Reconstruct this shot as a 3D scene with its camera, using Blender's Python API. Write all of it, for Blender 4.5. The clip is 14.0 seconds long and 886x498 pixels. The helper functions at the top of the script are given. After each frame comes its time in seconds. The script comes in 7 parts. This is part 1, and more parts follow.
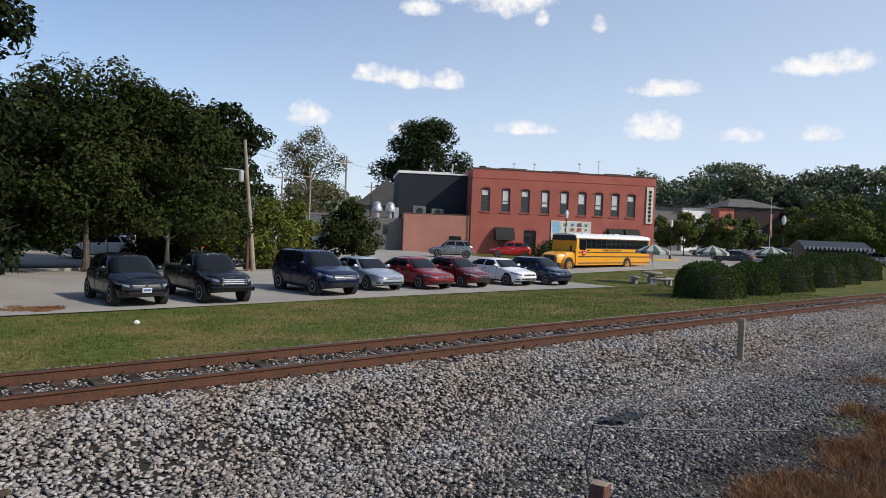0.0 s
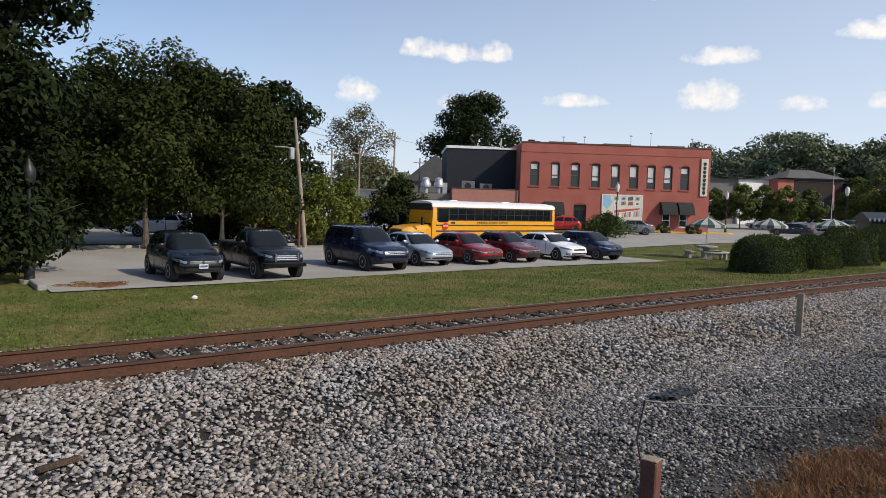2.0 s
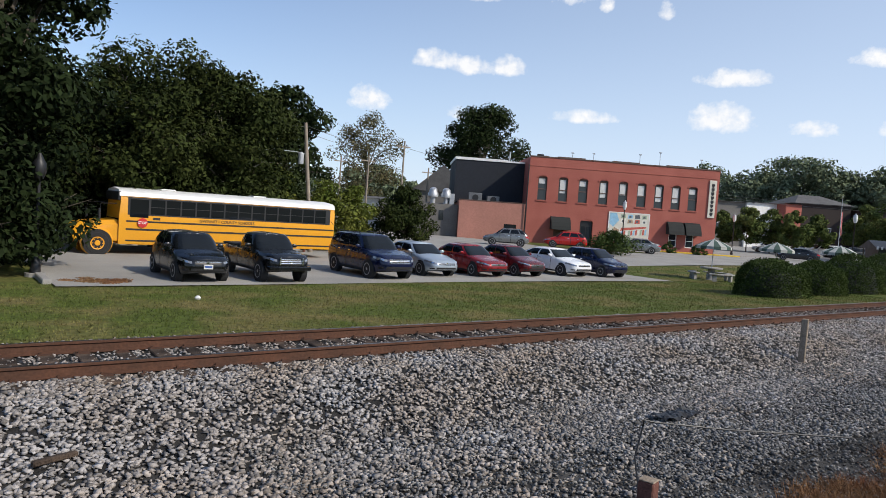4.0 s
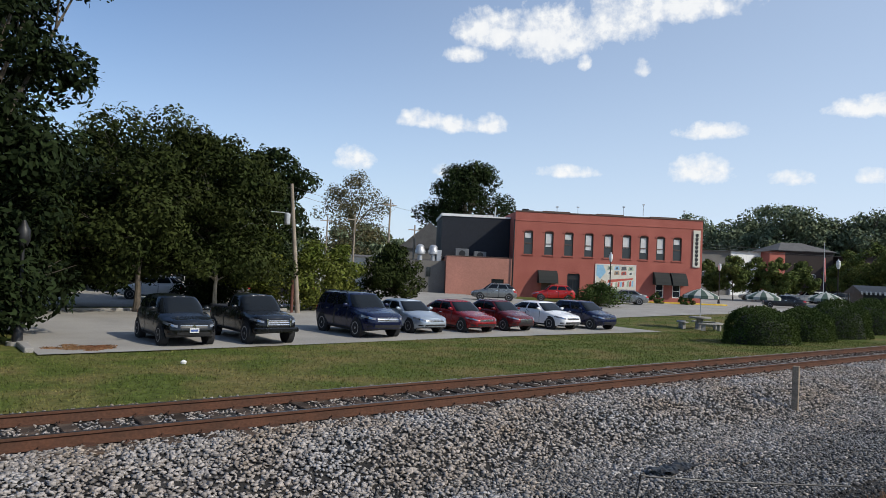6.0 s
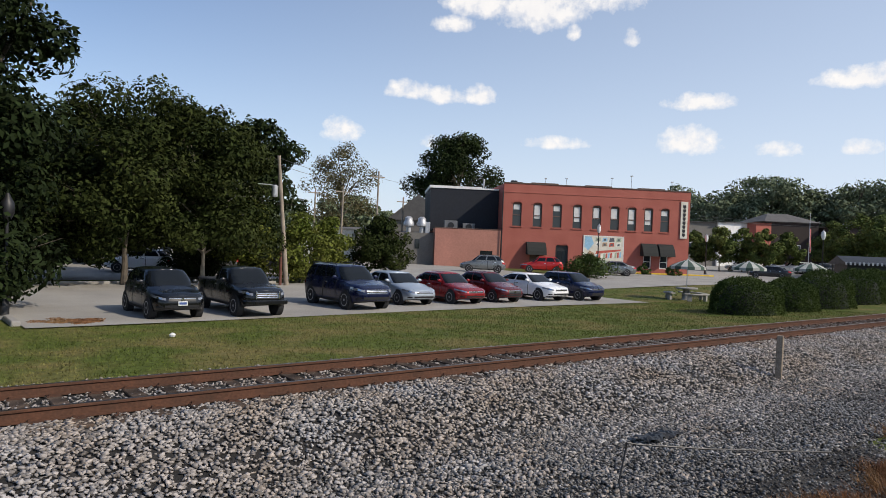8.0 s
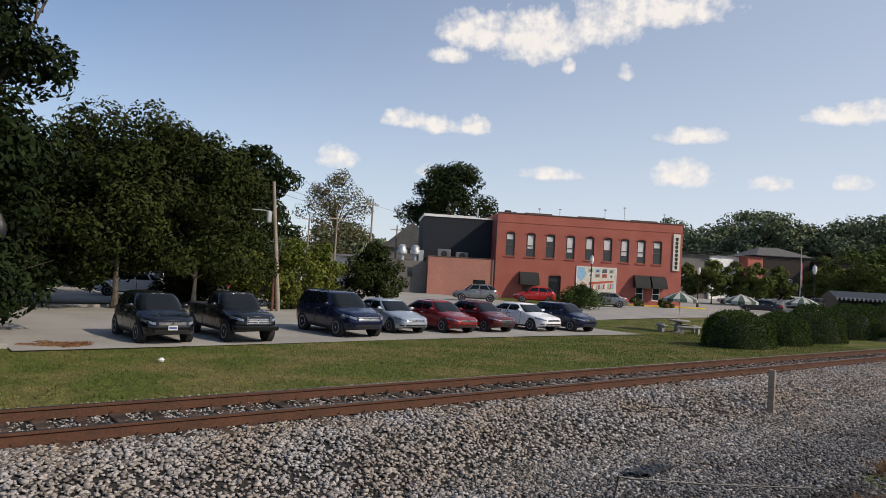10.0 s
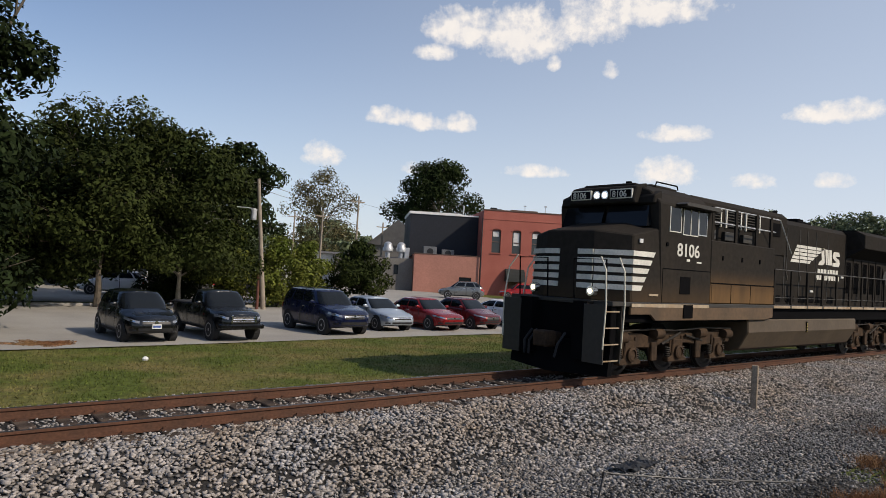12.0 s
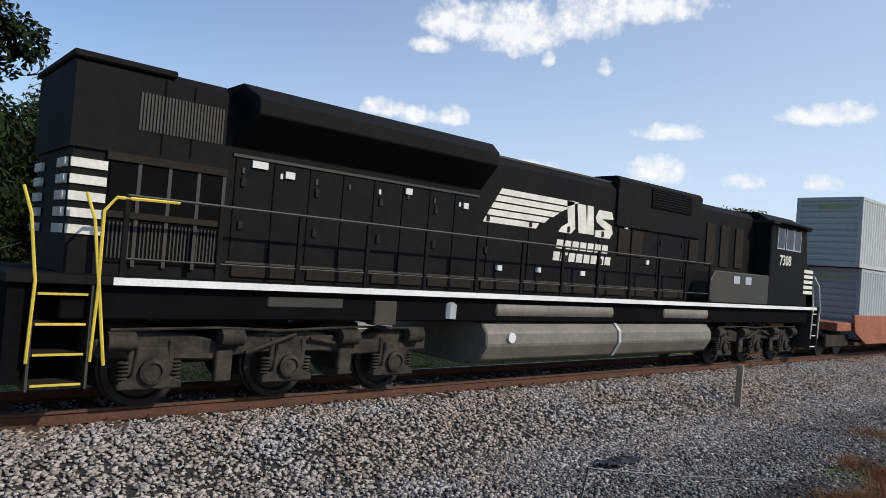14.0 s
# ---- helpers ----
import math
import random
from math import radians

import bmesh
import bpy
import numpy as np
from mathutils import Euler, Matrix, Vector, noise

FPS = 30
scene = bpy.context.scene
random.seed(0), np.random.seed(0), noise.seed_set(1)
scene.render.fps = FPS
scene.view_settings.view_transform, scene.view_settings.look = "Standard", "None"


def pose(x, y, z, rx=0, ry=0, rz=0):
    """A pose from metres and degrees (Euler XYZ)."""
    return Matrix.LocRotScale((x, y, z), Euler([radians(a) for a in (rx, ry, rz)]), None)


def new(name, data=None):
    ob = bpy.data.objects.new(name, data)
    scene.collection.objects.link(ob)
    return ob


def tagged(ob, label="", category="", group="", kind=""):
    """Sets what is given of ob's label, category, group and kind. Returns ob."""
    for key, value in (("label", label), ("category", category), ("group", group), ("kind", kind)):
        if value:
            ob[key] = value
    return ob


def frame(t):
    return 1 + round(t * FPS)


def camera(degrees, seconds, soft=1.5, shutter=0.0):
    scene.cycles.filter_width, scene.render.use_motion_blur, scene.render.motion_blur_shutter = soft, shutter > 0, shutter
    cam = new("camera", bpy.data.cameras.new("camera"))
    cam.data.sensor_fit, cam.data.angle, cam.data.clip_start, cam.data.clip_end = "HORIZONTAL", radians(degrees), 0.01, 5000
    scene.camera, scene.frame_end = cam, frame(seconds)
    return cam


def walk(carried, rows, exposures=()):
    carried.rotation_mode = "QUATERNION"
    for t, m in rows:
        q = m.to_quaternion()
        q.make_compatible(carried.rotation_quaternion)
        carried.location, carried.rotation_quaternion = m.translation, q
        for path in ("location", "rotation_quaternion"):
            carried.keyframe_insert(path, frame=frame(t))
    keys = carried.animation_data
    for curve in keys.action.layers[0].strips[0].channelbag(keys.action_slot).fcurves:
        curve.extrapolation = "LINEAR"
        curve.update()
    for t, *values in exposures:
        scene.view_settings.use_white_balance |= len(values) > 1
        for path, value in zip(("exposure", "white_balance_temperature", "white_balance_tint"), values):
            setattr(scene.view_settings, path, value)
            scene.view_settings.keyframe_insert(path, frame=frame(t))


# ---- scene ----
import functools

# ================= camera and its way =================
cam = camera(65.0, 14.0, soft=0.8)
EYE = (0.0, -9.91, 2.26)
TURNS = [
    (0.0, -41.46, -1.57, -2.26), (0.5, -41.42, -1.49, -4.63), (1.0, -43.53, -0.7, -3.81), (1.5, -43.8, -2.71, -1.62),
    (2.0, -37.46, -3.75, -1.7), (2.2, -34.98, -3.65, -0.55), (3.2, -35.6, -3.1, -2.8), (4.3, -37.09, -2.81, -4.16),
    (4.5, -36.72, -2.49, -3.8), (5.0, -37.96, -2.25, -2.83), (5.5, -40.09, -1.74, -3.06), (6.0, -37.95, 1.8, -2.54),
    (6.5, -37.54, -0.42, -2.97), (7.0, -38.0, -0.83, -2.27), (7.5, -38.93, -0.64, -2.96), (8.0, -38.88, -0.47, -2.35),
    (8.2, -38.96, -0.73, -1.57), (9.3, -39.3, 1.0, -2.9), (10.5, -39.61, 2.14, -3.42), (11.0, -40.1, 1.88, -3.43),
    (11.5, -40.04, 1.97, -3.12), (12.0, -40.61, 1.76, -3.15), (12.5, -41.03, 1.89, -3.28), (13.0, -42.05, 2.65, -4.75),
    (13.5, -42.06, 1.37, -5.32), (14.0, -41.44, 1.25, -4.44)]
walk(cam, [(t, pose(*EYE, 90 + pi, ro, ya)) for t, ya, pi, ro in TURNS],
     [(0.0, 0.0, 6650, 10), (2.0, 0.0, 6850, 11), (4.5, 0.04, 6450, 9), (6.0, -0.04, 6450, 8), (7.5, 0.0, 6650, 10), (10.5, -0.13, 7150, 12), (12.5, -0.1, 7150, 12), (13.2, 0.0, 6800, 11), (14.0, 0.0, 6450, 9)])

# ================= sky and sun =================
SUN_AZ = Vector((0.44, -0.898, 0)).normalized()
SUN_EL = radians(37)
sun_dir = Vector((SUN_AZ.x * math.cos(SUN_EL), SUN_AZ.y * math.cos(SUN_EL), math.sin(SUN_EL)))
sun = new("sun", bpy.data.lights.new("sun", "SUN"))
sun.data.energy, sun.data.angle, sun.data.color = 3.7, radians(0.53), (1.0, 0.92, 0.81)
sun.matrix_world = Matrix.Translation((0, 0, 60)) @ sun_dir.to_track_quat("Z", "Y").to_matrix().to_4x4()

world = bpy.data.worlds.new("sky")
scene.world = world
world.use_nodes = True


def sky_nodes(nt):
    """Clear sky with scattered fair-weather clouds at their bearings."""
    nt.nodes.clear()
    N, L = nt.nodes.new, nt.links.new

    def mth(op, a, b=None, clamp=False):
        n = N("ShaderNodeMath")
        n.operation, n.use_clamp = op, clamp
        for i, v in enumerate((a, b)):
            if v is None:
                continue
            if isinstance(v, (int, float)):
                n.inputs[i].default_value = v
            else:
                L(v, n.inputs[i])
        return n.outputs[0]

    sky = N("ShaderNodeTexSky")
    sky.sky_type, sky.sun_disc = "NISHITA", False
    sky.sun_elevation, sky.sun_rotation = SUN_EL, math.atan2(SUN_AZ.x, SUN_AZ.y)
    sky.air_density, sky.dust_density, sky.ozone_density = 1.0, 0.6, 1.8
    tc = N("ShaderNodeTexCoord")
    sep = N("ShaderNodeSeparateXYZ")
    L(tc.outputs["Generated"], sep.inputs[0])
    az = mth("MULTIPLY", mth("ARCTAN2", sep.outputs[0], sep.outputs[1]), 57.2958)
    el = mth("MULTIPLY", mth("ARCSINE", sep.outputs[2]), 57.2958)
    comb = N("ShaderNodeCombineXYZ")
    L(az, comb.inputs[0]), L(el, comb.inputs[1])
    puff = N("ShaderNodeTexNoise")
    puff.inputs["Scale"].default_value, puff.inputs["Detail"].default_value, puff.inputs["Roughness"].default_value = 0.75, 9, 0.6
    L(comb.outputs[0], puff.inputs["Vector"])
    wisp = mth("MULTIPLY", mth("SUBTRACT", puff.outputs[0], 0.5), 2.6)
    mask = None
    for a, e, ra, re, k in CLOUDS:
        dx = mth("DIVIDE", mth("SUBTRACT", az, a), ra)
        dy = mth("DIVIDE", mth("SUBTRACT", el, e), re)
        # flat-bottomed puffs: the lower half falls off faster
        low = mth("MULTIPLY", mth("LESS_THAN", dy, 0.0), 0.9)
        dy = mth("MULTIPLY", dy, mth("ADD", low, 1.0))
        d = mth("SUBTRACT", k, mth("ADD", mth("MULTIPLY", dx, dx), mth("MULTIPLY", dy, dy)))
        mask = d if mask is None else mth("MAXIMUM", mask, d)
    m = mth("MULTIPLY", mth("ADD", mask, wisp), 1.1, True)
    m = mth("MULTIPLY", m, 0.93)
    # haze, thicker near the horizon and on the sun's side
    lift = N("ShaderNodeVectorMath")
    lift.operation = "MULTIPLY"
    lift.inputs[1].default_value = (1.12, 1.22, 1.40)
    L(sky.outputs[0], lift.inputs[0])
    low_haze = mth("SUBTRACT", 1.0, mth("DIVIDE", mth("ABSOLUTE", el), 34.0), True)
    side = mth("MULTIPLY", mth("ADD", mth("COSINE", mth("DIVIDE", mth("SUBTRACT", az, 100.0), 57.2958)), 0.0, True), 0.46)
    haze = mth("ADD", mth("MULTIPLY", mth("POWER", low_haze, 3.0), 0.70), side, True)
    mixh = N("ShaderNodeMix")
    mixh.data_type = "RGBA"
    L(haze, mixh.inputs["Factor"]), L(lift.outputs[0], mixh.inputs[6])
    mixh.inputs[7].default_value = (7.1, 8.3, 10.1, 1)
    mixc = N("ShaderNodeMix")
    mixc.data_type = "RGBA"
    L(m, mixc.inputs["Factor"]), L(mixh.outputs[2], mixc.inputs[6])
    shade = N("ShaderNodeMix")
    shade.data_type = "RGBA"
    L(puff.outputs[0], shade.inputs["Factor"])
    shade.inputs[6].default_value, shade.inputs[7].default_value = (8.0, 8.3, 9.0, 1), (11.2, 10.9, 10.5, 1)
    L(shade.outputs[2], mixc.inputs[7])
    bg = N("ShaderNodeBackground")
    bg.inputs["Strength"].default_value = 0.1
    L(mixc.outputs[2], bg.inputs[0])
    out = N("ShaderNodeOutputWorld")
    L(bg.outputs[0], out.inputs[0])


# bearing, elevation, half width, half height (degrees), fullness
CLOUDS = [(41.1, 19.0, 3.5, 2.2, 1.0), (46.0, 18.6, 4.5, 2.9, 1.05), (39.1, 17.3, 2.3, 1.1, 0.85), (51.3, 19.7, 4.6, 3.0, 0.8), (55.9, 20.6, 5.9, 2.0, 1.0),
          (53.4, 16.3, 0.8, 1.1, 0.8), (48.8, 16.9, 0.7, 1.1, 0.8), (35.7, 12.1, 2.4, 1.1, 0.95), (38.3, 11.8, 2.3, 1.1, 0.95), (41.5, 11.9, 1.4, 1.1, 1),
          (58.8, 11.4, 2.8, 1.0, 0.95), (70.0, 12.6, 3.4, 1.2, 1.0), (58.0, 8.4, 2.8, 1.6, 0.95), (64.3, 7.8, 1.9, 1.0, 0.7), (47.9, 8.3, 3.2, 0.9, 0.7),
          (69.7, 7.8, 1.5, 0.9, 0.8), (30.2, 8.6, 1.9, 1.5, 0.9), (37.6, 8.1, 1.3, 0.9, 0.6), (110.0, 15.0, 8.0, 2.5, 0.8), (-110.0, 18.0, 8.0, 3.0, 0.8)]
sky_nodes(world.node_tree)


# ================= materials =================
def mat(name, col, rough=0.6, metal=0.0, var=0.15, scale=2.0, fine=30.0, bump=0.08, col2=None, coat=0.0, piece=0.0, spec=0.5, island=0.0, mid=0.5, emit=0.0, cut=None):
    """A surface with two scales of variation, fine relief, and piece by piece change of tone."""
    m = bpy.data.materials.new(name)
    m.use_nodes = True
    nt = m.node_tree
    N, L = nt.nodes.new, nt.links.new
    b = nt.nodes["Principled BSDF"]
    tc = N("ShaderNodeTexCoord")
    big, small = N("ShaderNodeTexNoise"), N("ShaderNodeTexNoise")
    big.inputs["Scale"].default_value, big.inputs["Detail"].default_value = scale, 5
    small.inputs["Scale"].default_value, small.inputs["Detail"].default_value = fine, 4
    L(tc.outputs["Object"], big.inputs["Vector"]), L(tc.outputs["Object"], small.inputs["Vector"])
    ramp = N("ShaderNodeValToRGB")
    e = ramp.color_ramp.elements
    c2 = col2 if col2 else tuple(min(1, c * (1 + var)) for c in col)
    c1 = col if col2 else tuple(c * (1 - var) for c in col)
    w = 0.5 * (cut if cut else 0.4)
    e[0].position, e[1].position = mid - w, mid + w
    e[0].color, e[1].color = (*c1, 1), (*c2, 1)
    L(big.outputs[0], ramp.inputs[0])
    val = N("ShaderNodeMapRange")
    val.inputs[1].default_value, val.inputs[2].default_value = 0.25, 0.75
    val.inputs[3].default_value, val.inputs[4].default_value = 1 - var, 1 + var
    L(small.outputs[0], val.inputs[0])
    mul = N("ShaderNodeVectorMath")
    mul.operation = "SCALE"
    L(ramp.outputs[0], mul.inputs[0]), L(val.outputs[0], mul.inputs["Scale"])
    col_out = mul.outputs[0]
    if piece or island:
        src = N("ShaderNodeObjectInfo").outputs["Random"] if piece else N("ShaderNodeNewGeometry").outputs["Random Per Island"]
        k = piece or island
        mr = N("ShaderNodeMapRange")
        mr.inputs[3].default_value, mr.inputs[4].default_value = 1 - k, 1 + k
        L(src, mr.inputs[0])
        m2 = N("ShaderNodeVectorMath")
        m2.operation = "SCALE"
        L(col_out, m2.inputs[0]), L(mr.outputs[0], m2.inputs["Scale"])
        col_out = m2.outputs[0]
    L(col_out, b.inputs["Base Color"])
    rr = N("ShaderNodeMapRange")
    rr.inputs[3].default_value, rr.inputs[4].default_value = max(0.02, rough - 0.12), min(1, rough + 0.12)
    L(big.outputs[0], rr.inputs[0]), L(rr.outputs[0], b.inputs["Roughness"])
    b.inputs["Metallic"].default_value = metal
    b.inputs["Coat Weight"].default_value = coat
    b.inputs["Specular IOR Level"].default_value = spec
    if bump:
        bp = N("ShaderNodeBump")
        bp.inputs["Strength"].default_value, bp.inputs["Distance"].default_value = bump, 0.02
        L(small.outputs[0], bp.inputs["Height"]), L(bp.outputs[0], b.inputs["Normal"])
    if emit:
        b.inputs["Emission Color"].default_value, b.inputs["Emission Strength"].default_value = (*col, 1), emit
    return m


def glass(name, col=(0.02, 0.025, 0.03), rough=0.04, spec=0.6):
    m = bpy.data.materials.new(name)
    m.use_nodes = True
    b = m.node_tree.nodes["Principled BSDF"]
    b.inputs["Base Color"].default_value = (*col, 1)
    b.inputs["Roughness"].default_value = rough
    b.inputs["Specular IOR Level"].default_value = spec
    return m


M_grass = mat("lawn", (0.080, 0.100, 0.022), 0.9, var=0.42, scale=0.55, fine=7.0, bump=0.6, col2=(0.155, 0.130, 0.050), spec=0.1, mid=0.55, cut=0.24)
M_blade = mat("grass_blade", (0.090, 0.115, 0.024), 0.8, var=0.4, scale=0.55, fine=7.0, bump=0, col2=(0.175, 0.148, 0.055), spec=0.15, island=0.4, mid=0.55, cut=0.24)
M_dry = mat("dry_grass", (0.23, 0.135, 0.065), 0.9, var=0.3, scale=1.2, fine=20, bump=0, col2=(0.17, 0.075, 0.038), island=0.4, spec=0.1)
# Dark cinders, taken darker still to put shade between the scattered stones.
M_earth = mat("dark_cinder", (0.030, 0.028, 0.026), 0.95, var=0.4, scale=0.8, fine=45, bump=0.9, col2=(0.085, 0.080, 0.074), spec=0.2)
# Near-black bed: shade in the gaps between stones is put into its colour.
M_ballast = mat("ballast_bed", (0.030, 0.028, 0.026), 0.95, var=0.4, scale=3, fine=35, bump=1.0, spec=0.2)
M_stone = mat("ballast_stone", (0.30, 0.29, 0.285), 0.85, var=0.2, scale=0.7, fine=60, bump=0.2, col2=(0.275, 0.225, 0.18), island=0.55, spec=0.3)
M_darkstone = mat("dark_gravel", (0.078, 0.07488, 0.07176), 0.9, var=0.3, scale=0.8, fine=60, bump=0.2, col2=(0.195, 0.1872, 0.1755), island=0.85, spec=0.25)
M_finestone = mat("fine_stone", (0.18, 0.1764, 0.1728), 0.88, var=0.25, scale=0.6, fine=60, bump=0.2, col2=(0.1224, 0.1152, 0.108), island=0.75, spec=0.25)
M_asphalt = mat("old_asphalt", (0.2703, 0.2565, 0.2332), 0.9, var=0.15, scale=0.35, fine=40, bump=0.35, col2=(0.3657, 0.3445, 0.3074), spec=0.3)
M_concrete = mat("concrete", (0.30, 0.285, 0.26), 0.85, var=0.14, scale=1.0, fine=30, bump=0.2)
M_yellow_kerb = mat("yellow_kerb_paint", (0.62, 0.42, 0.03), 0.7, var=0.2)
M_rail = mat("rusty_rail_steel", (0.105, 0.04368, 0.02352), 0.8, var=0.3, scale=1.5, fine=25, bump=0.2, col2=(0.0672, 0.0336, 0.021), spec=0.3)
M_railtop = mat("worn_rail_head", (0.10, 0.085, 0.075), 0.35, 0.8, var=0.15, scale=2)
M_tie = mat("weathered_tie", (0.035, 0.025, 0.019), 0.95, var=0.4, scale=4, fine=50, bump=0.7, piece=0.35, col2=(0.10, 0.07, 0.05), spec=0.2)
M_brick = mat("painted_brick", (0.395, 0.118, 0.086), 0.88, var=0.14, scale=0.5, fine=9, bump=0.2, col2=(0.33, 0.094, 0.070))
M_salmon = mat("salmon_painted_block", (0.40, 0.18, 0.135), 0.85, var=0.10, scale=0.4, fine=6, bump=0.1)
M_greywall = mat("grey_stucco", (0.16, 0.15, 0.135), 0.9, var=0.15, scale=0.6, fine=8)
M_navy = mat("dark_blue_cladding", (0.009, 0.012, 0.019), 0.75, var=0.2, scale=0.4, fine=4, bump=0.05)
M_whitecap = mat("white_flashing", (0.78, 0.77, 0.74), 0.5, var=0.08)
M_white = mat("white_paint", (0.75, 0.74, 0.71), 0.5, var=0.08)
M_trim = mat("brown_trim", (0.10, 0.06, 0.045), 0.7)
M_awning = mat("black_canvas", (0.018, 0.020, 0.018), 0.85, var=0.2)
M_black = mat("black_metal", (0.014, 0.014, 0.015), 0.5, var=0.2)
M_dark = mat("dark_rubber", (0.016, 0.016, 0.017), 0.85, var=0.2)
M_glass = glass("dark_glass")
M_carglass = glass("car_glass", (0.008, 0.010, 0.012), 0.02, 0.3)
M_blind = mat("window_blind", (0.62, 0.62, 0.60), 0.8, var=0.08)
M_chrome = mat("chrome", (0.75, 0.75, 0.76), 0.18, 1.0, var=0.05, bump=0)
M_alloy = mat("alloy_wheel", (0.34, 0.34, 0.35), 0.45, 0.4, var=0.1, bump=0)
M_lens = mat("headlamp_lens", (0.30, 0.31, 0.33), 0.12, 0.4, var=0.1, bump=0)
M_redlens = mat("red_lens", (0.4, 0.02, 0.02), 0.2, bump=0)
M_wood = mat("weathered_wood", (0.27, 0.21, 0.15), 0.9, var=0.25, scale=6, fine=40, bump=0.4)
M_polewood = mat("pole_wood", (0.27, 0.225, 0.175), 0.9, var=0.2, scale=2, fine=30, bump=0.3)
M_postred = mat("red_brown_post", (0.13, 0.05, 0.035), 0.85, var=0.3, scale=5, fine=40, bump=0.4)
M_bark = mat("bark", (0.10, 0.082, 0.062), 0.95, var=0.35, scale=3, fine=18, bump=0.8)
M_palebark = mat("pale_bark", (0.30, 0.265, 0.21), 0.9, var=0.25, scale=3, fine=18, bump=0.5)
M_galv = mat("galvanised_sheet", (0.48, 0.49, 0.50), 0.45, 0.5, var=0.12)
M_roof = mat("grey_shingle", (0.11, 0.105, 0.10), 0.9, var=0.2, scale=1, fine=10)
M_cream = mat("cream_sign", (0.66, 0.62, 0.52), 0.7, var=0.08)
M_greymetal = mat("dull_grey_metal", (0.16, 0.165, 0.17), 0.6, 0.3, var=0.15)
M_lamp = mat("lamp_globe", (0.72, 0.72, 0.70), 0.3, var=0.05, bump=0)


def leafmat(name, c1, c2, rough=0.55, spec=0.35):
    m = mat(name, c1, rough, var=0.25, scale=0.35, fine=3, bump=0, col2=c2, island=0.45, spec=spec)
    return m


# Magnolia, oak and maple tones lowered to carry the shade within dense crowns.
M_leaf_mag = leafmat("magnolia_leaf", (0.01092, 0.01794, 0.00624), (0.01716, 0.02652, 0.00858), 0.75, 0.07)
# Shaded trees of other kinds use this darker copy too, shade in its colour.
M_leaf_dark = leafmat("shaded_crown_leaf", (0.0144, 0.0232, 0.0072), (0.024, 0.0352, 0.0104), 0.75, 0.07)
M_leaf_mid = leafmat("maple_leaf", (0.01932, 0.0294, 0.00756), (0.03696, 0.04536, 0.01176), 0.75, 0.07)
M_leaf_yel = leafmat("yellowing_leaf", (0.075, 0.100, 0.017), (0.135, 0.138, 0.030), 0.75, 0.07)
M_leaf_thin = leafmat("thinning_leaf", (0.085, 0.085, 0.04), (0.13, 0.11, 0.055), 0.75, 0.07)
# Paler, bluer leaf tone: the haze of distance is put into this colour.
M_leaf_hazed = leafmat("hazed_distant_leaf", (0.1095, 0.1391, 0.07986), (0.1609, 0.1867, 0.1095), 0.75, 0.07)
# Lighter copy of the maple leaf; full sun is put into its colour.
M_leaf_sunlit = leafmat("sunlit_leaf", (0.072, 0.102, 0.0264), (0.126, 0.144, 0.0408), 0.75, 0.07)
M_hedge = leafmat("hedge_leaf", (0.03312, 0.0552, 0.01518), (0.069, 0.09384, 0.02484), 0.8, 0.06)


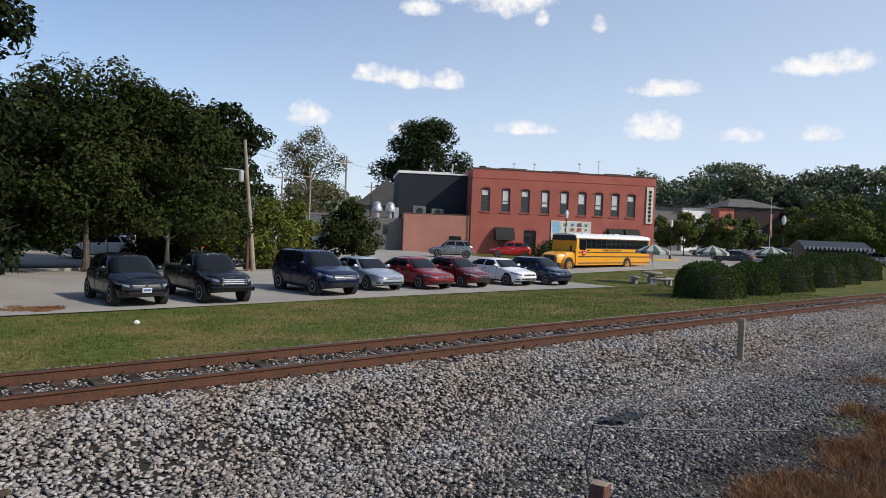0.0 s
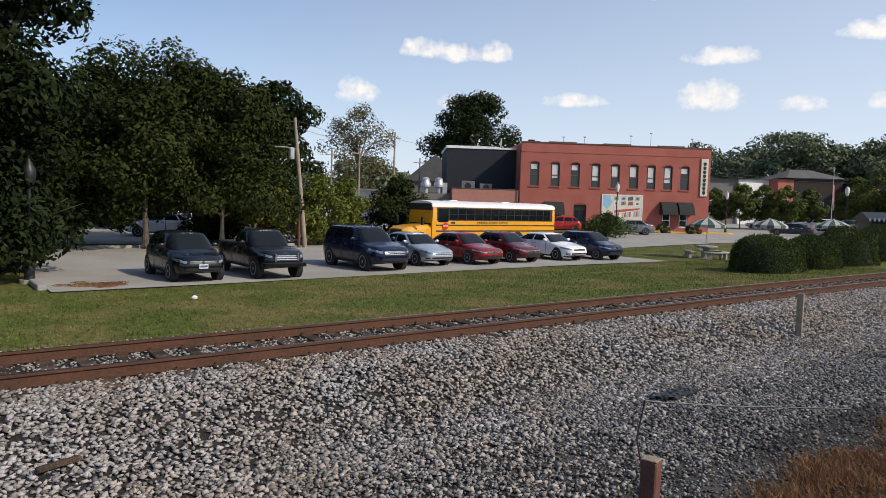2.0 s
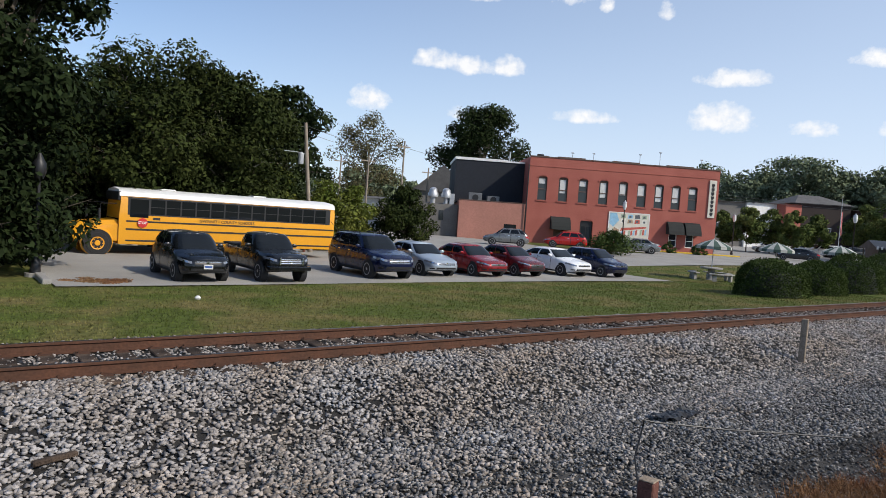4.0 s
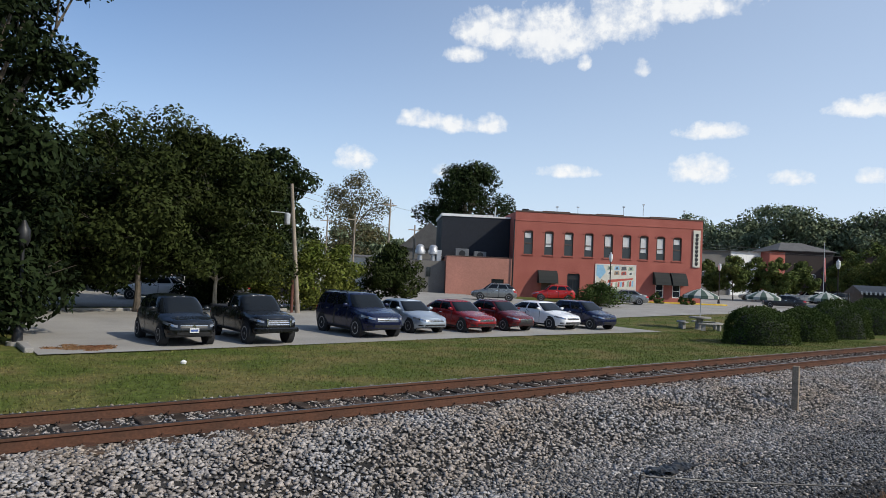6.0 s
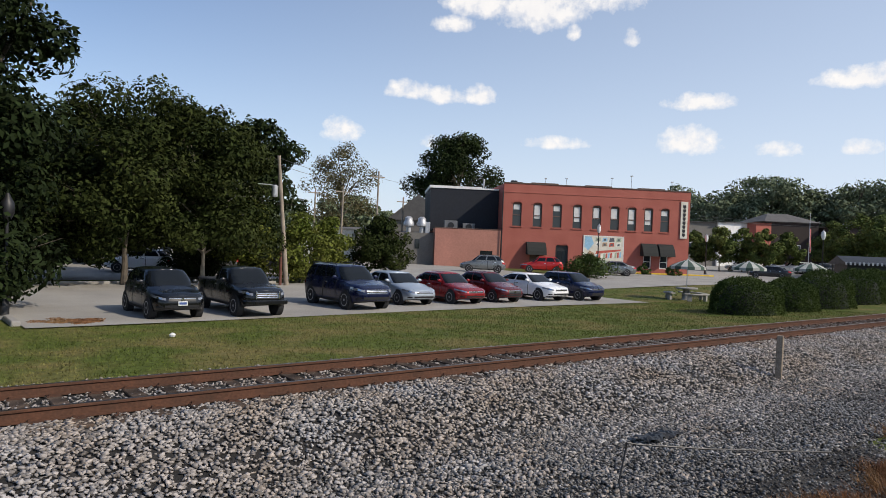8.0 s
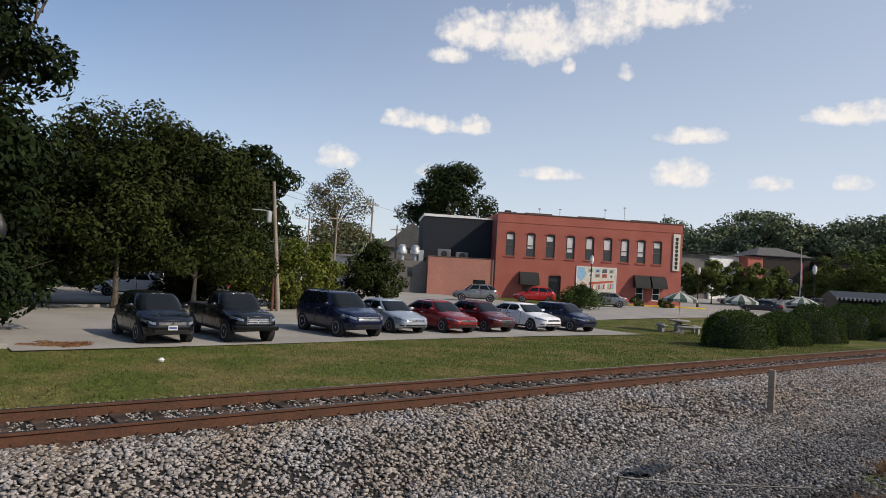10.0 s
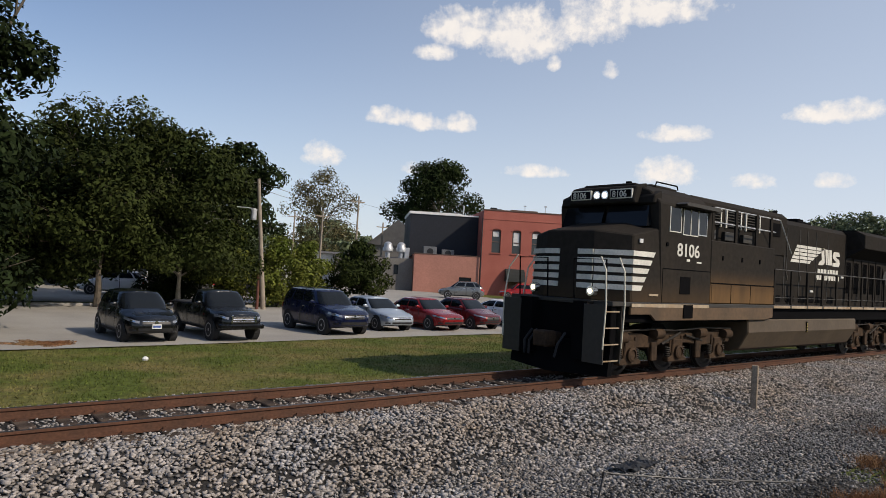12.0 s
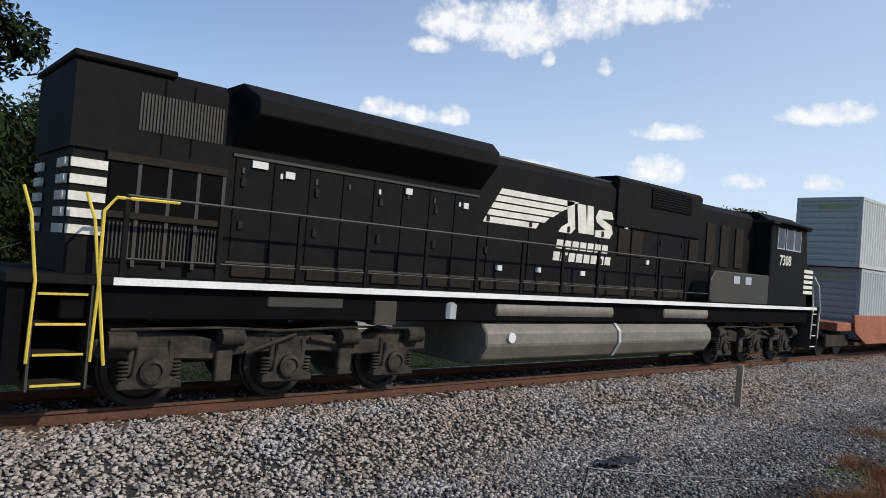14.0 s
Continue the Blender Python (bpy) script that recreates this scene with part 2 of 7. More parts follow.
# ================= building blocks =================
class Shape:
    """Collects vertices and faces of one mesh."""

    def __init__(self):
        self.v, self.f = [], []

    def add(self, verts, faces):
        n = len(self.v)
        self.v += [tuple(p) for p in verts]
        self.f += [tuple(i + n for i in fc) for fc in faces]
        return self

    def box(self, x0, x1, y0, y1, z0, z1):
        v = [(x, y, z) for z in (z0, z1) for y in (y0, y1) for x in (x0, x1)]
        return self.add(v, [(0, 2, 3, 1), (4, 5, 7, 6), (0, 1, 5, 4), (1, 3, 7, 5), (3, 2, 6, 7), (2, 0, 4, 6)])

    def prism(self, outline, a, b, axis="y"):
        """An outline in the plane across axis, drawn out from a to b."""
        n = len(outline)
        put = {"y": lambda p, t: (p[0], t, p[1]), "x": lambda p, t: (t, p[0], p[1]), "z": lambda p, t: (p[0], p[1], t)}[axis]
        v = [put(p, a) for p in outline] + [put(p, b) for p in outline]
        f = [tuple(range(n)), tuple(range(2 * n - 1, n - 1, -1))] + [(i, n + i, n + (i + 1) % n, (i + 1) % n) for i in range(n)]
        return self.add(v, f)

    def rod(self, p, q, r, n=8, r2=None):
        p, q = Vector(p), Vector(q)
        r2 = r if r2 is None else r2
        turn = (q - p).to_track_quat("Z", "Y")
        ring = [Vector((math.cos(2 * math.pi * i / n), math.sin(2 * math.pi * i / n), 0)) for i in range(n)]
        v = [p + turn @ (c * r) for c in ring] + [q + turn @ (c * r2) for c in ring]
        f = [tuple(range(n - 1, -1, -1)), tuple(range(n, 2 * n))] + [(i, (i + 1) % n, n + (i + 1) % n, n + i) for i in range(n)]
        return self.add(v, f)

    def path(self, pts, r, n=6):
        """A bent round bar: one tube through all the points."""
        pts = [Vector(p) for p in pts]
        v, f = [], []
        for i, p in enumerate(pts):
            way = (pts[min(i + 1, len(pts) - 1)] - pts[max(i - 1, 0)]).normalized()
            side = way.cross(Vector((0.31, 0.87, 0.38))).normalized()
            up = way.cross(side)
            v += [p + (side * math.cos(2 * math.pi * k / n) + up * math.sin(2 * math.pi * k / n)) * r for k in range(n)]
        for i in range(len(pts) - 1):
            f += [(i * n + k, i * n + (k + 1) % n, (i + 1) * n + (k + 1) % n, (i + 1) * n + k) for k in range(n)]
        f += [tuple(range(n - 1, -1, -1)), tuple(range(len(v) - n, len(v)))]
        return self.add(v, f)

    def lathe(self, prof, n=16, at=(0, 0, 0), axis="z"):
        """A turned shape: profile of (radius, height)."""
        v, f = [], []
        for r, h in prof:
            for i in range(n):
                a = 2 * math.pi * i / n
                c, s = r * math.cos(a), r * math.sin(a)
                p = {"z": (c, s, h), "x": (h, c, s), "y": (c, h, s)}[axis]
                v.append((p[0] + at[0], p[1] + at[1], p[2] + at[2]))
        m = len(prof)
        for j in range(m - 1):
            for i in range(n):
                f.append((j * n + i, j * n + (i + 1) % n, (j + 1) * n + (i + 1) % n, (j + 1) * n + i))
        f += [tuple(range(n - 1, -1, -1)), tuple(range((m - 1) * n, m * n))]
        return self.add(v, f)

    def mesh(self, name, bevel=0.0, smooth=False, segs=1):
        me = bpy.data.meshes.new(name)
        me.from_pydata(self.v, [], self.f)
        bm = bmesh.new()
        bm.from_mesh(me)
        bmesh.ops.recalc_face_normals(bm, faces=bm.faces)
        if bevel:
            sharp = [e for e in bm.edges if len(e.link_faces) == 2 and e.calc_face_angle(0) > 0.6]
            if sharp:
                bmesh.ops.bevel(bm, geom=sharp, offset=bevel, segments=segs, affect="EDGES", clamp_overlap=True)
        if smooth:
            for fc in bm.faces:
                fc.smooth = True
            for e in bm.edges:
                if len(e.link_faces) == 2 and e.calc_face_angle(0) > 0.7:
                    e.smooth = False
        bm.to_mesh(me)
        bm.free()
        return me


def part(name, shape, material, parent=None, label="", bevel=0.0, smooth=False, m=None, segs=1):
    me = shape.mesh(name, bevel, smooth, segs) if isinstance(shape, Shape) else shape
    if not me.materials:
        me.materials.append(material)
    ob = new(name, me)
    if parent:
        ob.parent = parent
    if m is not None:
        ob.matrix_basis = m
    if label:
        ob["label"] = label
    return ob


def thing(name, m, label, category, group="", kind=""):
    ob = new(name)
    ob.empty_display_size = 0.3
    ob.matrix_basis = m
    return tagged(ob, label, category, group, kind)


def lettering(name, text, size, material, parent, m, label="", wide=1.0, depth=0.004):
    cu = bpy.data.curves.new(name, "FONT")
    cu.body, cu.size, cu.extrude, cu.offset = text, size, depth, size * 0.016
    tmp = bpy.data.objects.new(name, cu)
    me = bpy.data.meshes.new_from_object(tmp)
    bpy.data.objects.remove(tmp)
    for v in me.vertices:
        v.co.x *= wide
    me.materials.clear()
    me.materials.append(material)
    return part(name, me, material, parent, label, m=m)


def raw_mesh(name, verts, faces_flat, per):
    """A large mesh from arrays; every face has the same number of corners."""
    me = bpy.data.meshes.new(name)
    nf = len(faces_flat) // per
    me.vertices.add(len(verts))
    me.vertices.foreach_set("co", np.asarray(verts, dtype=np.float32).ravel())
    me.loops.add(len(faces_flat))
    me.loops.foreach_set("vertex_index", np.asarray(faces_flat, dtype=np.int32))
    me.polygons.add(nf)
    me.polygons.foreach_set("loop_start", np.arange(0, nf * per, per, dtype=np.int32))
    me.polygons.foreach_set("loop_total", np.full(nf, per, dtype=np.int32))
    me.update(calc_edges=True)
    me.validate()
    return me


def smooth01(a, b, x):
    t = min(1.0, max(0.0, (x - a) / (b - a)))
    return t * t * (3 - 2 * t)


def ground_z(x, y):
    """Height of the natural ground; the top of the rails is 0."""
    z = -0.65 + 0.35 * smooth01(42, 68, math.hypot(x, y + 9.9)) + 1.2 * smooth01(90, 220, math.hypot(x, y))
    if y < 13:
        z += 0.20 * (1 - smooth01(3.0, 12.5, y)) * smooth01(-2, 2.2, y)
    if y < -8.4:
        z += 1.1 * (1 - smooth01(-9.8, -8.4, y))
    return z


def lot_edge(x):
    """Where the lawn ends and the parking lot begins."""
    return 12.6 + 0.9 * smooth01(4, 20, x)


def sheet(name, xs, ys, zf, material, label, category, skew=None):
    nx, ny = len(xs), len(ys)
    v = [(x, y + (skew(x, y) if skew else 0.0), zf(x, y)) for y in ys for x in xs]
    f = [i for j in range(ny - 1) for k in range(nx - 1) for i in (j * nx + k, j * nx + k + 1, (j + 1) * nx + k + 1, (j + 1) * nx + k)]
    me = raw_mesh(name, v, f, 4)
    for p in me.polygons:
        p.use_smooth = True
    ob = part(name, me, material)
    return tagged(ob, label, category, kind="structure")


def steps(*spans):
    """Grid lines: (start, end, step) spans joined."""
    out = []
    for a, b, s in spans:
        out += [a + i * s for i in range(int(round((b - a) / s)))]
    return out + [spans[-1][1]]


# ================= ground, road, track =================
sheet("ground", steps((-900, -60, 60), (-60, -10, 5), (-10, 60, 1.0), (60, 120, 4), (120, 900, 60)),
      steps((-600, -40, 40), (-40, -12, 4), (-12, 20, 0.5), (20, 80, 4), (80, 1000, 80)), ground_z, M_grass,
      "patchy green mown lawn with brown worn spots", "lawn")


def road_z(x, y):
    return ground_z(x, y) + 0.03 + 0.012 * math.sin(x * 0.3)


sheet("road", steps((-120, 0, 10), (0, 60, 2), (60, 140, 8)), steps((21.6, 30, 1.2)), road_z, M_asphalt, "sun-bleached grey asphalt street beyond the parking lot", "road")
sheet("parking_lot", steps((3.2, 34.2, 1.0)), steps((13.5, 21.6, 0.9)), road_z, M_asphalt, "faded grey asphalt parking lot beside the lawn", "parking lot", skew=lambda x, y: (lot_edge(x) - 13.5) * (21.6 - y) / 8.1)
sheet("side_road", steps((34.2, 130, 4)), steps((30, 34, 1.0)), road_z, M_asphalt, "grey asphalt street in front of the brick building", "road")
sheet("back_lot", steps((-30, 50, 4)), steps((33, 60, 3)), lambda x, y: ground_z(x, y) + 0.03, M_asphalt, "shaded asphalt lot behind the trees", "parking lot")
sheet("street_end", steps((60, 160, 5)), steps((34, 90, 4)), lambda x, y: ground_z(x, y) + 0.03, M_asphalt, "bright asphalt street running past shops", "road")


def near_z(x, y):
    """Ballast shoulder and the cinder strip on the camera's side."""
    if y > 2.3:
        return -0.19 - 0.33 * smooth01(2.3, 3.2, y)
    if y > -1.0:
        return -0.19
    return -0.19 - 0.44 * (1 - smooth01(-3.3, -1.0, y)) + 0.03 * noise.noise((x * 0.5, y * 0.5, 0)) * (1 - smooth01(-2.0, -1.0, y))


sheet("ballast_bed", steps((-120, -10, 10), (-10, 40, 0.5), (40, 400, 20)), steps((-5.6, 3.3, 0.2995)), near_z, M_ballast, "ballast bed under a railway track, coloured near-black for shade between stones", "ballast")
def strip_z(x, y):
    return near_z(x, max(y, -5.5)) + 0.012 + 0.05 * noise.noise((x * 0.6, y * 0.6, 5)) - 0.10 * smooth01(-4.3, -3.2, y) * (1 - smooth01(4, 9, x))


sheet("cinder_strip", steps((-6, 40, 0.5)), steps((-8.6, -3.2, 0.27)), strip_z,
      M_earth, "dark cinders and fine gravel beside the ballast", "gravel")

RAIL_Y = (-0.02, 1.42)
TRACK_Y = 0.70
track = thing("railway_track", Matrix.Identity(4), "single railway track with rusty rails on weathered wooden ties", "railway track", kind="structure")
RAIL = [(-0.07, -0.17), (0.07, -0.17), (0.07, -0.155), (0.014, -0.135), (0.010, -0.05), (0.036, -0.035), (0.036, -0.006), (0.028, 0.0), (-0.028, 0.0), (-0.036, -0.006), (-0.036, -0.035), (-0.010, -0.05), (-0.014, -0.135), (-0.07, -0.155)]
for ry in RAIL_Y:
    r = part("rail", Shape().prism([(ry + a, b) for a, b in RAIL], -120, 400, "x"), M_rail, track)
    part("rail_head", Shape().box(-120, 400, ry - 0.026, ry + 0.026, 0.0, 0.003), M_railtop, r, "polished running surface")
tie_me = Shape().box(-0.115, 0.115, -1.25, 1.25, -0.35, -0.155).mesh("tie", 0.012)
tie_me.materials.append(M_tie)
plate_me = Shape().box(-0.09, 0.09, -0.19, 0.19, -0.158, -0.148).box(-0.06, -0.03, -0.13, -0.10, -0.15, -0.12).box(0.03, 0.06, 0.10, 0.13, -0.15, -0.12).mesh("tie_plate")
plate_me.materials.append(M_rail)
rnd = random.Random(3)
far_ties = Shape()
for i in range(-120, 420):
    x = i * 0.505 + rnd.uniform(-0.05, 0.05)
    if -4 < x < 58:
        t = part("tie", tie_me, M_tie, track, m=pose(x, TRACK_Y + rnd.uniform(-0.06, 0.06), rnd.uniform(-0.012, 0.006), 0, 0, rnd.uniform(-1.5, 1.5)))
        if x < 30:
            for ry in RAIL_Y:
                part("tie_plate", plate_me, M_rail, t, m=pose(0, ry - TRACK_Y, 0))
    else:
        far_ties.box(x - 0.115, x + 0.115, TRACK_Y - 1.25, TRACK_Y + 1.25, -0.3, -0.16)
ob = part("far_ties", far_ties, M_tie, track)
ob["kind"] = "stuff"


def scatter_stones(name, pts, sizes, material, label, seed):
    """Broken angular stones, each a jittered eight-faced lump."""
    g = np.random.default_rng(seed)
    base = np.array([(1, 0, 0), (-1, 0, 0), (0, 1, 0), (0, -1, 0), (0, 0, 1), (0, 0, -1)], float)
    tri = np.array([(0, 2, 4), (2, 1, 4), (1, 3, 4), (3, 0, 4), (2, 0, 5), (1, 2, 5), (3, 1, 5), (0, 3, 5)])
    n = len(pts)
    v = base[None] * g.uniform(0.55, 1.15, (n, 6, 1)) + g.normal(0, 0.22, (n, 6, 3))
    a = g.uniform(0, 6.283, (n, 3))
    c, s = np.cos(a), np.sin(a)
    for ax, (i, j) in enumerate(((0, 1), (1, 2), (0, 2))):
        p, q = v[:, :, i].copy(), v[:, :, j].copy()
        v[:, :, i], v[:, :, j] = p * c[:, None, ax] - q * s[:, None, ax], p * s[:, None, ax] + q * c[:, None, ax]
    v *= sizes[:, None, None]
    v[:, :, 2] *= 0.62
    v += pts[:, None, :]
    f = (tri[None] + 6 * np.arange(n)[:, None, None]).ravel()
    ob = part(name, raw_mesh(name, v.reshape(-1, 3), f, 3), material)
    return tagged(ob, label, "ballast", kind="stuff")


def stone_field(n, x0, x1, y0, y1, seed, keep=None):
    g = np.random.default_rng(seed)
    xs = x0 + (x1 - x0) * g.random(n) ** 1.25
    ys = g.uniform(y0, y1, n)
    pts = [(x, y, (max(near_z(x, y), strip_z(x, y)) if y < -3.2 else near_z(x, y)) + 0.012 + g.uniform(-0.01, 0.02)) for x, y in zip(xs, ys) if keep is None or keep(x, y, g.random())]
    return np.array(pts)


def cinder(x, y, r):
    """Stones thin out on the dark strip nearest the camera and far along it."""
    bare = (1 - smooth01(-4.6, -3.2, y)) * (0.62 + 0.34 * smooth01(4, 10, x)) + 0.35 * max(0, noise.noise((x * 0.35, y * 0.6, 9))) * smooth01(7, 12, x) * (1 - smooth01(-2.4, -1.4, y))
    return r > 0.96 * min(1, bare)


g = np.random.default_rng(8)
p = stone_field(66000, -1.0, 34, -5.6, -0.15, 11, cinder)
scatter_stones("ballast_stones", p, g.uniform(0.026, 0.056, len(p)), M_stone, "loose grey angular ballast stones beside the track", 21)
p = stone_field(42000, 3.0, 30, -7.4, -2.6, 14)
scatter_stones("cinder_stones", p, g.uniform(0.014, 0.038, len(p)), M_darkstone, "fine dark grey gravel along the cinder strip", 24)
p = stone_field(24000, 7.0, 26, -5.6, -2.6, 15)
scatter_stones("fine_ballast", p, g.uniform(0.022, 0.046, len(p)), M_finestone, "small grey stones packed between the ballast", 25)
p = stone_field(9000, -3, 40, 0.05, 1.35, 12)
p[:, 2] -= 0.005
scatter_stones("crib_stones", p, g.uniform(0.022, 0.042, len(p)), M_stone, "grey ballast stones lying between the ties", 22)
p = stone_field(5000, -3, 40, 1.5, 2.35, 13)
scatter_stones("shoulder_stones", p, g.uniform(0.022, 0.045, len(p)), M_stone, "grey ballast stones beyond the far rail", 23)


def blades(name, pts, h, w, material, label, category, seed, lean=0.5):
    g = np.random.default_rng(seed)
    n = len(pts)
    a = g.uniform(0, 6.283, n)
    hh = h * g.uniform(0.5, 1.3, n)
    side = np.stack([np.cos(a), np.sin(a), np.zeros(n)], 1) * (w * g.uniform(0.6, 1.3, n))[:, None]
    tip = np.stack([g.normal(0, lean, n) * hh, g.normal(0, lean, n) * hh, hh], 1)
    v = np.stack([pts - side, pts + side, pts + tip], 1)
    ob = part(name, raw_mesh(name, v.reshape(-1, 3), np.arange(3 * n), 3), material)
    return tagged(ob, label, category, kind="stuff")


g = np.random.default_rng(31)
n = 90000
xs, ys = -4 + 44 * g.random(n) ** 1.1, g.uniform(3.0, 13.45, n)
blades("grass_blades", np.array([(x, y, ground_z(x, y) - 0.005) for x, y in zip(xs, ys) if y < lot_edge(x) + 0.06 * math.sin(3 * x) or x < 3.2]), 0.055, 0.012, M_blade, "short green grass blades on the lawn", "grass", 32, 0.6)
n = 9000
xs, ys = g.uniform(34.5, 62, n), g.uniform(8, 21.4, n)
blades("picnic_grass", np.array([(x, y, ground_z(x, y) - 0.005) for x, y in zip(xs, ys)]), 0.07, 0.02, M_blade, "short grass around the picnic tables", "grass", 33, 0.6)


# ================= plants =================
def leaf_cloud(name, centres, radii, count, size, material, parent, seed, flat=0.75):
    """Many small bent leaves gathered in clumps."""
    g = np.random.default_rng(seed)
    c = np.array(centres)
    r = np.array(radii)
    w = r ** 2
    idx = g.choice(len(c), count, p=w / w.sum())
    d = g.normal(size=(count, 3))
    d /= np.linalg.norm(d, axis=1)[:, None]
    rad = r[idx] * (0.40 + 0.60 * g.random(count) ** 0.5) * (1 + 0.10 * np.sin(7 * d[:, 0] + 5 * d[:, 2] + idx))
    p = c[idx] + d * rad[:, None] * np.array([1, 1, flat])
    n = g.normal(size=(count, 3)) * 0.55 + d * 0.9 + np.array([0, 0, 0.45])
    n /= np.linalg.norm(n, axis=1)[:, None]
    u = np.cross(n, g.normal(size=(count, 3)))
    u /= np.linalg.norm(u, axis=1)[:, None]
    v = np.cross(n, u)
    s = (size * g.uniform(0.6, 1.35, count))[:, None]
    quad = np.stack([p - u * s, p + v * s * 0.5 + n * s * 0.12, p + u * s, p - v * s * 0.5 + n * s * 0.12], 1)
    me = raw_mesh(name, quad.reshape(-1, 3), np.arange(4 * count), 4)
    return part(name, me, material, parent)


def tree(name, x, y, height, spread, material, label, seed, leaves=9000, size=0.16, trunk=0.16, bark=M_bark, low=0.28, shape="round", clumps=46, fill=0.3, category="tree", stems=1, base=None):
    """Tapered trunk, forking limbs, and a crown of leafy clumps with gaps."""
    rn = random.Random(seed)
    z0 = ground_z(x, y) if base is None else base
    t = thing(name, pose(x, y, z0 - 0.05), label, category)
    wood = Shape()
    for s in range(stems):
        a = rn.uniform(0, 6.28)
        px, py = (0.35 * math.cos(a), 0.35 * math.sin(a)) if stems > 1 else (0, 0)
        pts = [(px * (1 + k), py * (1 + k), height * low * 1.9 * k / 4) for k in range(5)]
        pts = [(p[0] + rn.uniform(-0.05, 0.05) * k * trunk * 6, p[1] + rn.uniform(-0.05, 0.05) * k * trunk * 6, p[2]) for k, p in enumerate(pts)]
        for k in range(4):
            wood.rod(pts[k], pts[k + 1], trunk * (1.25 if k == 0 else 1 - 0.13 * k), 8, trunk * (1 - 0.13 * (k + 1)))
    centres, radii = [], []
    for i in range(clumps):
        h = rn.random()
        zz = height * (low + (0.97 - low) * h)
        if shape == "round":
            env = math.sin(math.pi * (0.12 + 0.84 * h) ** 0.85)
        elif shape == "cone":
            env = (1 - h) ** 0.7 * 0.95 + 0.08
        elif shape == "column":
            env = 0.75 + 0.25 * math.sin(math.pi * h) if h < 0.8 else 0.75 * math.sqrt(max(0.02, (1 - h) / 0.2))
        else:
            env = math.sqrt(max(0.02, 1 - (1.05 * h - 0.25) ** 2 * 1.2))
        a = rn.uniform(0, 6.283)
        q = spread * env * (rn.uniform(0.55, 0.92) if rn.random() > fill else rn.uniform(0.1, 0.5)) * (1 + 0.18 * noise.noise((a, h * 3, seed)))
        c = Vector((q * math.cos(a), q * math.sin(a), zz))
        rr = spread * rn.uniform(0.2, 0.36) * (0.6 + 0.4 * env)
        if c.z - rr * 0.7 < 0.05:
            c.z = rr * 0.7 + 0.05
        centres.append(c), radii.append(rr)
        if i % 3 == 0:
            root = Vector((0, 0, min(c.z * 0.75, height * low * 1.8)))
            mid = root.lerp(c, 0.5) + Vector((0, 0, 0.06 * height))
            wood.rod(root, mid, trunk * 0.42, 5, trunk * 0.28)
            wood.rod(mid, c, trunk * 0.28, 5, trunk * 0.08)
            for _ in range(3):
                e = c + Vector((rn.uniform(-1, 1), rn.uniform(-1, 1), rn.uniform(-0.2, 1))) * rr
                wood.rod(mid.lerp(c, 0.6), e, trunk * 0.12, 4, trunk * 0.03)
    part("trunk", wood, bark, t, smooth=True)
    leaf_cloud("crown", centres, radii, leaves, size, material, t, seed)
    return t


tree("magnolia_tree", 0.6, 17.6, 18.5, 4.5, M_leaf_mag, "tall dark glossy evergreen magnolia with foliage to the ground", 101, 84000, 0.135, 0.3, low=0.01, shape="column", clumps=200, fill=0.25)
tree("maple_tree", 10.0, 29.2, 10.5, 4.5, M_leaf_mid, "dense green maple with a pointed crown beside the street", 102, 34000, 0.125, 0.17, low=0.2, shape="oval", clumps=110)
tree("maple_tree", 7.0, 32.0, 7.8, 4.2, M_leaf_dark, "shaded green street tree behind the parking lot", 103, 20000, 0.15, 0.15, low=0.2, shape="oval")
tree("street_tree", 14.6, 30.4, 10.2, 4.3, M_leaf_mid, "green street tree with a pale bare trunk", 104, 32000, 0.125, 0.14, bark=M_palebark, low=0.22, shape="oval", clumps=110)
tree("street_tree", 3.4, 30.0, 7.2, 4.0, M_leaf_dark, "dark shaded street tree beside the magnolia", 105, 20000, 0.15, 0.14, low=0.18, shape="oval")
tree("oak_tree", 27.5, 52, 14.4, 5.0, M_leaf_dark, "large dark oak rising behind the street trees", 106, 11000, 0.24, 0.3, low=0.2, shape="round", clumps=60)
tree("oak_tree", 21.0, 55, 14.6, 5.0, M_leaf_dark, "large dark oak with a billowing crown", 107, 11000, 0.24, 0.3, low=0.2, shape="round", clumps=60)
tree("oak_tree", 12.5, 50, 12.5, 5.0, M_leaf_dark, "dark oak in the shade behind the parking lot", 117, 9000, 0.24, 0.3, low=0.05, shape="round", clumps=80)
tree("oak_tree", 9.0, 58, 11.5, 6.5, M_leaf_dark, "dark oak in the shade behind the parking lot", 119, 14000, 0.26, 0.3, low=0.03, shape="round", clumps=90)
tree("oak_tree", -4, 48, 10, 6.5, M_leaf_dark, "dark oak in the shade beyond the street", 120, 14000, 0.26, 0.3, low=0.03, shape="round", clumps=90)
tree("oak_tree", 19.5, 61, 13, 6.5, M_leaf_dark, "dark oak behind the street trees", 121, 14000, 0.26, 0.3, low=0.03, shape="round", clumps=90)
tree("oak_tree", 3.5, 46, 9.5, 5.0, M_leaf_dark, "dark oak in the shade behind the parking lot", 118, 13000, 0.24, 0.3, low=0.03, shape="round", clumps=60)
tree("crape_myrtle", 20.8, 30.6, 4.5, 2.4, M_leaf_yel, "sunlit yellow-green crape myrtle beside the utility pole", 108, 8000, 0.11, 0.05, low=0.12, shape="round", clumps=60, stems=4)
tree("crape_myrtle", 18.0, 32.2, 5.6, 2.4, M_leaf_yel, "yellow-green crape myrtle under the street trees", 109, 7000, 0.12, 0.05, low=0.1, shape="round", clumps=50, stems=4)
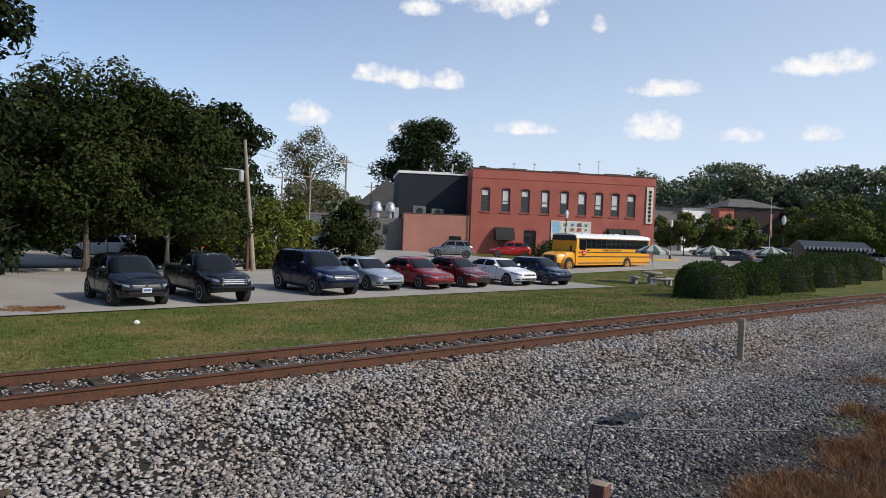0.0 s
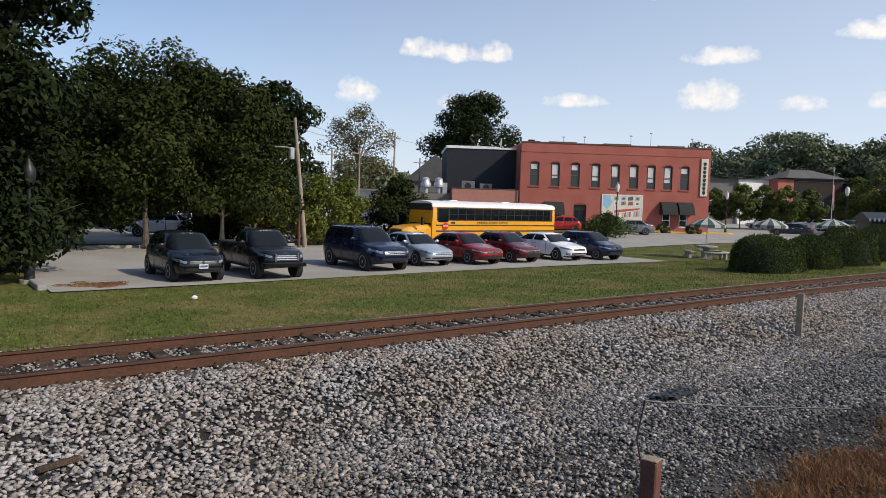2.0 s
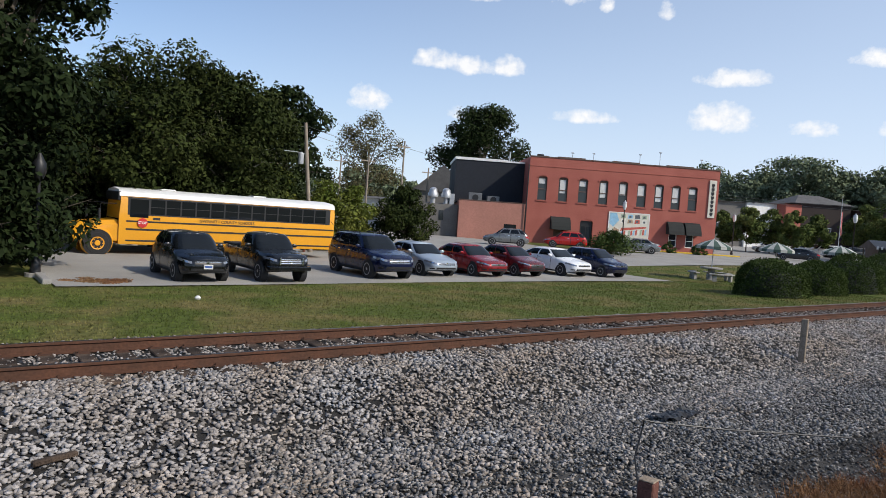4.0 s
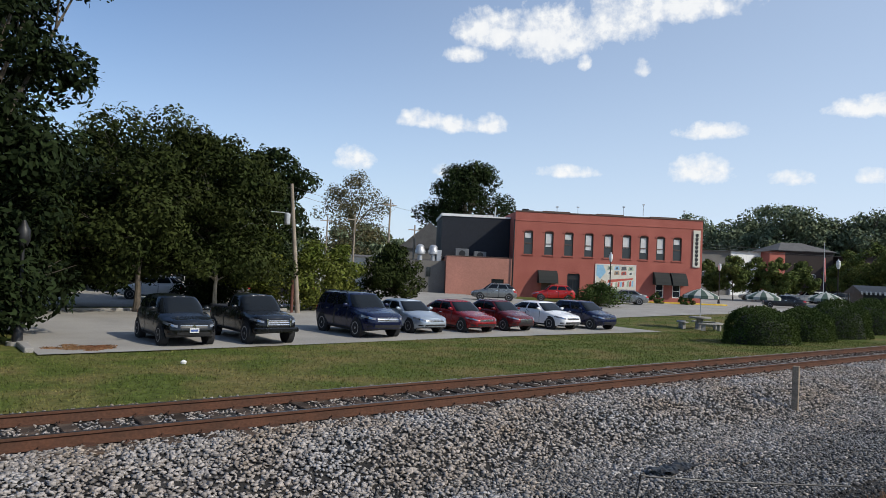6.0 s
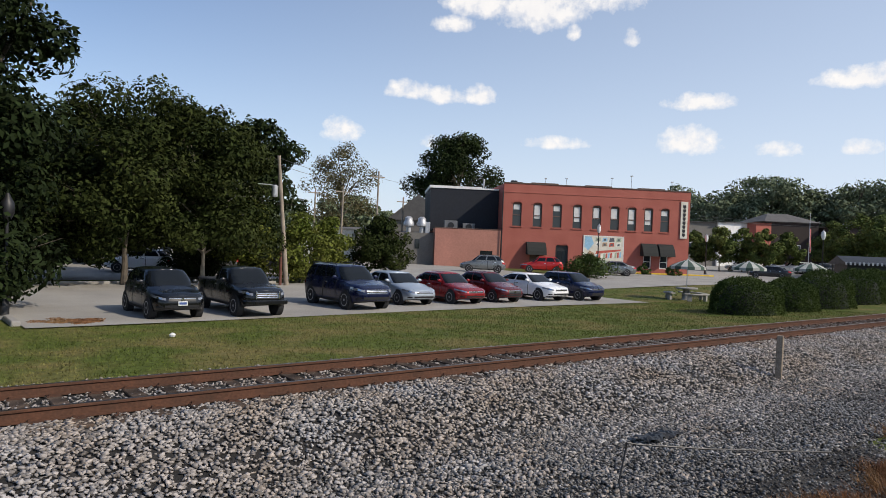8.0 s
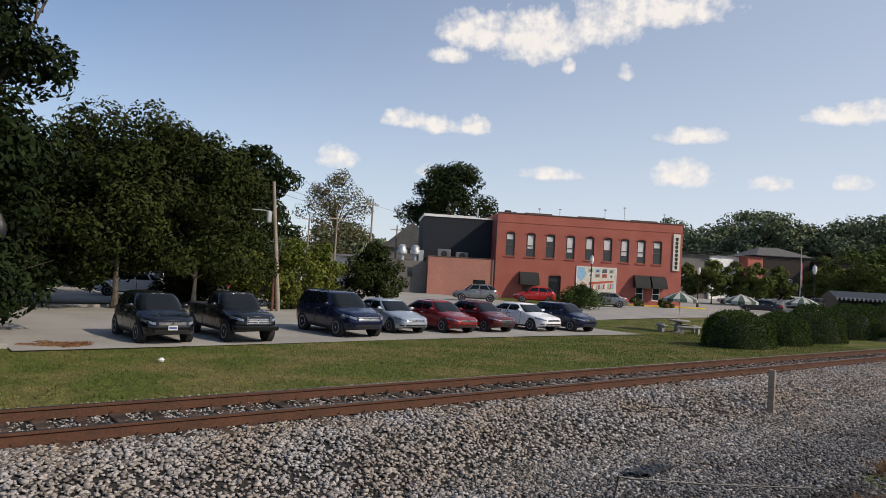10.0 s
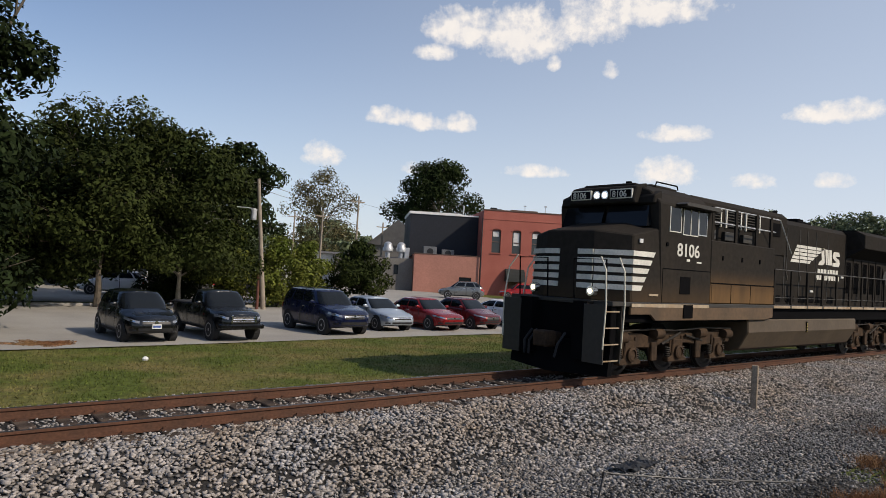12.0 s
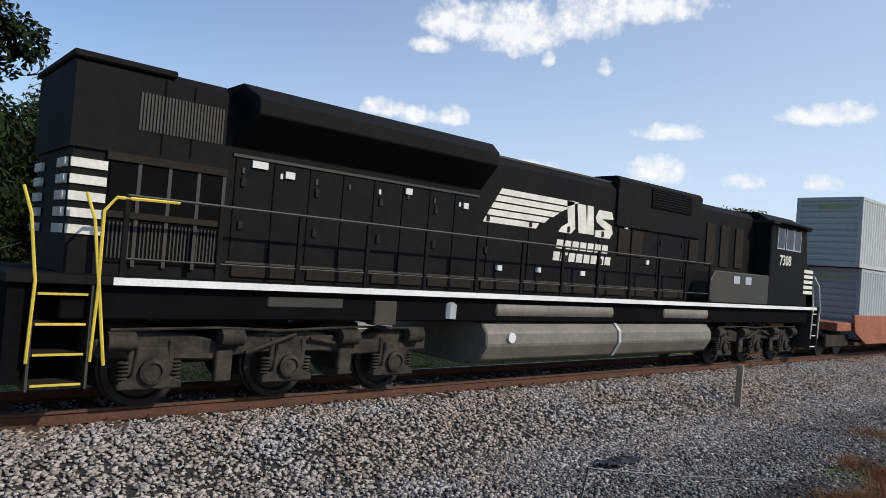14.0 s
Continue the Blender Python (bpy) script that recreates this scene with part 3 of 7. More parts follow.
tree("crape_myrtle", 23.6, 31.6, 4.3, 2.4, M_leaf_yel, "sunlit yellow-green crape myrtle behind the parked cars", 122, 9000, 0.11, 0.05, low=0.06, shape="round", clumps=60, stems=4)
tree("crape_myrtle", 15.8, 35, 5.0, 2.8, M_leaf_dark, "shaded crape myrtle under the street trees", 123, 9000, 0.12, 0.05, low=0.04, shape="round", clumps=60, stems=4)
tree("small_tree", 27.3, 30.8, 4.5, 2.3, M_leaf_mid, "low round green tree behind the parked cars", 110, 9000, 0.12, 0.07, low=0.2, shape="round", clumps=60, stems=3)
tree("thin_tree", 50, 75, 16.0, 6.0, M_leaf_thin, "half-bare tree with thinning brownish leaves", 111, 7500, 0.17, 0.24, bark=M_bark, low=0.28, shape="round", clumps=60)
tree("far_tree", 34, 78, 11.0, 5.0, M_leaf_hazed, "dark tree behind the shop roofs", 112, 6000, 0.3, 0.25, low=0.15)
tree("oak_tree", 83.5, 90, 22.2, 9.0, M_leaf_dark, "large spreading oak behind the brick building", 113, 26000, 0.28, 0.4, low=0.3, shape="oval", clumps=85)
rn = random.Random(77)
FAR_TOPS = [(57.6, 5.2), (59.2, 4.7), (60.4, 3.9), (61.4, 4.6), (62.3, 5.4), (63.4, 5.9), (64.6, 5.8), (65.6, 5.2), (66.8, 4.5), (68.0, 5.0), (69.2, 5.5), (70.4, 5.3), (71.6, 5.6), (73.0, 5.4), (74.6, 5.8), (76.4, 5.6), (78.4, 6.0), (81, 5.6), (84, 6.0), (88, 5.8), (92, 6)]
for k, (ba, be) in enumerate(FAR_TOPS):
    d = 176 + rn.uniform(-9, 22)
    px, py = d * math.sin(radians(ba)), d * math.cos(radians(ba)) - 9.9
    h = 2.26 + d * math.tan(radians(be)) - ground_z(px, py)
    tree("far_tree", px, py, h, rn.uniform(6.0, 8.0), M_leaf_hazed, "distant green tree beyond the town", 200 + k, 6000, 0.40, 0.35, low=0.10, shape="oval", clumps=80, fill=0.15)
for k in range(22):
    a = radians(-6 + k * 2.5)
    d = rn.uniform(150, 230)
    tree("far_tree", d * math.sin(a), d * math.cos(a) - 10, rn.uniform(10, 14), rn.uniform(7, 10), M_leaf_hazed, "distant dark green tree beyond the town", 240 + k, 2400, 0.6, 0.35, low=0.05, clumps=30)


def bearing(a, d):
    """A plan point by its bearing from the camera's place and its distance."""
    return d * math.sin(radians(a)), d * math.cos(radians(a)) - 9.9


for k, (ba, bd, sh, sw) in enumerate(((58.9, 116, 6.2, 2.6), (60.6, 112, 6.8, 3.0), (62.2, 114, 6.6, 2.8), (63.7, 112, 6.5, 2.8), (65.2, 116, 6.2, 2.6), (68.2, 108, 7.6, 3.2), (69.8, 104, 8.6, 3.6), (71.8, 100, 8.8, 4.0), (74.5, 104, 9.2, 4.4))):
    tree("street_tree", *bearing(ba, bd), sh, sw, M_leaf_sunlit, "small green street tree along the shopfronts", 270 + k, 7000, 0.19, 0.09, low=0.26, clumps=48)
tree("shrub", 49.5, 30.6, 2.0, 2.6, M_hedge, "rounded evergreen shrub behind the parked cars", 291, 5000, 0.1, 0.06, low=0.02, clumps=50, category="shrub")
for sx, sy in ((68.2, 33.9), (65.8, 36.0)):
    tree("shrub", sx, sy, 1.3, 0.9, M_hedge, "small shrub planted against the brick wall", 292 + int(sx), 1200, 0.09, 0.03, low=0.02, clumps=24, category="shrub")


def hedge(x, y, lx, ly, h, seed):
    """A clipped hedge mound of leaves; a solid dark core paints its inner shade."""
    t = thing("clipped_hedge", pose(x, y, ground_z(x, y) - 0.03), "clipped rounded evergreen hedge beside the track", "hedge", "hedges along the track")
    g = np.random.default_rng(seed)
    n = 22000
    d = g.normal(size=(n, 3))
    d[:, 2] = np.abs(d[:, 2])
    d = np.sign(d) * np.abs(d) ** 0.85
    d /= (np.abs(d) ** 2.25).sum(1)[:, None] ** (1 / 2.25)
    wob = 1 + 0.05 * np.sin(d[:, 0] * 5 + seed) + 0.05 * np.sin(d[:, 2] * 7 + d[:, 1] * 4) + g.normal(0, 0.022, n)
    p = d * wob[:, None] * np.array([lx, ly, h]) * (1 - 0.08 * g.random(n))[:, None]
    u = g.normal(size=(n, 3)) + d * 0.5
    u /= np.linalg.norm(u, axis=1)[:, None]
    v = np.cross(u, g.normal(size=(n, 3)))
    v /= np.linalg.norm(v, axis=1)[:, None]
    s = 0.042 * g.uniform(0.6, 1.3, n)[:, None]
    q = np.stack([p - u * s, p + v * s * 0.5, p + u * s, p - v * s * 0.5], 1)
    part("foliage", raw_mesh("foliage", q.reshape(-1, 3), np.arange(4 * n), 4), M_hedge, t)
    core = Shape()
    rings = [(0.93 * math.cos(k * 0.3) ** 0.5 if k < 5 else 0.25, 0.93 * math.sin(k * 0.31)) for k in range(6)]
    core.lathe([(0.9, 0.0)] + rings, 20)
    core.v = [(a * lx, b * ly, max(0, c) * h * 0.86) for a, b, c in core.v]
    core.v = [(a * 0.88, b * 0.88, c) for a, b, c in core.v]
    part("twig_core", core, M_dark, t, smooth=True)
    return t


for k, (hx, hy, hl, hw, hh) in enumerate(((32.5, 6.9, 2.05, 1.5, 1.78), (37.2, 7.1, 1.65, 1.4, 1.72), (42.0, 7.4, 2.1, 1.6, 2.1), (48.2, 7.9, 2.4, 1.6, 2.05), (52.6, 8.2, 2.3, 1.5, 2.0), (59, 8.8, 2.6, 1.5, 2.0))):
    hedge(hx, hy, hl, hw, hh, 300 + k)

# dry grass bank on the camera's side
g = np.random.default_rng(51)
pts = []
for k in range(1100):
    cx, cy = g.uniform(6.2, 18), g.uniform(-8.6, -5.5)
    if cy > -6.05 + 0.35 * noise.noise((cx * 0.8, cy * 0.8, 3)) - 0.3:
        continue
    for _ in range(85):
        x, y = cx + g.normal(0, 0.12), cy + g.normal(0, 0.12)
        pts.append((x, y, near_z(x, max(y, -5.5)) + 0.0))
blades("dry_grass", np.array(pts), 0.14, 0.006, M_dry, "tufts of dry brown grass on the gravel edge", "dry grass", 52, 0.75)
pts = [(16.5 + g.normal(0, 0.4), -5.1 + g.normal(0, 0.2)) for _ in range(900)] + [(13.4 + g.normal(0, 0.25), -5.7 + g.normal(0, 0.12)) for _ in range(500)]
blades("dry_tuft", np.array([(x, y, near_z(x, y)) for x, y in pts]), 0.14, 0.007, M_dry, "small rust-brown grass tufts on the gravel", "dry grass", 53, 0.75)


pts = []
for k in range(26):
    cx, cy = g.uniform(8.6, 12.5), g.uniform(-8.3, -7.0)
    pts += [(cx + g.normal(0, 0.09), cy + g.normal(0, 0.09), near_z(cx, -5.5)) for _ in range(16)]
blades("dead_weeds", np.array(pts), 0.55, 0.006, M_bark, "thin dark dead weed stalks beside the gravel", "weeds", 54, 0.3)

# ================= cars =================
def loft(sections):
    """Skin over equal rings of points, capped at both ends."""
    s = Shape()
    n = len(sections[0])
    v = [p for sec in sections for p in sec]
    f = []
    for j in range(len(sections) - 1):
        for i in range(n):
            f.append((j * n + i, j * n + (i + 1) % n, (j + 1) * n + (i + 1) % n, (j + 1) * n + i))
    f += [tuple(range(n)), tuple(range(len(v) - 1, len(v) - n - 1, -1))]
    return s.add(v, f)


def wheel_parts(t, x, y, r, rim=M_alloy, spokes=5, width=0.22):
    sgn = 1 if x > 0 else -1
    w = part("wheel", Shape().lathe([(r * 0.62, -width / 2), (r * 0.93, -width / 2), (r, -width / 4), (r, width / 4), (r * 0.93, width / 2), (r * 0.62, width / 2)], 24, axis="x"), M_dark, t, "black tyre", smooth=True, m=pose(x - sgn * width / 2, y, r))
    disc = Shape()
    f = sgn * (width / 2 + 0.004)
    disc.lathe([(r * 0.66, f - sgn * 0.03), (r * 0.66, f), (r * 0.58, f), (r * 0.56, f - sgn * 0.05)], 24, axis="x")
    for k in range(spokes):
        a = 2 * math.pi * k / spokes
        c, s = math.cos(a), math.sin(a)
        u = Vector((0, -s, c)) * r * (0.13 if spokes < 7 else 0.085)
        p0, p1 = Vector((0, c, s)) * r * 0.1, Vector((0, c, s)) * r * 0.6
        q = [p0 + u * 1.3, p1 + u, p1 - u, p0 - u * 1.3]
        disc.add([(f - sgn * 0.03, p.y, p.z) for p in q] + [(f - sgn * 0.005, p.y, p.z) for p in q], [(0, 1, 2, 3), (7, 6, 5, 4), (0, 4, 5, 1), (1, 5, 6, 2), (2, 6, 7, 3), (3, 7, 4, 0)])
    disc.lathe([(r * 0.14, f - sgn * 0.03), (r * 0.14, f)], 12, axis="x")
    part("rim", disc, rim, w, "silver alloy rim")


def rounded(th, n):
    """Unit point of a rounded rectangle at the angle th; 0 is the front's middle."""
    a, b = math.sin(th), math.cos(th)
    return math.copysign(abs(a) ** (2 / n), a), math.copysign(abs(b) ** (2 / n), b)


def angle_at(n, x=None, y=None):
    """Angle on the right-hand side at which the rounded rectangle has this x (front half) or y."""
    return math.asin(abs(x) ** (n / 2)) if x is not None else math.acos(math.copysign(abs(y) ** (n / 2), y))


def ramp(points, x):
    """Value at x of a line through points, eased between them."""
    for (a, p), (b, q) in zip(points[:-1], points[1:]):
        if x <= b:
            k = max(0.0, (x - a) / (b - a))
            return p + (q - p) * k * k * (3 - 2 * k)
    return points[-1][1]


def skin(fn, a0, a1, t0, t1, na=8, nt=4, off=0.006):
    """A thin shell that lies on the surface fn(a, t); t0 and t1 may change along a."""
    t0, t1 = [p if isinstance(p, tuple) else (p, p) for p in (t0, t1)]
    v, e = [[], []], 1e-3
    for i in range(na + 1):
        a = a0 + (a1 - a0) * i / na
        lo, hi = t0[0] + (t0[1] - t0[0]) * i / na, t1[0] + (t1[1] - t1[0]) * i / na
        for j in range(nt + 1):
            t = lo + (hi - lo) * j / nt
            p = fn(a, t)
            nrm = (fn(a + e, t) - fn(a - e, t)).cross(fn(a, t + e) - fn(a, t - e)).normalized()
            if nrm.dot(p - Vector((0, 2.2, 0.7))) < 0:
                nrm = -nrm
            v[0].append(p + nrm * off), v[1].append(p - nrm * 0.012)
    m, k = nt + 1, len(v[0])
    f = [(i * m + j, i * m + j + 1, (i + 1) * m + j + 1, (i + 1) * m + j) for i in range(na) for j in range(nt)]
    f += [tuple(k + q for q in fc[::-1]) for fc in f]
    rim = [j for j in range(m)] + [i * m + nt for i in range(1, na + 1)] + [na * m + j for j in range(nt - 1, -1, -1)] + [i * m for i in range(na - 1, 0, -1)]
    f += [(p, q, q + k, p + k) for p, q in zip(rim, rim[1:] + rim[:1])]
    return Shape().add(v[0] + v[1], f)


def shell(fn, crown, n=56, nt=9, across=6):
    """Closed ring surface fn(a, t) with a crowned top stretched between its two sides."""
    v, f = [], []
    for j in range(nt + 1):
        v += [fn(2 * math.pi * i / n, j / nt) for i in range(n)]
    f += [(j * n + i, j * n + (i + 1) % n, (j + 1) * n + (i + 1) % n, (j + 1) * n + i) for j in range(nt) for i in range(n)]
    f.append(tuple(range(n)))
    top, half = nt * n, n // 2
    rows = [[top] * (across + 1)]
    for i in range(1, half):
        p, q = v[top + i], v[top + n - i]
        row = [top + i]
        for c in range(1, across):
            k = c / across
            v.append(p.lerp(q, k) + Vector((0, 0, crown * 4 * k * (1 - k) * min(1, 2.2 * min(i, half - i) / half + 0.25))))
            row.append(len(v) - 1)
        rows.append(row + [top + n - i])
    rows.append([top + half] * (across + 1))
    for r0, r1 in zip(rows[:-1], rows[1:]):
        for c in range(across):
            q = []
            for i in (r0[c], r0[c + 1], r1[c + 1], r1[c]):
                if i not in q:
                    q.append(i)
            f.append(tuple(q))
    return Shape().add(v, f)


def car(x, y, turn, spec, paint, label, group="parked cars"):
    """A car; its front bumper faces -y at the origin."""
    L, W, Hh = spec["L"], spec["W"] / 2, spec["H"]
    t = thing("car", pose(x, y, road_z(x, y) + 0.0, 0, 0, turn), label, "car", group)
    hood, belt, cl = spec["hood"], spec["belt"], spec.get("clear", 0.2)
    f0, w0, w1, r1, r0 = spec["front"], spec["ws0"], spec["ws1"], spec["rr1"], spec["rr0"]
    deck = spec.get("deck", belt)
    r = spec.get("r", 0.33)
    NB, NC = spec.get("square", 5.0), 5.5
    shoulder = [(0.0, f0 - 0.04), (0.25, f0 + 0.03), (0.6, f0 + 0.4 * (hood - f0)), (w0, hood), (w0 + 0.6, belt), (r0 - 0.6, belt), (r0, deck), (L - 0.25, deck - 0.02), (L, deck - 0.12)]
    inset = [(0.0, 0.925), (0.13, 0.975), (0.35, 0.995), (0.5, 1.0), (0.68, 0.99), (0.86, 0.97), (0.95, 0.945), (1.0, 0.90)]

    def hull(a, k):
        """Lower body: round the plan by angle, up the side by k."""
        px, py = rounded(a, NB)
        s = ramp(inset, k)
        yy = L / 2 - py * L / 2 * (1 - (1 - s) * 0.55)
        lo = cl + 0.10 * abs(py) ** 8
        return Vector((px * W * s, yy, lo + (ramp(shoulder, L / 2 - py * L / 2) - lo) * k))

    wb, wr, zr = 0.90 * W, 0.715 * W, Hh - 0.05

    def house(a, k):
        """Greenhouse: from the shoulder line to the roof's edge."""
        px, py = rounded(a, NC)
        y_lo, y_hi = (w0 + r0) / 2 - py * (r0 - w0) / 2, (w1 + r1) / 2 - py * (r1 - w1) / 2
        z_lo = ramp(shoulder, y_lo) - 0.03
        b = 0.05 * math.sin(math.pi * min(1.0, max(0.0, k)))
        yy = y_lo + (y_hi - y_lo) * k
        return Vector((px * (wb + (wr - wb) * k + b), yy - py * b * 0.8, z_lo + (zr - z_lo) * k))

    part("body", shell(hull, 0.055), paint, t, smooth=True)
    part("cabin", shell(house, 0.06, nt=6), paint, t, smooth=True)

    def glaze(name, a0, a1, k0, k1, na=8):
        part(name, skin(house, a0, a1, k0, k1, na, 4), M_carglass, t, "dark tinted glass")

    wide = angle_at(NC, x=0.90)
    glaze("windshield", -wide, wide, 0.10, 0.93, 12)
    glaze("rear_window", math.pi - wide * 0.96, math.pi + wide * 0.96, 0.22, 0.9, 12)
    for sgn in (1, -1):
        for u0, u1 in spec.get("panes", ((0.13, 0.46), (0.50, 0.86))):
            glaze("side_window", sgn * angle_at(NC, y=1 - 2 * u0), sgn * angle_at(NC, y=1 - 2 * u1), 0.17, 0.88)
        s = Shape().lathe([(0.02, -0.07), (0.075, -0.05), (0.09, 0.0), (0.085, 0.05)], 12, axis="y")
        s.v = [(sgn * W * 1.03 + p[0] * 1.25, w0 + 0.50 + p[1], belt + 0.09 + p[2] * 0.8) for p in s.v]
        s.box(sgn * W * 0.86, sgn * W * 0.98, w0 + 0.47, w0 + 0.52, belt + 0.03, belt + 0.08)
        part("side_mirror", s, paint, t, smooth=True)
        side = [angle_at(NB, y=1 - 2 * q / L) * sgn for q in (w0 + 1.22, w0 + 1.42, w0 + 2.15, w0 + 2.35)]
        for q0, q1 in (side[:2], side[2:])[:1 if spec.get("seams") else 2]:
            part("door_handle", skin(hull, q0, q1, 0.83, 0.865, 2, 1, 0.02), spec.get("trim", M_chrome), t)
        for d0 in spec.get("seams", (0.45, 1.5, 2.45)):
            q = angle_at(NB, y=1 - 2 * (w0 + d0) / L)
            part("door_seam", skin(hull, sgn * q, sgn * (q + 0.004), 0.1, 0.97, 1, 6, 0.003), M_black, t)
        part("door_sill", skin(hull, sgn * angle_at(NB, y=1 - 2 * (spec["fa"] + r) / L), sgn * angle_at(NB, y=1 - 2 * (spec["ra"] - r) / L), 0.02, 0.12, 6, 2, 0.008), M_dark, t)
        # lamps wrap round the corners
        k1 = 0.93 - spec.get("lamp_drop", 0.10) * 0.6
        lo_a, hi_a = sgn * angle_at(NB, x=spec.get("lamp_in", 0.60)), sgn * angle_at(NB, y=1 - 2 * 0.62 / L)
        hl = part("headlight", skin(hull, lo_a, hi_a, (k1 - 0.16, k1 - 0.10), (k1, k1 + 0.02), 10, 3, 0.008), M_lens, t, "clear headlight lens")
        part("lamp_bowl", skin(hull, lo_a + (hi_a - lo_a) * 0.22, lo_a + (hi_a - lo_a) * 0.55, k1 - 0.12, k1 - 0.03, 4, 2, 0.012), M_chrome, hl)
        part("fog_lamp", skin(hull, sgn * angle_at(NB, x=0.70), sgn * angle_at(NB, x=0.86), 0.22, 0.33, 3, 2, 0.006), M_dark, t)
        part("tail_light", skin(hull, math.pi - sgn * angle_at(NB, x=0.66), math.pi - sgn * angle_at(NB, y=1 - 2 * 0.35 / L), 0.66, 0.88, 6, 2, 0.008), M_redlens, t, "red tail light")
        for ya in (spec["fa"], spec["ra"]):
            xw = abs(hull(angle_at(NB, y=1 - 2 * ya / L), 0.4).x)
            part("wheel_arch", Shape().lathe([(r * 1.13, sgn * (xw - 0.22)), (r * 1.13, sgn * (xw + 0.004)), (r * 1.05, sgn * (xw + 0.004))], 24, (0, ya, r * 1.02), "x"), M_dark, t)
            wheel_parts(t, sgn * (xw + 0.02), ya, r, spokes=spec.get("spokes", 5))
    gk = spec.get("gh", 0.12)
    span = f0 - cl
    g1 = 0.88
    g0 = g1 - gk / span
    wg = angle_at(NB, x=0.50)
    gr = part("grille", skin(hull, -wg, wg, (g0, g0), (g1, g1), 10, 3, 0.006), M_black, t, "black grille")
    bars = spec.get("bars", 1)
    for k in range(bars):
        z = g1 - 0.02 - k * (g1 - g0) / max(1, bars)
        part("grille_bar", skin(hull, -wg * 1.02, wg * 1.02, z - 0.032, z, 10, 1, 0.018), M_chrome, gr, "chrome bar")
    part("emblem", Shape().lathe([(0.06, -0.012), (0.06, 0.04)], 16, (0, hull(0, (g0 + g1) / 2).y, hull(0, (g0 + g1) / 2).z), "y"), M_chrome, t)
    wi = angle_at(NB, x=0.62)
    part("lower_intake", skin(hull, -wi, wi, 0.16, 0.36, 10, 2, 0.005), M_dark, t)
    part("bumper_lip", skin(hull, -angle_at(NB, x=0.9), angle_at(NB, x=0.9), 0.0, 0.09, 12, 2, 0.012), M_dark, t)
    if spec.get("plate"):
        c = hull(0, 0.5)
        pl = part("plate", Shape().box(-0.15, 0.15, c.y - 0.03, c.y + 0.02, c.z - 0.08, c.z + 0.07), M_blind, t, bevel=0.004)
        part("plate_bar", Shape().box(-0.12, 0.12, c.y - 0.034, c.y - 0.03, c.z - 0.04, c.z + 0.03), mat("plate_ink", (0.05, 0.1, 0.3), 0.6), pl)
    if spec.get("rails"):
        for sgn in (-1, 1):
            part("roof_rail", Shape().path([(sgn * wr * 0.92, w1 + 0.3, zr + 0.02), (sgn * wr * 0.92, w1 + 0.45, zr + 0.09), (sgn * wr * 0.92, r1 - 0.4, zr + 0.09), (sgn * wr * 0.92, r1 - 0.2, zr + 0.02)], 0.018), M_black, t)
    if spec.get("whip"):
        part("aerial", Shape().rod((-wr * 0.8, r1 - 0.2, zr), (-wr * 1.05, r1 + 0.65, zr + 0.55), 0.008, 5), M_black, t)
    return t


def paint(name, col, metal=0.3, rough=0.28):
    return mat(name, col, rough, metal, var=0.05, scale=1.5, fine=60, bump=0.0, coat=0.55, spec=0.3)


P_black, P_ink, P_navy = paint("black_car_paint", (0.0045, 0.005, 0.006), 0.0), paint("dark_grey_paint", (0.02, 0.021, 0.024)), paint("deep_blue_paint", (0.004, 0.008, 0.038), 0.2)
P_silver, P_red, P_maroon = paint("silver_blue_paint", (0.42, 0.47, 0.52), 0.5, 0.32), paint("red_paint", (0.25, 0.012, 0.014)), paint("dark_red_paint", (0.13, 0.012, 0.014))
P_white, P_brightred, P_grey = paint("white_car_paint", (0.78, 0.78, 0.78), 0.0), paint("bright_red_paint", (0.42, 0.015, 0.012), 0.1), paint("grey_car_paint", (0.20, 0.205, 0.20), 0.5)

SEDAN = dict(L=4.75, W=1.82, H=1.46, hood=0.93, belt=0.98, deck=1.03, front=0.74, ws0=1.22, ws1=2.02, rr1=3.35, rr0=4.2, fa=0.93, ra=3.70, r=0.33)
COMPACT = dict(SEDAN, L=4.3, W=1.70, H=1.48, hood=0.95, deck=1.0, ws0=1.05, ws1=1.85, rr1=3.2, rr0=3.95, fa=0.85, ra=3.4, r=0.31)
HATCH = dict(L=3.95, W=1.70, H=1.52, hood=0.98, belt=1.02, front=0.80, ws0=0.95, ws1=1.65, rr1=3.5, rr0=3.85, fa=0.78, ra=3.25, r=0.31, panes=((0.14, 0.42), (0.46, 0.74), (0.78, 0.92)), bars=1)
CROSS = dict(L=4.3, W=1.78, H=1.61, hood=1.02, belt=1.08, front=0.82, ws0=1.05, ws1=1.75, rr1=3.55, rr0=4.15, fa=0.88, ra=3.50, r=0.345, clear=0.24, panes=((0.13, 0.42), (0.46, 0.76), (0.80, 0.93)), plate=True, gh=0.16, spokes=7)
SUV = dict(L=5.0, W=2.0, H=1.80, hood=1.16, belt=1.20, front=0.98, ws0=1.25, ws1=1.95, rr1=4.5, rr0=4.9, fa=0.98, ra=3.85, r=0.39, clear=0.27, panes=((0.12, 0.38), (0.41, 0.66), (0.70, 0.93)), rails=True, bars=3, gh=0.22, whip=True, lamp_drop=0.12, spokes=5)

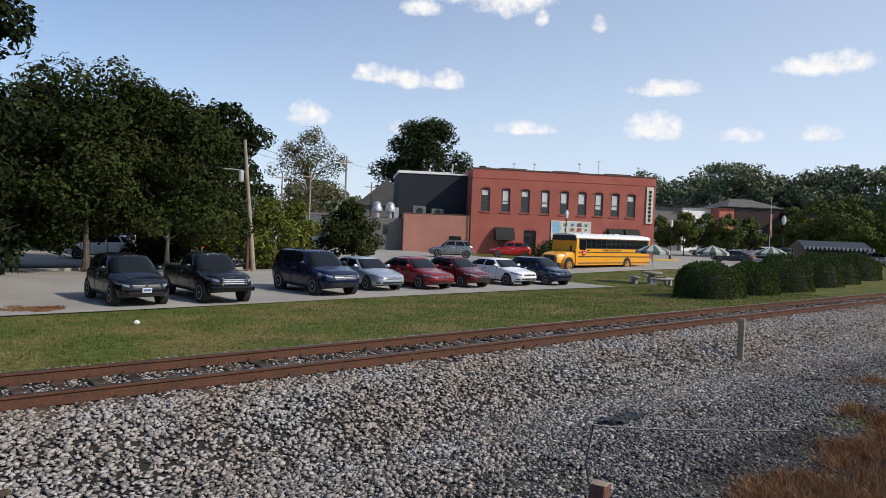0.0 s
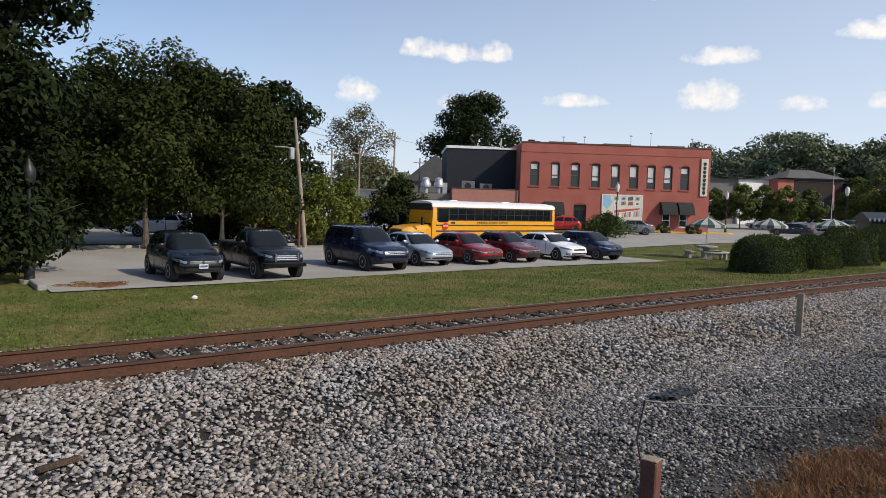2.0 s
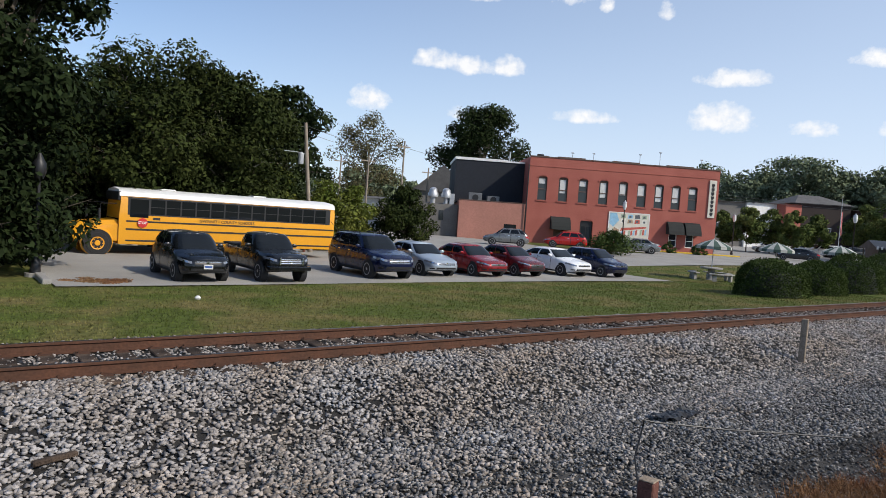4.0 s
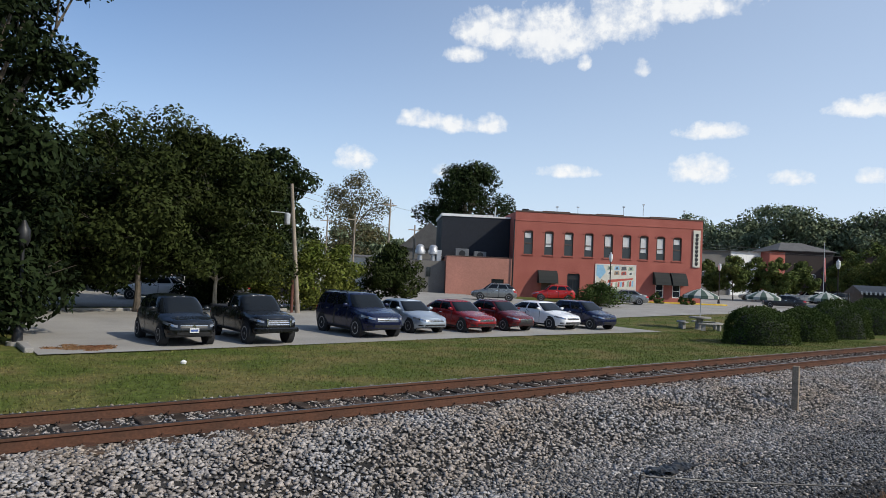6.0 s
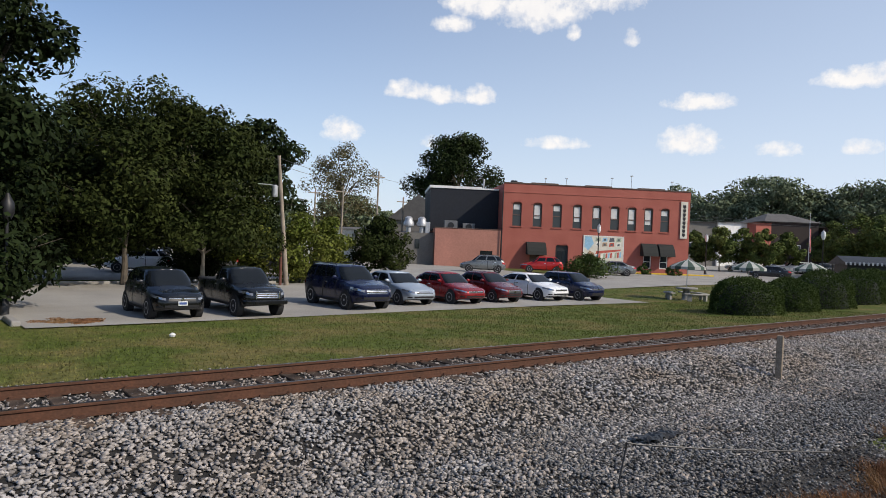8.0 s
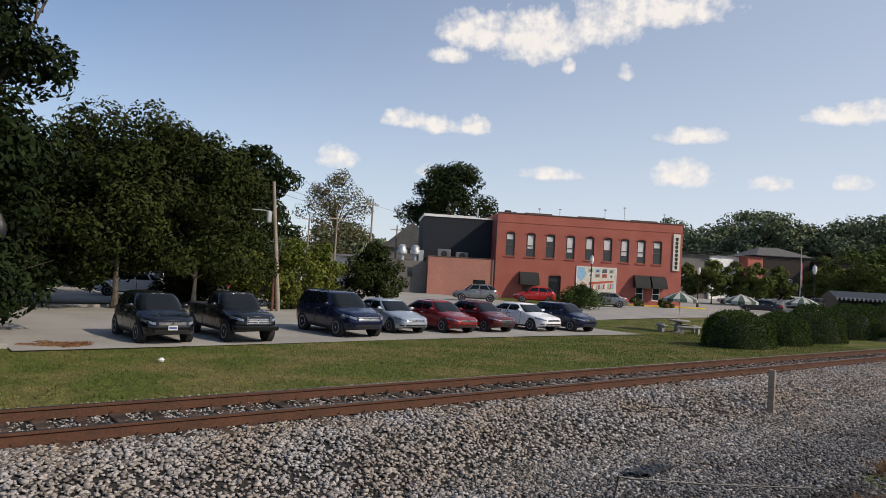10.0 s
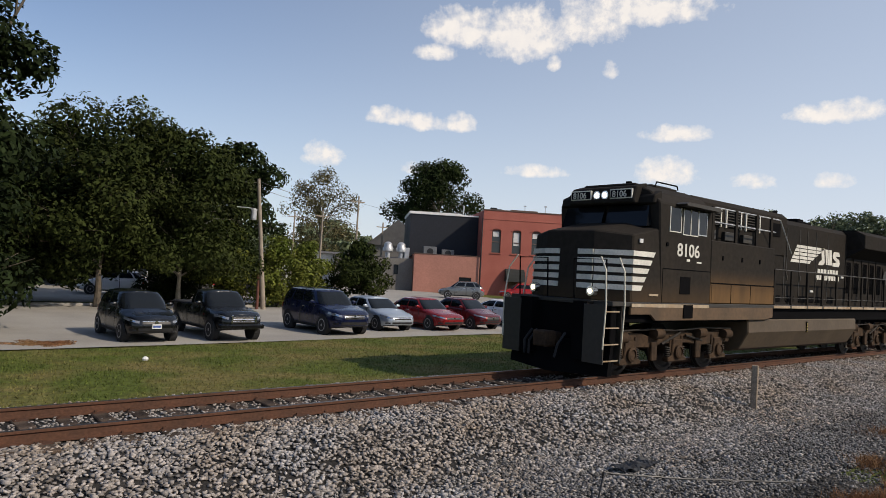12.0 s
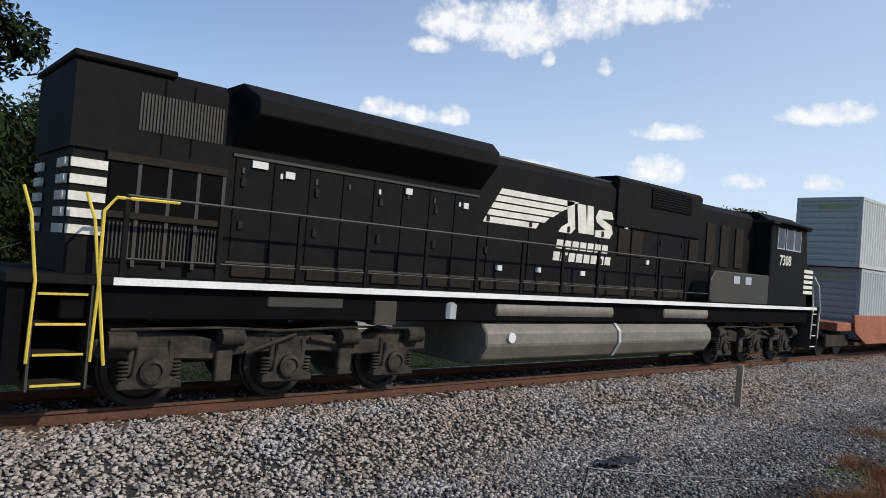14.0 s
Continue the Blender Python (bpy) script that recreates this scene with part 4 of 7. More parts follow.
car(7.72, 13.1, 0, CROSS, P_black, "black compact crossover parked facing the lawn")
car(15.9, 13.95, 0, SUV, P_navy, "dark blue family SUV with chrome grille bars, parked")
car(19.25, 15.1, 0, dict(SEDAN, bars=3, gh=0.14), P_silver, "pale silver-blue sedan parked facing the lawn")
car(22.1, 14.8, 0, dict(SEDAN, spokes=8), P_red, "red sedan parked facing the lawn")
car(24.85, 14.95, 0, dict(COMPACT, gh=0.26, lamp_drop=0.06), P_maroon, "dark red compact sedan with a wide black grille")
car(28.4, 15.0, 0, dict(SEDAN, L=4.63, H=1.42, rr1=3.3, rr0=4.45, deck=0.98), P_white, "white sedan with a sloping roofline, parked")
car(31.1, 14.7, 0, HATCH, P_navy, "small dark blue boxy hatchback, parked")
# across the street and behind
car(42.4, 40.0, 228, CROSS, P_grey, "silver-grey crossover parked near the salmon wall", "cars by the brick building")
car(49.9, 39.5, 228, dict(CROSS, plate=False), P_brightred, "bright red crossover parked near the brick building", "cars by the brick building")
car(56.1, 35.9, 228, SEDAN, P_grey, "grey sedan standing beside the brick wall", "cars by the brick building")
car(*bearing(62.6, 91), 207, SEDAN, P_ink, "black sedan turning in the street", "cars up the street")
car(11.5, 40.0, 250, dict(CROSS, plate=False), P_white, "white crossover parked in the shade behind the trees", "cars behind the trees")
car(5.0, 36.0, 90, SUV, P_black, "black SUV in the shade behind the trees", "cars behind the trees")
car(17.0, 42.0, 250, COMPACT, P_grey, "grey car parked in the shade behind the trees", "cars behind the trees")
car(21.5, 40.5, 250, dict(CROSS, plate=False), P_ink, "dark crossover in the shade behind the trees", "cars behind the trees")
for k, (ba, bd, pt, sp) in enumerate(((61.0, 118, P_white, CROSS), (62.4, 121, P_white, SUV), (63.6, 120, P_grey, SUV), (64.5, 116, P_white, SUV), (65.6, 118, P_grey, SEDAN), (66.6, 114, P_black, SUV), (70.0, 108, P_white, SEDAN), (72.0, 104, P_grey, SUV))):
    car(*bearing(ba, bd), 215 + 9 * (k % 3), dict(sp, plate=False), pt, "car parked along the shopping street", "cars up the street")


def pickup(x, y, turn):
    t = car(x, y, turn, dict(L=5.1, W=1.78, H=1.70, hood=1.10, belt=1.15, deck=1.10, front=0.98, ws0=1.35, ws1=1.9, rr1=2.95, rr0=3.15, fa=0.9, ra=4.05, r=0.37, clear=0.34, panes=((0.14, 0.62), (0.68, 0.92)), gh=0.26, bars=3, lamp_drop=0.14, seams=(0.4, 1.6)), P_black,
            "black compact pickup truck with chrome grille surround, parked")
    t.name = "pickup_truck"
    t["category"] = "pickup truck"
    part("bed_floor", Shape().box(-0.68, 0.68, 3.25, 4.8, 1.152, 1.165), M_dark, t)
    for s in (-1, 1):
        part("bed_rail", Shape().box(s * 0.68, s * 0.78, 3.2, 4.85, 1.09, 1.16), M_dark, t, bevel=0.02)
        part("grille_surround", Shape().box(s * 0.40, s * 0.46, -0.035, 0.03, 0.66, 0.94), M_chrome, t, bevel=0.01)
    part("bumper", Shape().prism([(-0.84, 0.22), (-0.78, 0.02), (-0.5, -0.07), (0.5, -0.07), (0.78, 0.02), (0.84, 0.22)], 0.46, 0.62, "z"), P_black, t, bevel=0.03)
    return t


pickup(10.62, 12.95, 0)


# ================= school bus =================
M_busyellow = mat("bus_yellow", (0.74, 0.33, 0.012), 0.4, var=0.05, scale=0.6, fine=20, bump=0, coat=0.4)
M_buswhite = mat("bus_white_roof", (0.74, 0.74, 0.72), 0.45, var=0.05)
bus = thing("school_bus", pose(55, 25.2, -0.62), "long yellow conventional school bus with a white roof and black stripes", "school bus")
BL, BW = 12.95, 1.22   # x runs from the front bumper (0) to the rear; travel is towards -x


def bus_ring(x, w, lo, hi, crown):
    half = [(w * 0.97, lo), (w, lo + 0.1), (w, hi - 0.42), (w * 0.95, hi - 0.16), (w * 0.78, hi - 0.05), (0, hi + crown)]
    return [(x, -a, b) for a, b in half] + [(x, a, b) for a, b in half[-2::-1]]


part("body", loft([bus_ring(2.0, BW, 0.5, 2.2, 0.0), bus_ring(2.05, BW, 0.48, 2.92, 0.04), bus_ring(BL - 0.25, BW, 0.48, 2.92, 0.04), bus_ring(BL, BW * 0.96, 0.55, 2.8, 0.0)]), M_busyellow, bus, smooth=True)
part("roof", loft([[(x, a * BW, b) for a, b in ((-1.008, 2.66), (-0.965, 2.84), (-0.79, 2.95), (0, 3.05), (0.79, 2.95), (0.965, 2.84), (1.008, 2.66))] for x in (1.98, BL - 0.05)]), M_buswhite, bus, "white roof", smooth=True)
for rx in (4.0, 8.6):
    part("roof_hatch", Shape().box(rx, rx + 0.7, -0.35, 0.35, 3.02, 3.10), M_buswhite, bus, bevel=0.03)
part("hood", loft([[(x, a * w, b) for a, b in ((-1, 0.62), (-1, h - 0.25), (-0.8, h - 0.04), (0, h), (0.8, h - 0.04), (1, h - 0.25), (1, 0.62))] for x, w, h in ((0.15, 0.80, 1.30), (0.5, 0.95, 1.45), (2.05, 1.15, 1.62))]), M_busyellow, bus, smooth=True)
part("grille", Shape().box(0.08, 0.2, -0.55, 0.55, 0.68, 1.22), M_black, bus, bevel=0.03)
part("bumper", Shape().box(-0.1, 0.16, -1.15, 1.15, 0.42, 0.68), M_black, bus, bevel=0.04)
part("windshield", Shape().add([(1.98, -1.08, 1.55), (1.98, 1.08, 1.55), (2.22, 1.05, 2.55), (2.22, -1.05, 2.55), (2.12, -1.08, 1.55), (2.12, 1.08, 1.55), (2.36, 1.05, 2.55), (2.36, -1.05, 2.55)],
     [(0, 1, 2, 3), (7, 6, 5, 4), (0, 4, 5, 1), (1, 5, 6, 2), (2, 6, 7, 3), (3, 7, 4, 0)]), M_carglass, bus)
part("windshield_frame", Shape().box(1.93, 2.06, -BW * 0.97, BW * 0.97, 2.45, 2.86), M_black, bus, bevel=0.03)
for s in (-1, 1):
    part("window_band", Shape().box(2.35, BL - 0.3, s * (BW + 0.006), s * (BW - 0.02), 1.82, 2.62), M_black, bus, "black window surround")
    for k in range(13):
        x0 = 3.35 + k * 0.70
        w = part("window", Shape().box(x0, x0 + 0.62, s * (BW + 0.014), s * (BW - 0.01), 1.88, 2.56), M_carglass, bus)
        part("window_bar", Shape().box(x0, x0 + 0.62, s * (BW + 0.018), s * (BW - 0.01), 2.20, 2.225), M_black, w)
        part("window_post", Shape().box(x0 + 0.635, x0 + 0.665, s * (BW + 0.018), s * (BW - 0.01), 1.88, 2.56), M_black, w)
    part("driver_window", Shape().box(2.45, 3.25, s * (BW + 0.012), s * (BW - 0.01), 1.72, 2.54), M_carglass, bus)
    for z0, z1 in ((0.62, 0.69), (1.13, 1.21), (1.50, 1.57)):
        part("rub_rail", Shape().box(2.3, BL - 0.05, s * (BW + 0.022), s * (BW - 0.01), z0, z1), M_black, bus, "black stripe", bevel=0.005)
    part("fender", Shape().lathe([(0.66, s * 0.78), (0.66, s * 1.16)], 20, (1.15, 0, 0.55), "y"), M_busyellow, bus, bevel=0.03)
    for wx in (1.15, 9.3):
        part("wheel_arch", Shape().lathe([(0.60, s * (BW - 0.1)), (0.60, s * (BW + 0.01))], 22, (wx, 0, 0.52), "y"), M_dark, bus)
        wh = part("wheel", Shape().lathe([(0.3, -0.14), (0.46, -0.14), (0.50, -0.08), (0.50, 0.08), (0.46, 0.14), (0.3, 0.14)], 24, axis="y"), M_dark, bus, smooth=True, m=pose(wx, s * (BW - 0.11), 0.50))
        hub = Shape().lathe([(0.29, s * 0.10), (0.29, s * 0.15), (0.14, s * 0.12), (0.10, s * 0.17)], 18, axis="y")
        for k in range(8):
            a = k * math.pi / 4
            hub.lathe([(0.022, s * 0.12), (0.022, s * 0.165)], 6, (0.2 * math.cos(a), 0, 0.2 * math.sin(a)), "y")
        part("rim", hub, M_busyellow, wh)
    part("mirror_arm", Shape().path([(1.9, s * 1.1, 2.3), (1.2, s * 1.32, 2.28), (1.15, s * 1.34, 1.9)], 0.018), M_black, bus)
    part("mirror", Shape().box(1.10, 1.20, s * 1.22, s * 1.44, 1.55, 2.05), M_black, bus, bevel=0.03)
    part("headlight", Shape().lathe([(0.11, -0.02), (0.11, 0.1)], 14, (0.14, s * 0.68, 0.98), "x"), M_lens, bus)
sp_ = part("stop_arm", Shape().lathe([(0.23, -0.012), (0.23, 0.012)], 8, (3.0, -BW - 0.05, 1.48), "y"), mat("stop_red", (0.55, 0.02, 0.02), 0.5), bus, "red octagonal stop sign")
lettering("stop_word", "STOP", 0.16, M_white, sp_, pose(2.80, -BW - 0.068, 1.43, 90, 0, 0))
lettering("side_words", "GWINNETT COUNTY SCHOOLS", 0.19, M_black, bus, pose(5.6, -BW - 0.006, 1.625, 90, 0, 0))
part("number_bar", Shape().box(3.45, 3.78, -BW - 0.008, -BW, 1.63, 1.74), M_black, bus)
for s in (-0.8, 0.8):
    part("tail_light", Shape().lathe([(0.1, 0.0), (0.1, 0.06)], 14, (BL - 0.03, s, 1.3), "x"), M_redlens, bus)
part("rear_window", Shape().box(BL - 0.06, BL + 0.005, -0.8, 0.8, 1.85, 2.5), M_glass, bus)


# ================= brick building and neighbours =================
BZ = -0.36
WALL = pose(55.1, 47.7, BZ, 0, 0, -34.0)     # local x runs along the front, y goes inwards
FRONT, SIDE = WALL @ Matrix.Diagonal((1.05, 1, 1, 1)), WALL @ Matrix.Diagonal((0.95, 1, 1, 1))
HB = 9.78
building = thing("brick_building", FRONT, "two-storey painted red brick commercial building with arched windows and black awnings", "building")
WIN_X = [1.52, 3.78, 5.98, 8.22, 10.40, 12.45, 14.38, 16.28, 18.16]


def weld(shape):
    """Joins blocks that touch into one connected mesh."""
    me = shape.mesh("wall")
    bm = bmesh.new()
    bm.from_mesh(me)
    bmesh.ops.remove_doubles(bm, verts=bm.verts, dist=0.001)
    bm.to_mesh(me)
    bm.free()
    return me


def wall_with_openings(x0, x1, z0, z1, y0, y1, holes):
    """A wall cut into bays so that every opening goes right through it."""
    s = Shape()
    xs = sorted({x0, x1, *[h[0] for h in holes], *[h[1] for h in holes]})
    for a, b in zip(xs[:-1], xs[1:]):
        cuts = sorted((h[2], h[3]) for h in holes if h[0] <= a + 1e-6 and h[1] >= b - 1e-6)
        z = z0
        for c, d in cuts:
            if c > z:
                s.box(a, b, y0, y1, z, c)
            z = d
        if z < z1:
            s.box(a, b, y0, y1, z, z1)
    return s


WZ0, WZ1 = 4.95, 7.65
holes = [(x - 0.5, x + 0.5, WZ0, WZ1) for x in WIN_X] + [(5.95, 7.35, 0.05, 2.95), (3.1, 4.2, 0.05, 2.1), (15.85, 16.75, 0.65, 2.2), (17.75, 18.65, 0.65, 2.2)]
part("front_wall", weld(wall_with_openings(0, 21, 0, HB, 0, 0.4, holes)), M_brick, building)
part("side_wall", Shape().box(20.6, 21, 0.4, 16, 0, HB), M_brick, building)
part("far_side_wall", Shape().box(0, 0.4, 0.4, 16, 0, HB), M_brick, building)
part("rear_wall", Shape().box(0.4, 20.6, 15.6, 16, 0, HB), M_brick, building)
part("roof", Shape().box(0.4, 20.6, 0.4, 15.6, HB - 0.9, HB - 0.7), M_roof, building)
part("floor_slab", Shape().box(0.4, 20.6, 0.4, 15.6, 3.7, 3.9), M_greywall, building)
# stepped parapet coping, in short lengths
rn = random.Random(5)
for k in range(7):
    a = k * 3.0
    z = HB + (0.10 if k % 2 else 0.0) - 0.012 * k
    part("coping", Shape().box(a + 0.01, a + 2.99, -0.06, 0.46, z - (0.1 if k % 2 else 0), z + 0.14), M_trim, building, "dark metal coping", bevel=0.02)
# shallow projecting brick courses
for z in (8.75,):
    part("brick_course", Shape().box(0.005, 20.995, -0.045, 0.0, z, z + 0.13), M_brick, building, bevel=0.01)
for wx in WIN_X:
    w = part("window", Shape().box(wx - 0.5, wx - 0.43, 0.12, 0.24, WZ0, WZ1 - 0.12).box(wx + 0.43, wx + 0.5, 0.12, 0.24, WZ0, WZ1 - 0.12).box(wx - 0.43, wx + 0.43, 0.12, 0.24, WZ0, WZ0 + 0.08).box(wx - 0.43, wx + 0.43, 0.12, 0.24, WZ1 - 0.22, WZ1 - 0.12).box(wx - 0.43, wx + 0.43, 0.10, 0.24, 6.18, 6.27), M_trim, building, "dark sash window frame")
    part("pane", Shape().box(wx - 0.43, wx + 0.43, 0.20, 0.215, 6.27, WZ1 - 0.22), M_glass, w)
    part("pane", Shape().box(wx - 0.43, wx + 0.43, 0.18, 0.195, WZ0 + 0.08, 6.18), M_glass, w)
    drop = rn.choice((0.55, 0.75, 0.9, 1.0, 0.35))
    part("blind", Shape().box(wx - 0.36 + rn.uniform(-0.03, 0.06), wx + 0.30, 0.165, 0.175, WZ1 - 0.22 - 1.7 * drop, WZ1 - 0.24), M_blind, w, "pale roller blind")
    arch = Shape()
    for i in range(9):
        a0, a1 = math.pi * (0.18 + 0.64 * i / 9), math.pi * (0.18 + 0.64 * (i + 0.92) / 9)
        q = [(wx + r * math.cos(a), WZ1 - 0.52 + r * math.sin(a)) for r, a in ((0.62, a0), (0.62, a1), (0.80, a1), (0.80, a0))]
        arch.prism(q, -0.05, 0.1, "y")
    part("brick_arch", arch, M_brick, w)
    # filling above the flat head, up to the arch
    part("arch_infill", Shape().prism([(wx - 0.5, WZ1 - 0.12), (wx + 0.5, WZ1 - 0.12), (wx + 0.5, WZ1), (wx + 0.32, WZ1 + 0.0), (wx - 0.32, WZ1 + 0.0), (wx - 0.5, WZ1)], 0.12, 0.2, "y"), M_trim, w)
    part("sill", Shape().box(wx - 0.62, wx + 0.62, -0.09, 0.15, WZ0 - 0.14, WZ0), M_brick, w, bevel=0.01)


def awning(x0, x1, z0, z1, out):
    s = Shape()
    h = z1 - z0
    rows = [(0, z1), (-out * 0.22, z1 - 0.03 * h), (-out * 0.48, z1 - 0.18 * h), (-out * 0.72, z1 - 0.42 * h), (-out * 0.9, z1 - 0.72 * h), (-out, z0)]
    v, f = [], []
    for x in (x0, x1):
        v += [(x, y, z) for y, z in rows] + [(x, 0, z0)]
    n = len(rows) + 1
    for i in range(len(rows) - 1):
        f.append((i, i + 1, n + i + 1, n + i))
    f += [tuple(range(n)), tuple(range(2 * n - 1, n - 1, -1))]
    return s.add(v, f)


for a, b, z0, z1 in ((2.65, 4.75, 1.75, 3.2), (15.5, 17.2, 2.1, 3.55), (17.4, 19.1, 2.1, 3.55)):
    part("awning", awning(a, b, z0, z1, 1.15), M_awning, building, "black canvas awning")
dr = part("door", Shape().box(5.95, 7.35, 0.2, 0.26, 0.05, 2.95), M_black, building, "dark recessed arched doorway")
part("door_glass", Shape().box(6.15, 6.6, 0.17, 0.2, 0.9, 2.3).box(6.7, 7.15, 0.17, 0.2, 0.9, 2.3), M_glass, dr)
part("door_arch", Shape().prism([(5.9, 2.72), (6.1, 3.02), (6.65, 3.15), (7.2, 3.02), (7.4, 2.72), (7.52, 2.78), (7.25, 3.15), (6.65, 3.31), (6.05, 3.15), (5.78, 2.78)], -0.04, 0.1, "y"), M_brick, dr)
part("side_door", Shape().box(3.1, 4.2, 0.2, 0.26, 0.05, 2.1), M_trim, building)
part("small_window_frame", Shape().box(3.9, 4.35, -0.04, 0.1, 0.9, 1.5), M_white, building)
for a in (15.85, 17.75):
    w = part("shop_window", Shape().box(a, a + 0.08, 0.05, 0.2, 0.65, 2.2).box(a + 0.82, a + 0.9, 0.05, 0.2, 0.65, 2.2).box(a + 0.08, a + 0.82, 0.05, 0.2, 0.65, 0.75).box(a + 0.08, a + 0.82, 0.05, 0.2, 2.1, 2.2).box(a + 0.08, a + 0.82, 0.05, 0.2, 1.4, 1.47), M_white, building, "white framed window")
    part("pane", Shape().box(a + 0.08, a + 0.82, 0.12, 0.135, 0.75, 2.1), M_glass, w)
# painted mural panel: abstract picture in bands and patches
mur = part("mural", Shape().box(9.1, 13.5, -0.07, 0.0, 0.95, 4.15), M_cream, building, "bright painted mural panel with postcard scenes")
part("mural_frame", Shape().box(9.02, 13.58, -0.09, -0.001, 0.87, 0.95).box(9.02, 13.58, -0.09, -0.001, 4.15, 4.23).box(9.02, 9.1, -0.09, -0.001, 0.95, 4.15).box(13.5, 13.58, -0.09, -0.001, 0.95, 4.15), M_white, mur)
MUR = [mat("mural_tone", c, 0.7, var=0.15, scale=2, fine=12) for c in ((0.28, 0.50, 0.66), (0.5, 0.10, 0.07), (0.10, 0.11, 0.12), (0.72, 0.70, 0.62), (0.35, 0.42, 0.30), (0.40, 0.27, 0.17))]
rn = random.Random(12)
part("mural_patch", Shape().prism([(9.15, 4.1), (9.15, 2.9), (9.6, 2.5), (10.2, 3.3), (9.9, 4.1)], -0.076, -0.07, "y"), MUR[0], mur)
for k in range(4):
    for j in range(2):
        x0, z0 = 10.35 + k * 0.78, 3.0 + j * 0.56
        p_ = part("mural_patch", Shape().prism([(x0, z0), (x0 + 0.6, z0 + 0.06), (x0 + 0.55, z0 + 0.48), (x0 + 0.05, z0 + 0.44)], -0.077, -0.07, "y"), MUR[(3 + k * 2 + j) % 6], mur)
        part("mural_patch_inner", Shape().prism([(x0 + 0.14, z0 + 0.1), (x0 + 0.42, z0 + 0.12), (x0 + 0.4, z0 + 0.36), (x0 + 0.18, z0 + 0.34)], -0.081, -0.077, "y"), MUR[2], p_)
part("mural_patch", Shape().prism([(9.3, 1.3), (9.9, 1.1), (10.3, 2.2), (9.7, 2.5)], -0.078, -0.07, "y"), MUR[5], mur)
part("mural_patch", Shape().prism([(10.4, 2.1), (13.2, 2.55), (13.3, 2.75), (10.5, 2.45)], -0.078, -0.07, "y"), MUR[1], mur)
for k in range(11):
    x0 = 10.5 + k * 0.26
    part("mural_patch", Shape().prism([(x0, 1.55 + k * 0.02), (x0 + 0.2, 1.6 + k * 0.02), (x0 + 0.22, 2.15 + k * 0.03), (x0 + 0.03, 2.05 + k * 0.03)], -0.078, -0.07, "y"), MUR[(0, 1, 3, 4, 1)[k % 5]], mur)
part("mural_patch", Shape().box(10.2, 13.4, -0.077, -0.07, 1.05, 1.4), MUR[4], mur)
# vertical sign with unreadable letters drawn as bars
sg = part("vertical_sign", Shape().box(19.9, 20.7, -0.14, -0.02, 4.3, 8.6), M_cream, building, "tall cream vertical sign", bevel=0.02)
for k in range(8):
    z = 8.2 - k * 0.47
    part("sign_bar", Shape().box(20.13, 20.47, -0.152, -0.14, z - 0.30, z).box(20.2, 20.4, -0.153, -0.14, z - 0.42, z - 0.3), M_black, sg)
for x in (0.9, 1.5):
    part("roof_vent", Shape().box(x + 0.2, x + 0.9, 2, 2.6, HB - 0.7, HB + 0.55 - (x - 0.9) * 0.25), M_black, building, bevel=0.05)
for x, h in ((5.2, 1.0), (7.6, 1.1), (12.9, 1.4), (15.2, 1.8), (20.0, 1.3)):
    mst = part("roof_mast", Shape().rod((x, 3, HB - 0.8), (x, 3, HB + h), 0.03, 6), M_galv, building)
    part("mast_head", Shape().box(x - 0.14, x + 0.16, 2.95, 3.05, HB + h - 0.02, HB + h + 0.12), M_galv, mst, bevel=0.02)
part("downpipe", Shape().rod((-0.09, -0.08, 0.2), (-0.09, -0.08, 8.9), 0.06, 8), M_black, building)

annex = thing("annex", SIDE, "low salmon-painted block annex with a dark clad storey set back behind", "building")
part("front_wall", weld(wall_with_openings(-7.8, -0.16, 0, 4.35, 0.1, 0.4, [(-2.6, -1.1, 1.3, 1.95)])), M_salmon, annex)
part("vent_window", Shape().box(-2.6, -1.1, 0.2, 0.26, 1.3, 1.95), M_glass, annex)
part("side_wall", Shape().box(-8.1, -7.8, 0.1, 9, 0, 4.35), M_salmon, annex)
part("roof", Shape().box(-7.8, -0.2, 0.4, 9, 4.0, 4.15), M_roof, annex)
part("coping", Shape().box(-8.15, -0.16, 0.05, 0.45, 4.35, 4.45), M_trim, annex, bevel=0.02)
part("upper_storey", Shape().box(-8.6, -0.02, 3.4, 14, 4.1, 9.15), M_navy, annex, "dark blue clad upper storey")
part("white_flashing", Shape().box(-8.7, -2.2, 3.3, 14.1, 9.15, 9.45).box(-2.2, -0.03, 3.3, 14.1, 9.15, 9.32), M_whitecap, annex, "white roof edge")
part("roof_pole", Shape().rod((-1.8, 5, 9.1), (-1.7, 5, 10.6), 0.09, 8), M_galv, annex)
for x, y, w, h in ((-6.9, 1.6, 1.6, 1.15), (-4.6, 1.9, 1.5, 0.9)):
    u = part("roof_unit", Shape().box(x, x + w, y, y + 1.0, 4.15, 4.15 + h), M_greymetal, annex, "grey rooftop air unit", bevel=0.04)
    part("fan_grille", Shape().lathe([(0.38, -0.03), (0.38, 0.02)], 18, (x + w / 2, y - 0.01, 4.15 + h * 0.5), "y"), M_black, u)
grey = thing("grey_shop", SIDE, "low grey rendered shop with vents on its flat roof", "building")
part("front_wall", Shape().box(-17.5, -8.15, 1.2, 1.5, 0, 3.75), M_greywall, grey)
part("body", Shape().box(-17.5, -8.15, 1.5, 12, 0, 3.7), M_greywall, grey)
part("window", Shape().box(-10.4, -9.9, 1.14, 1.25, 1.9, 3.0), M_glass, grey)
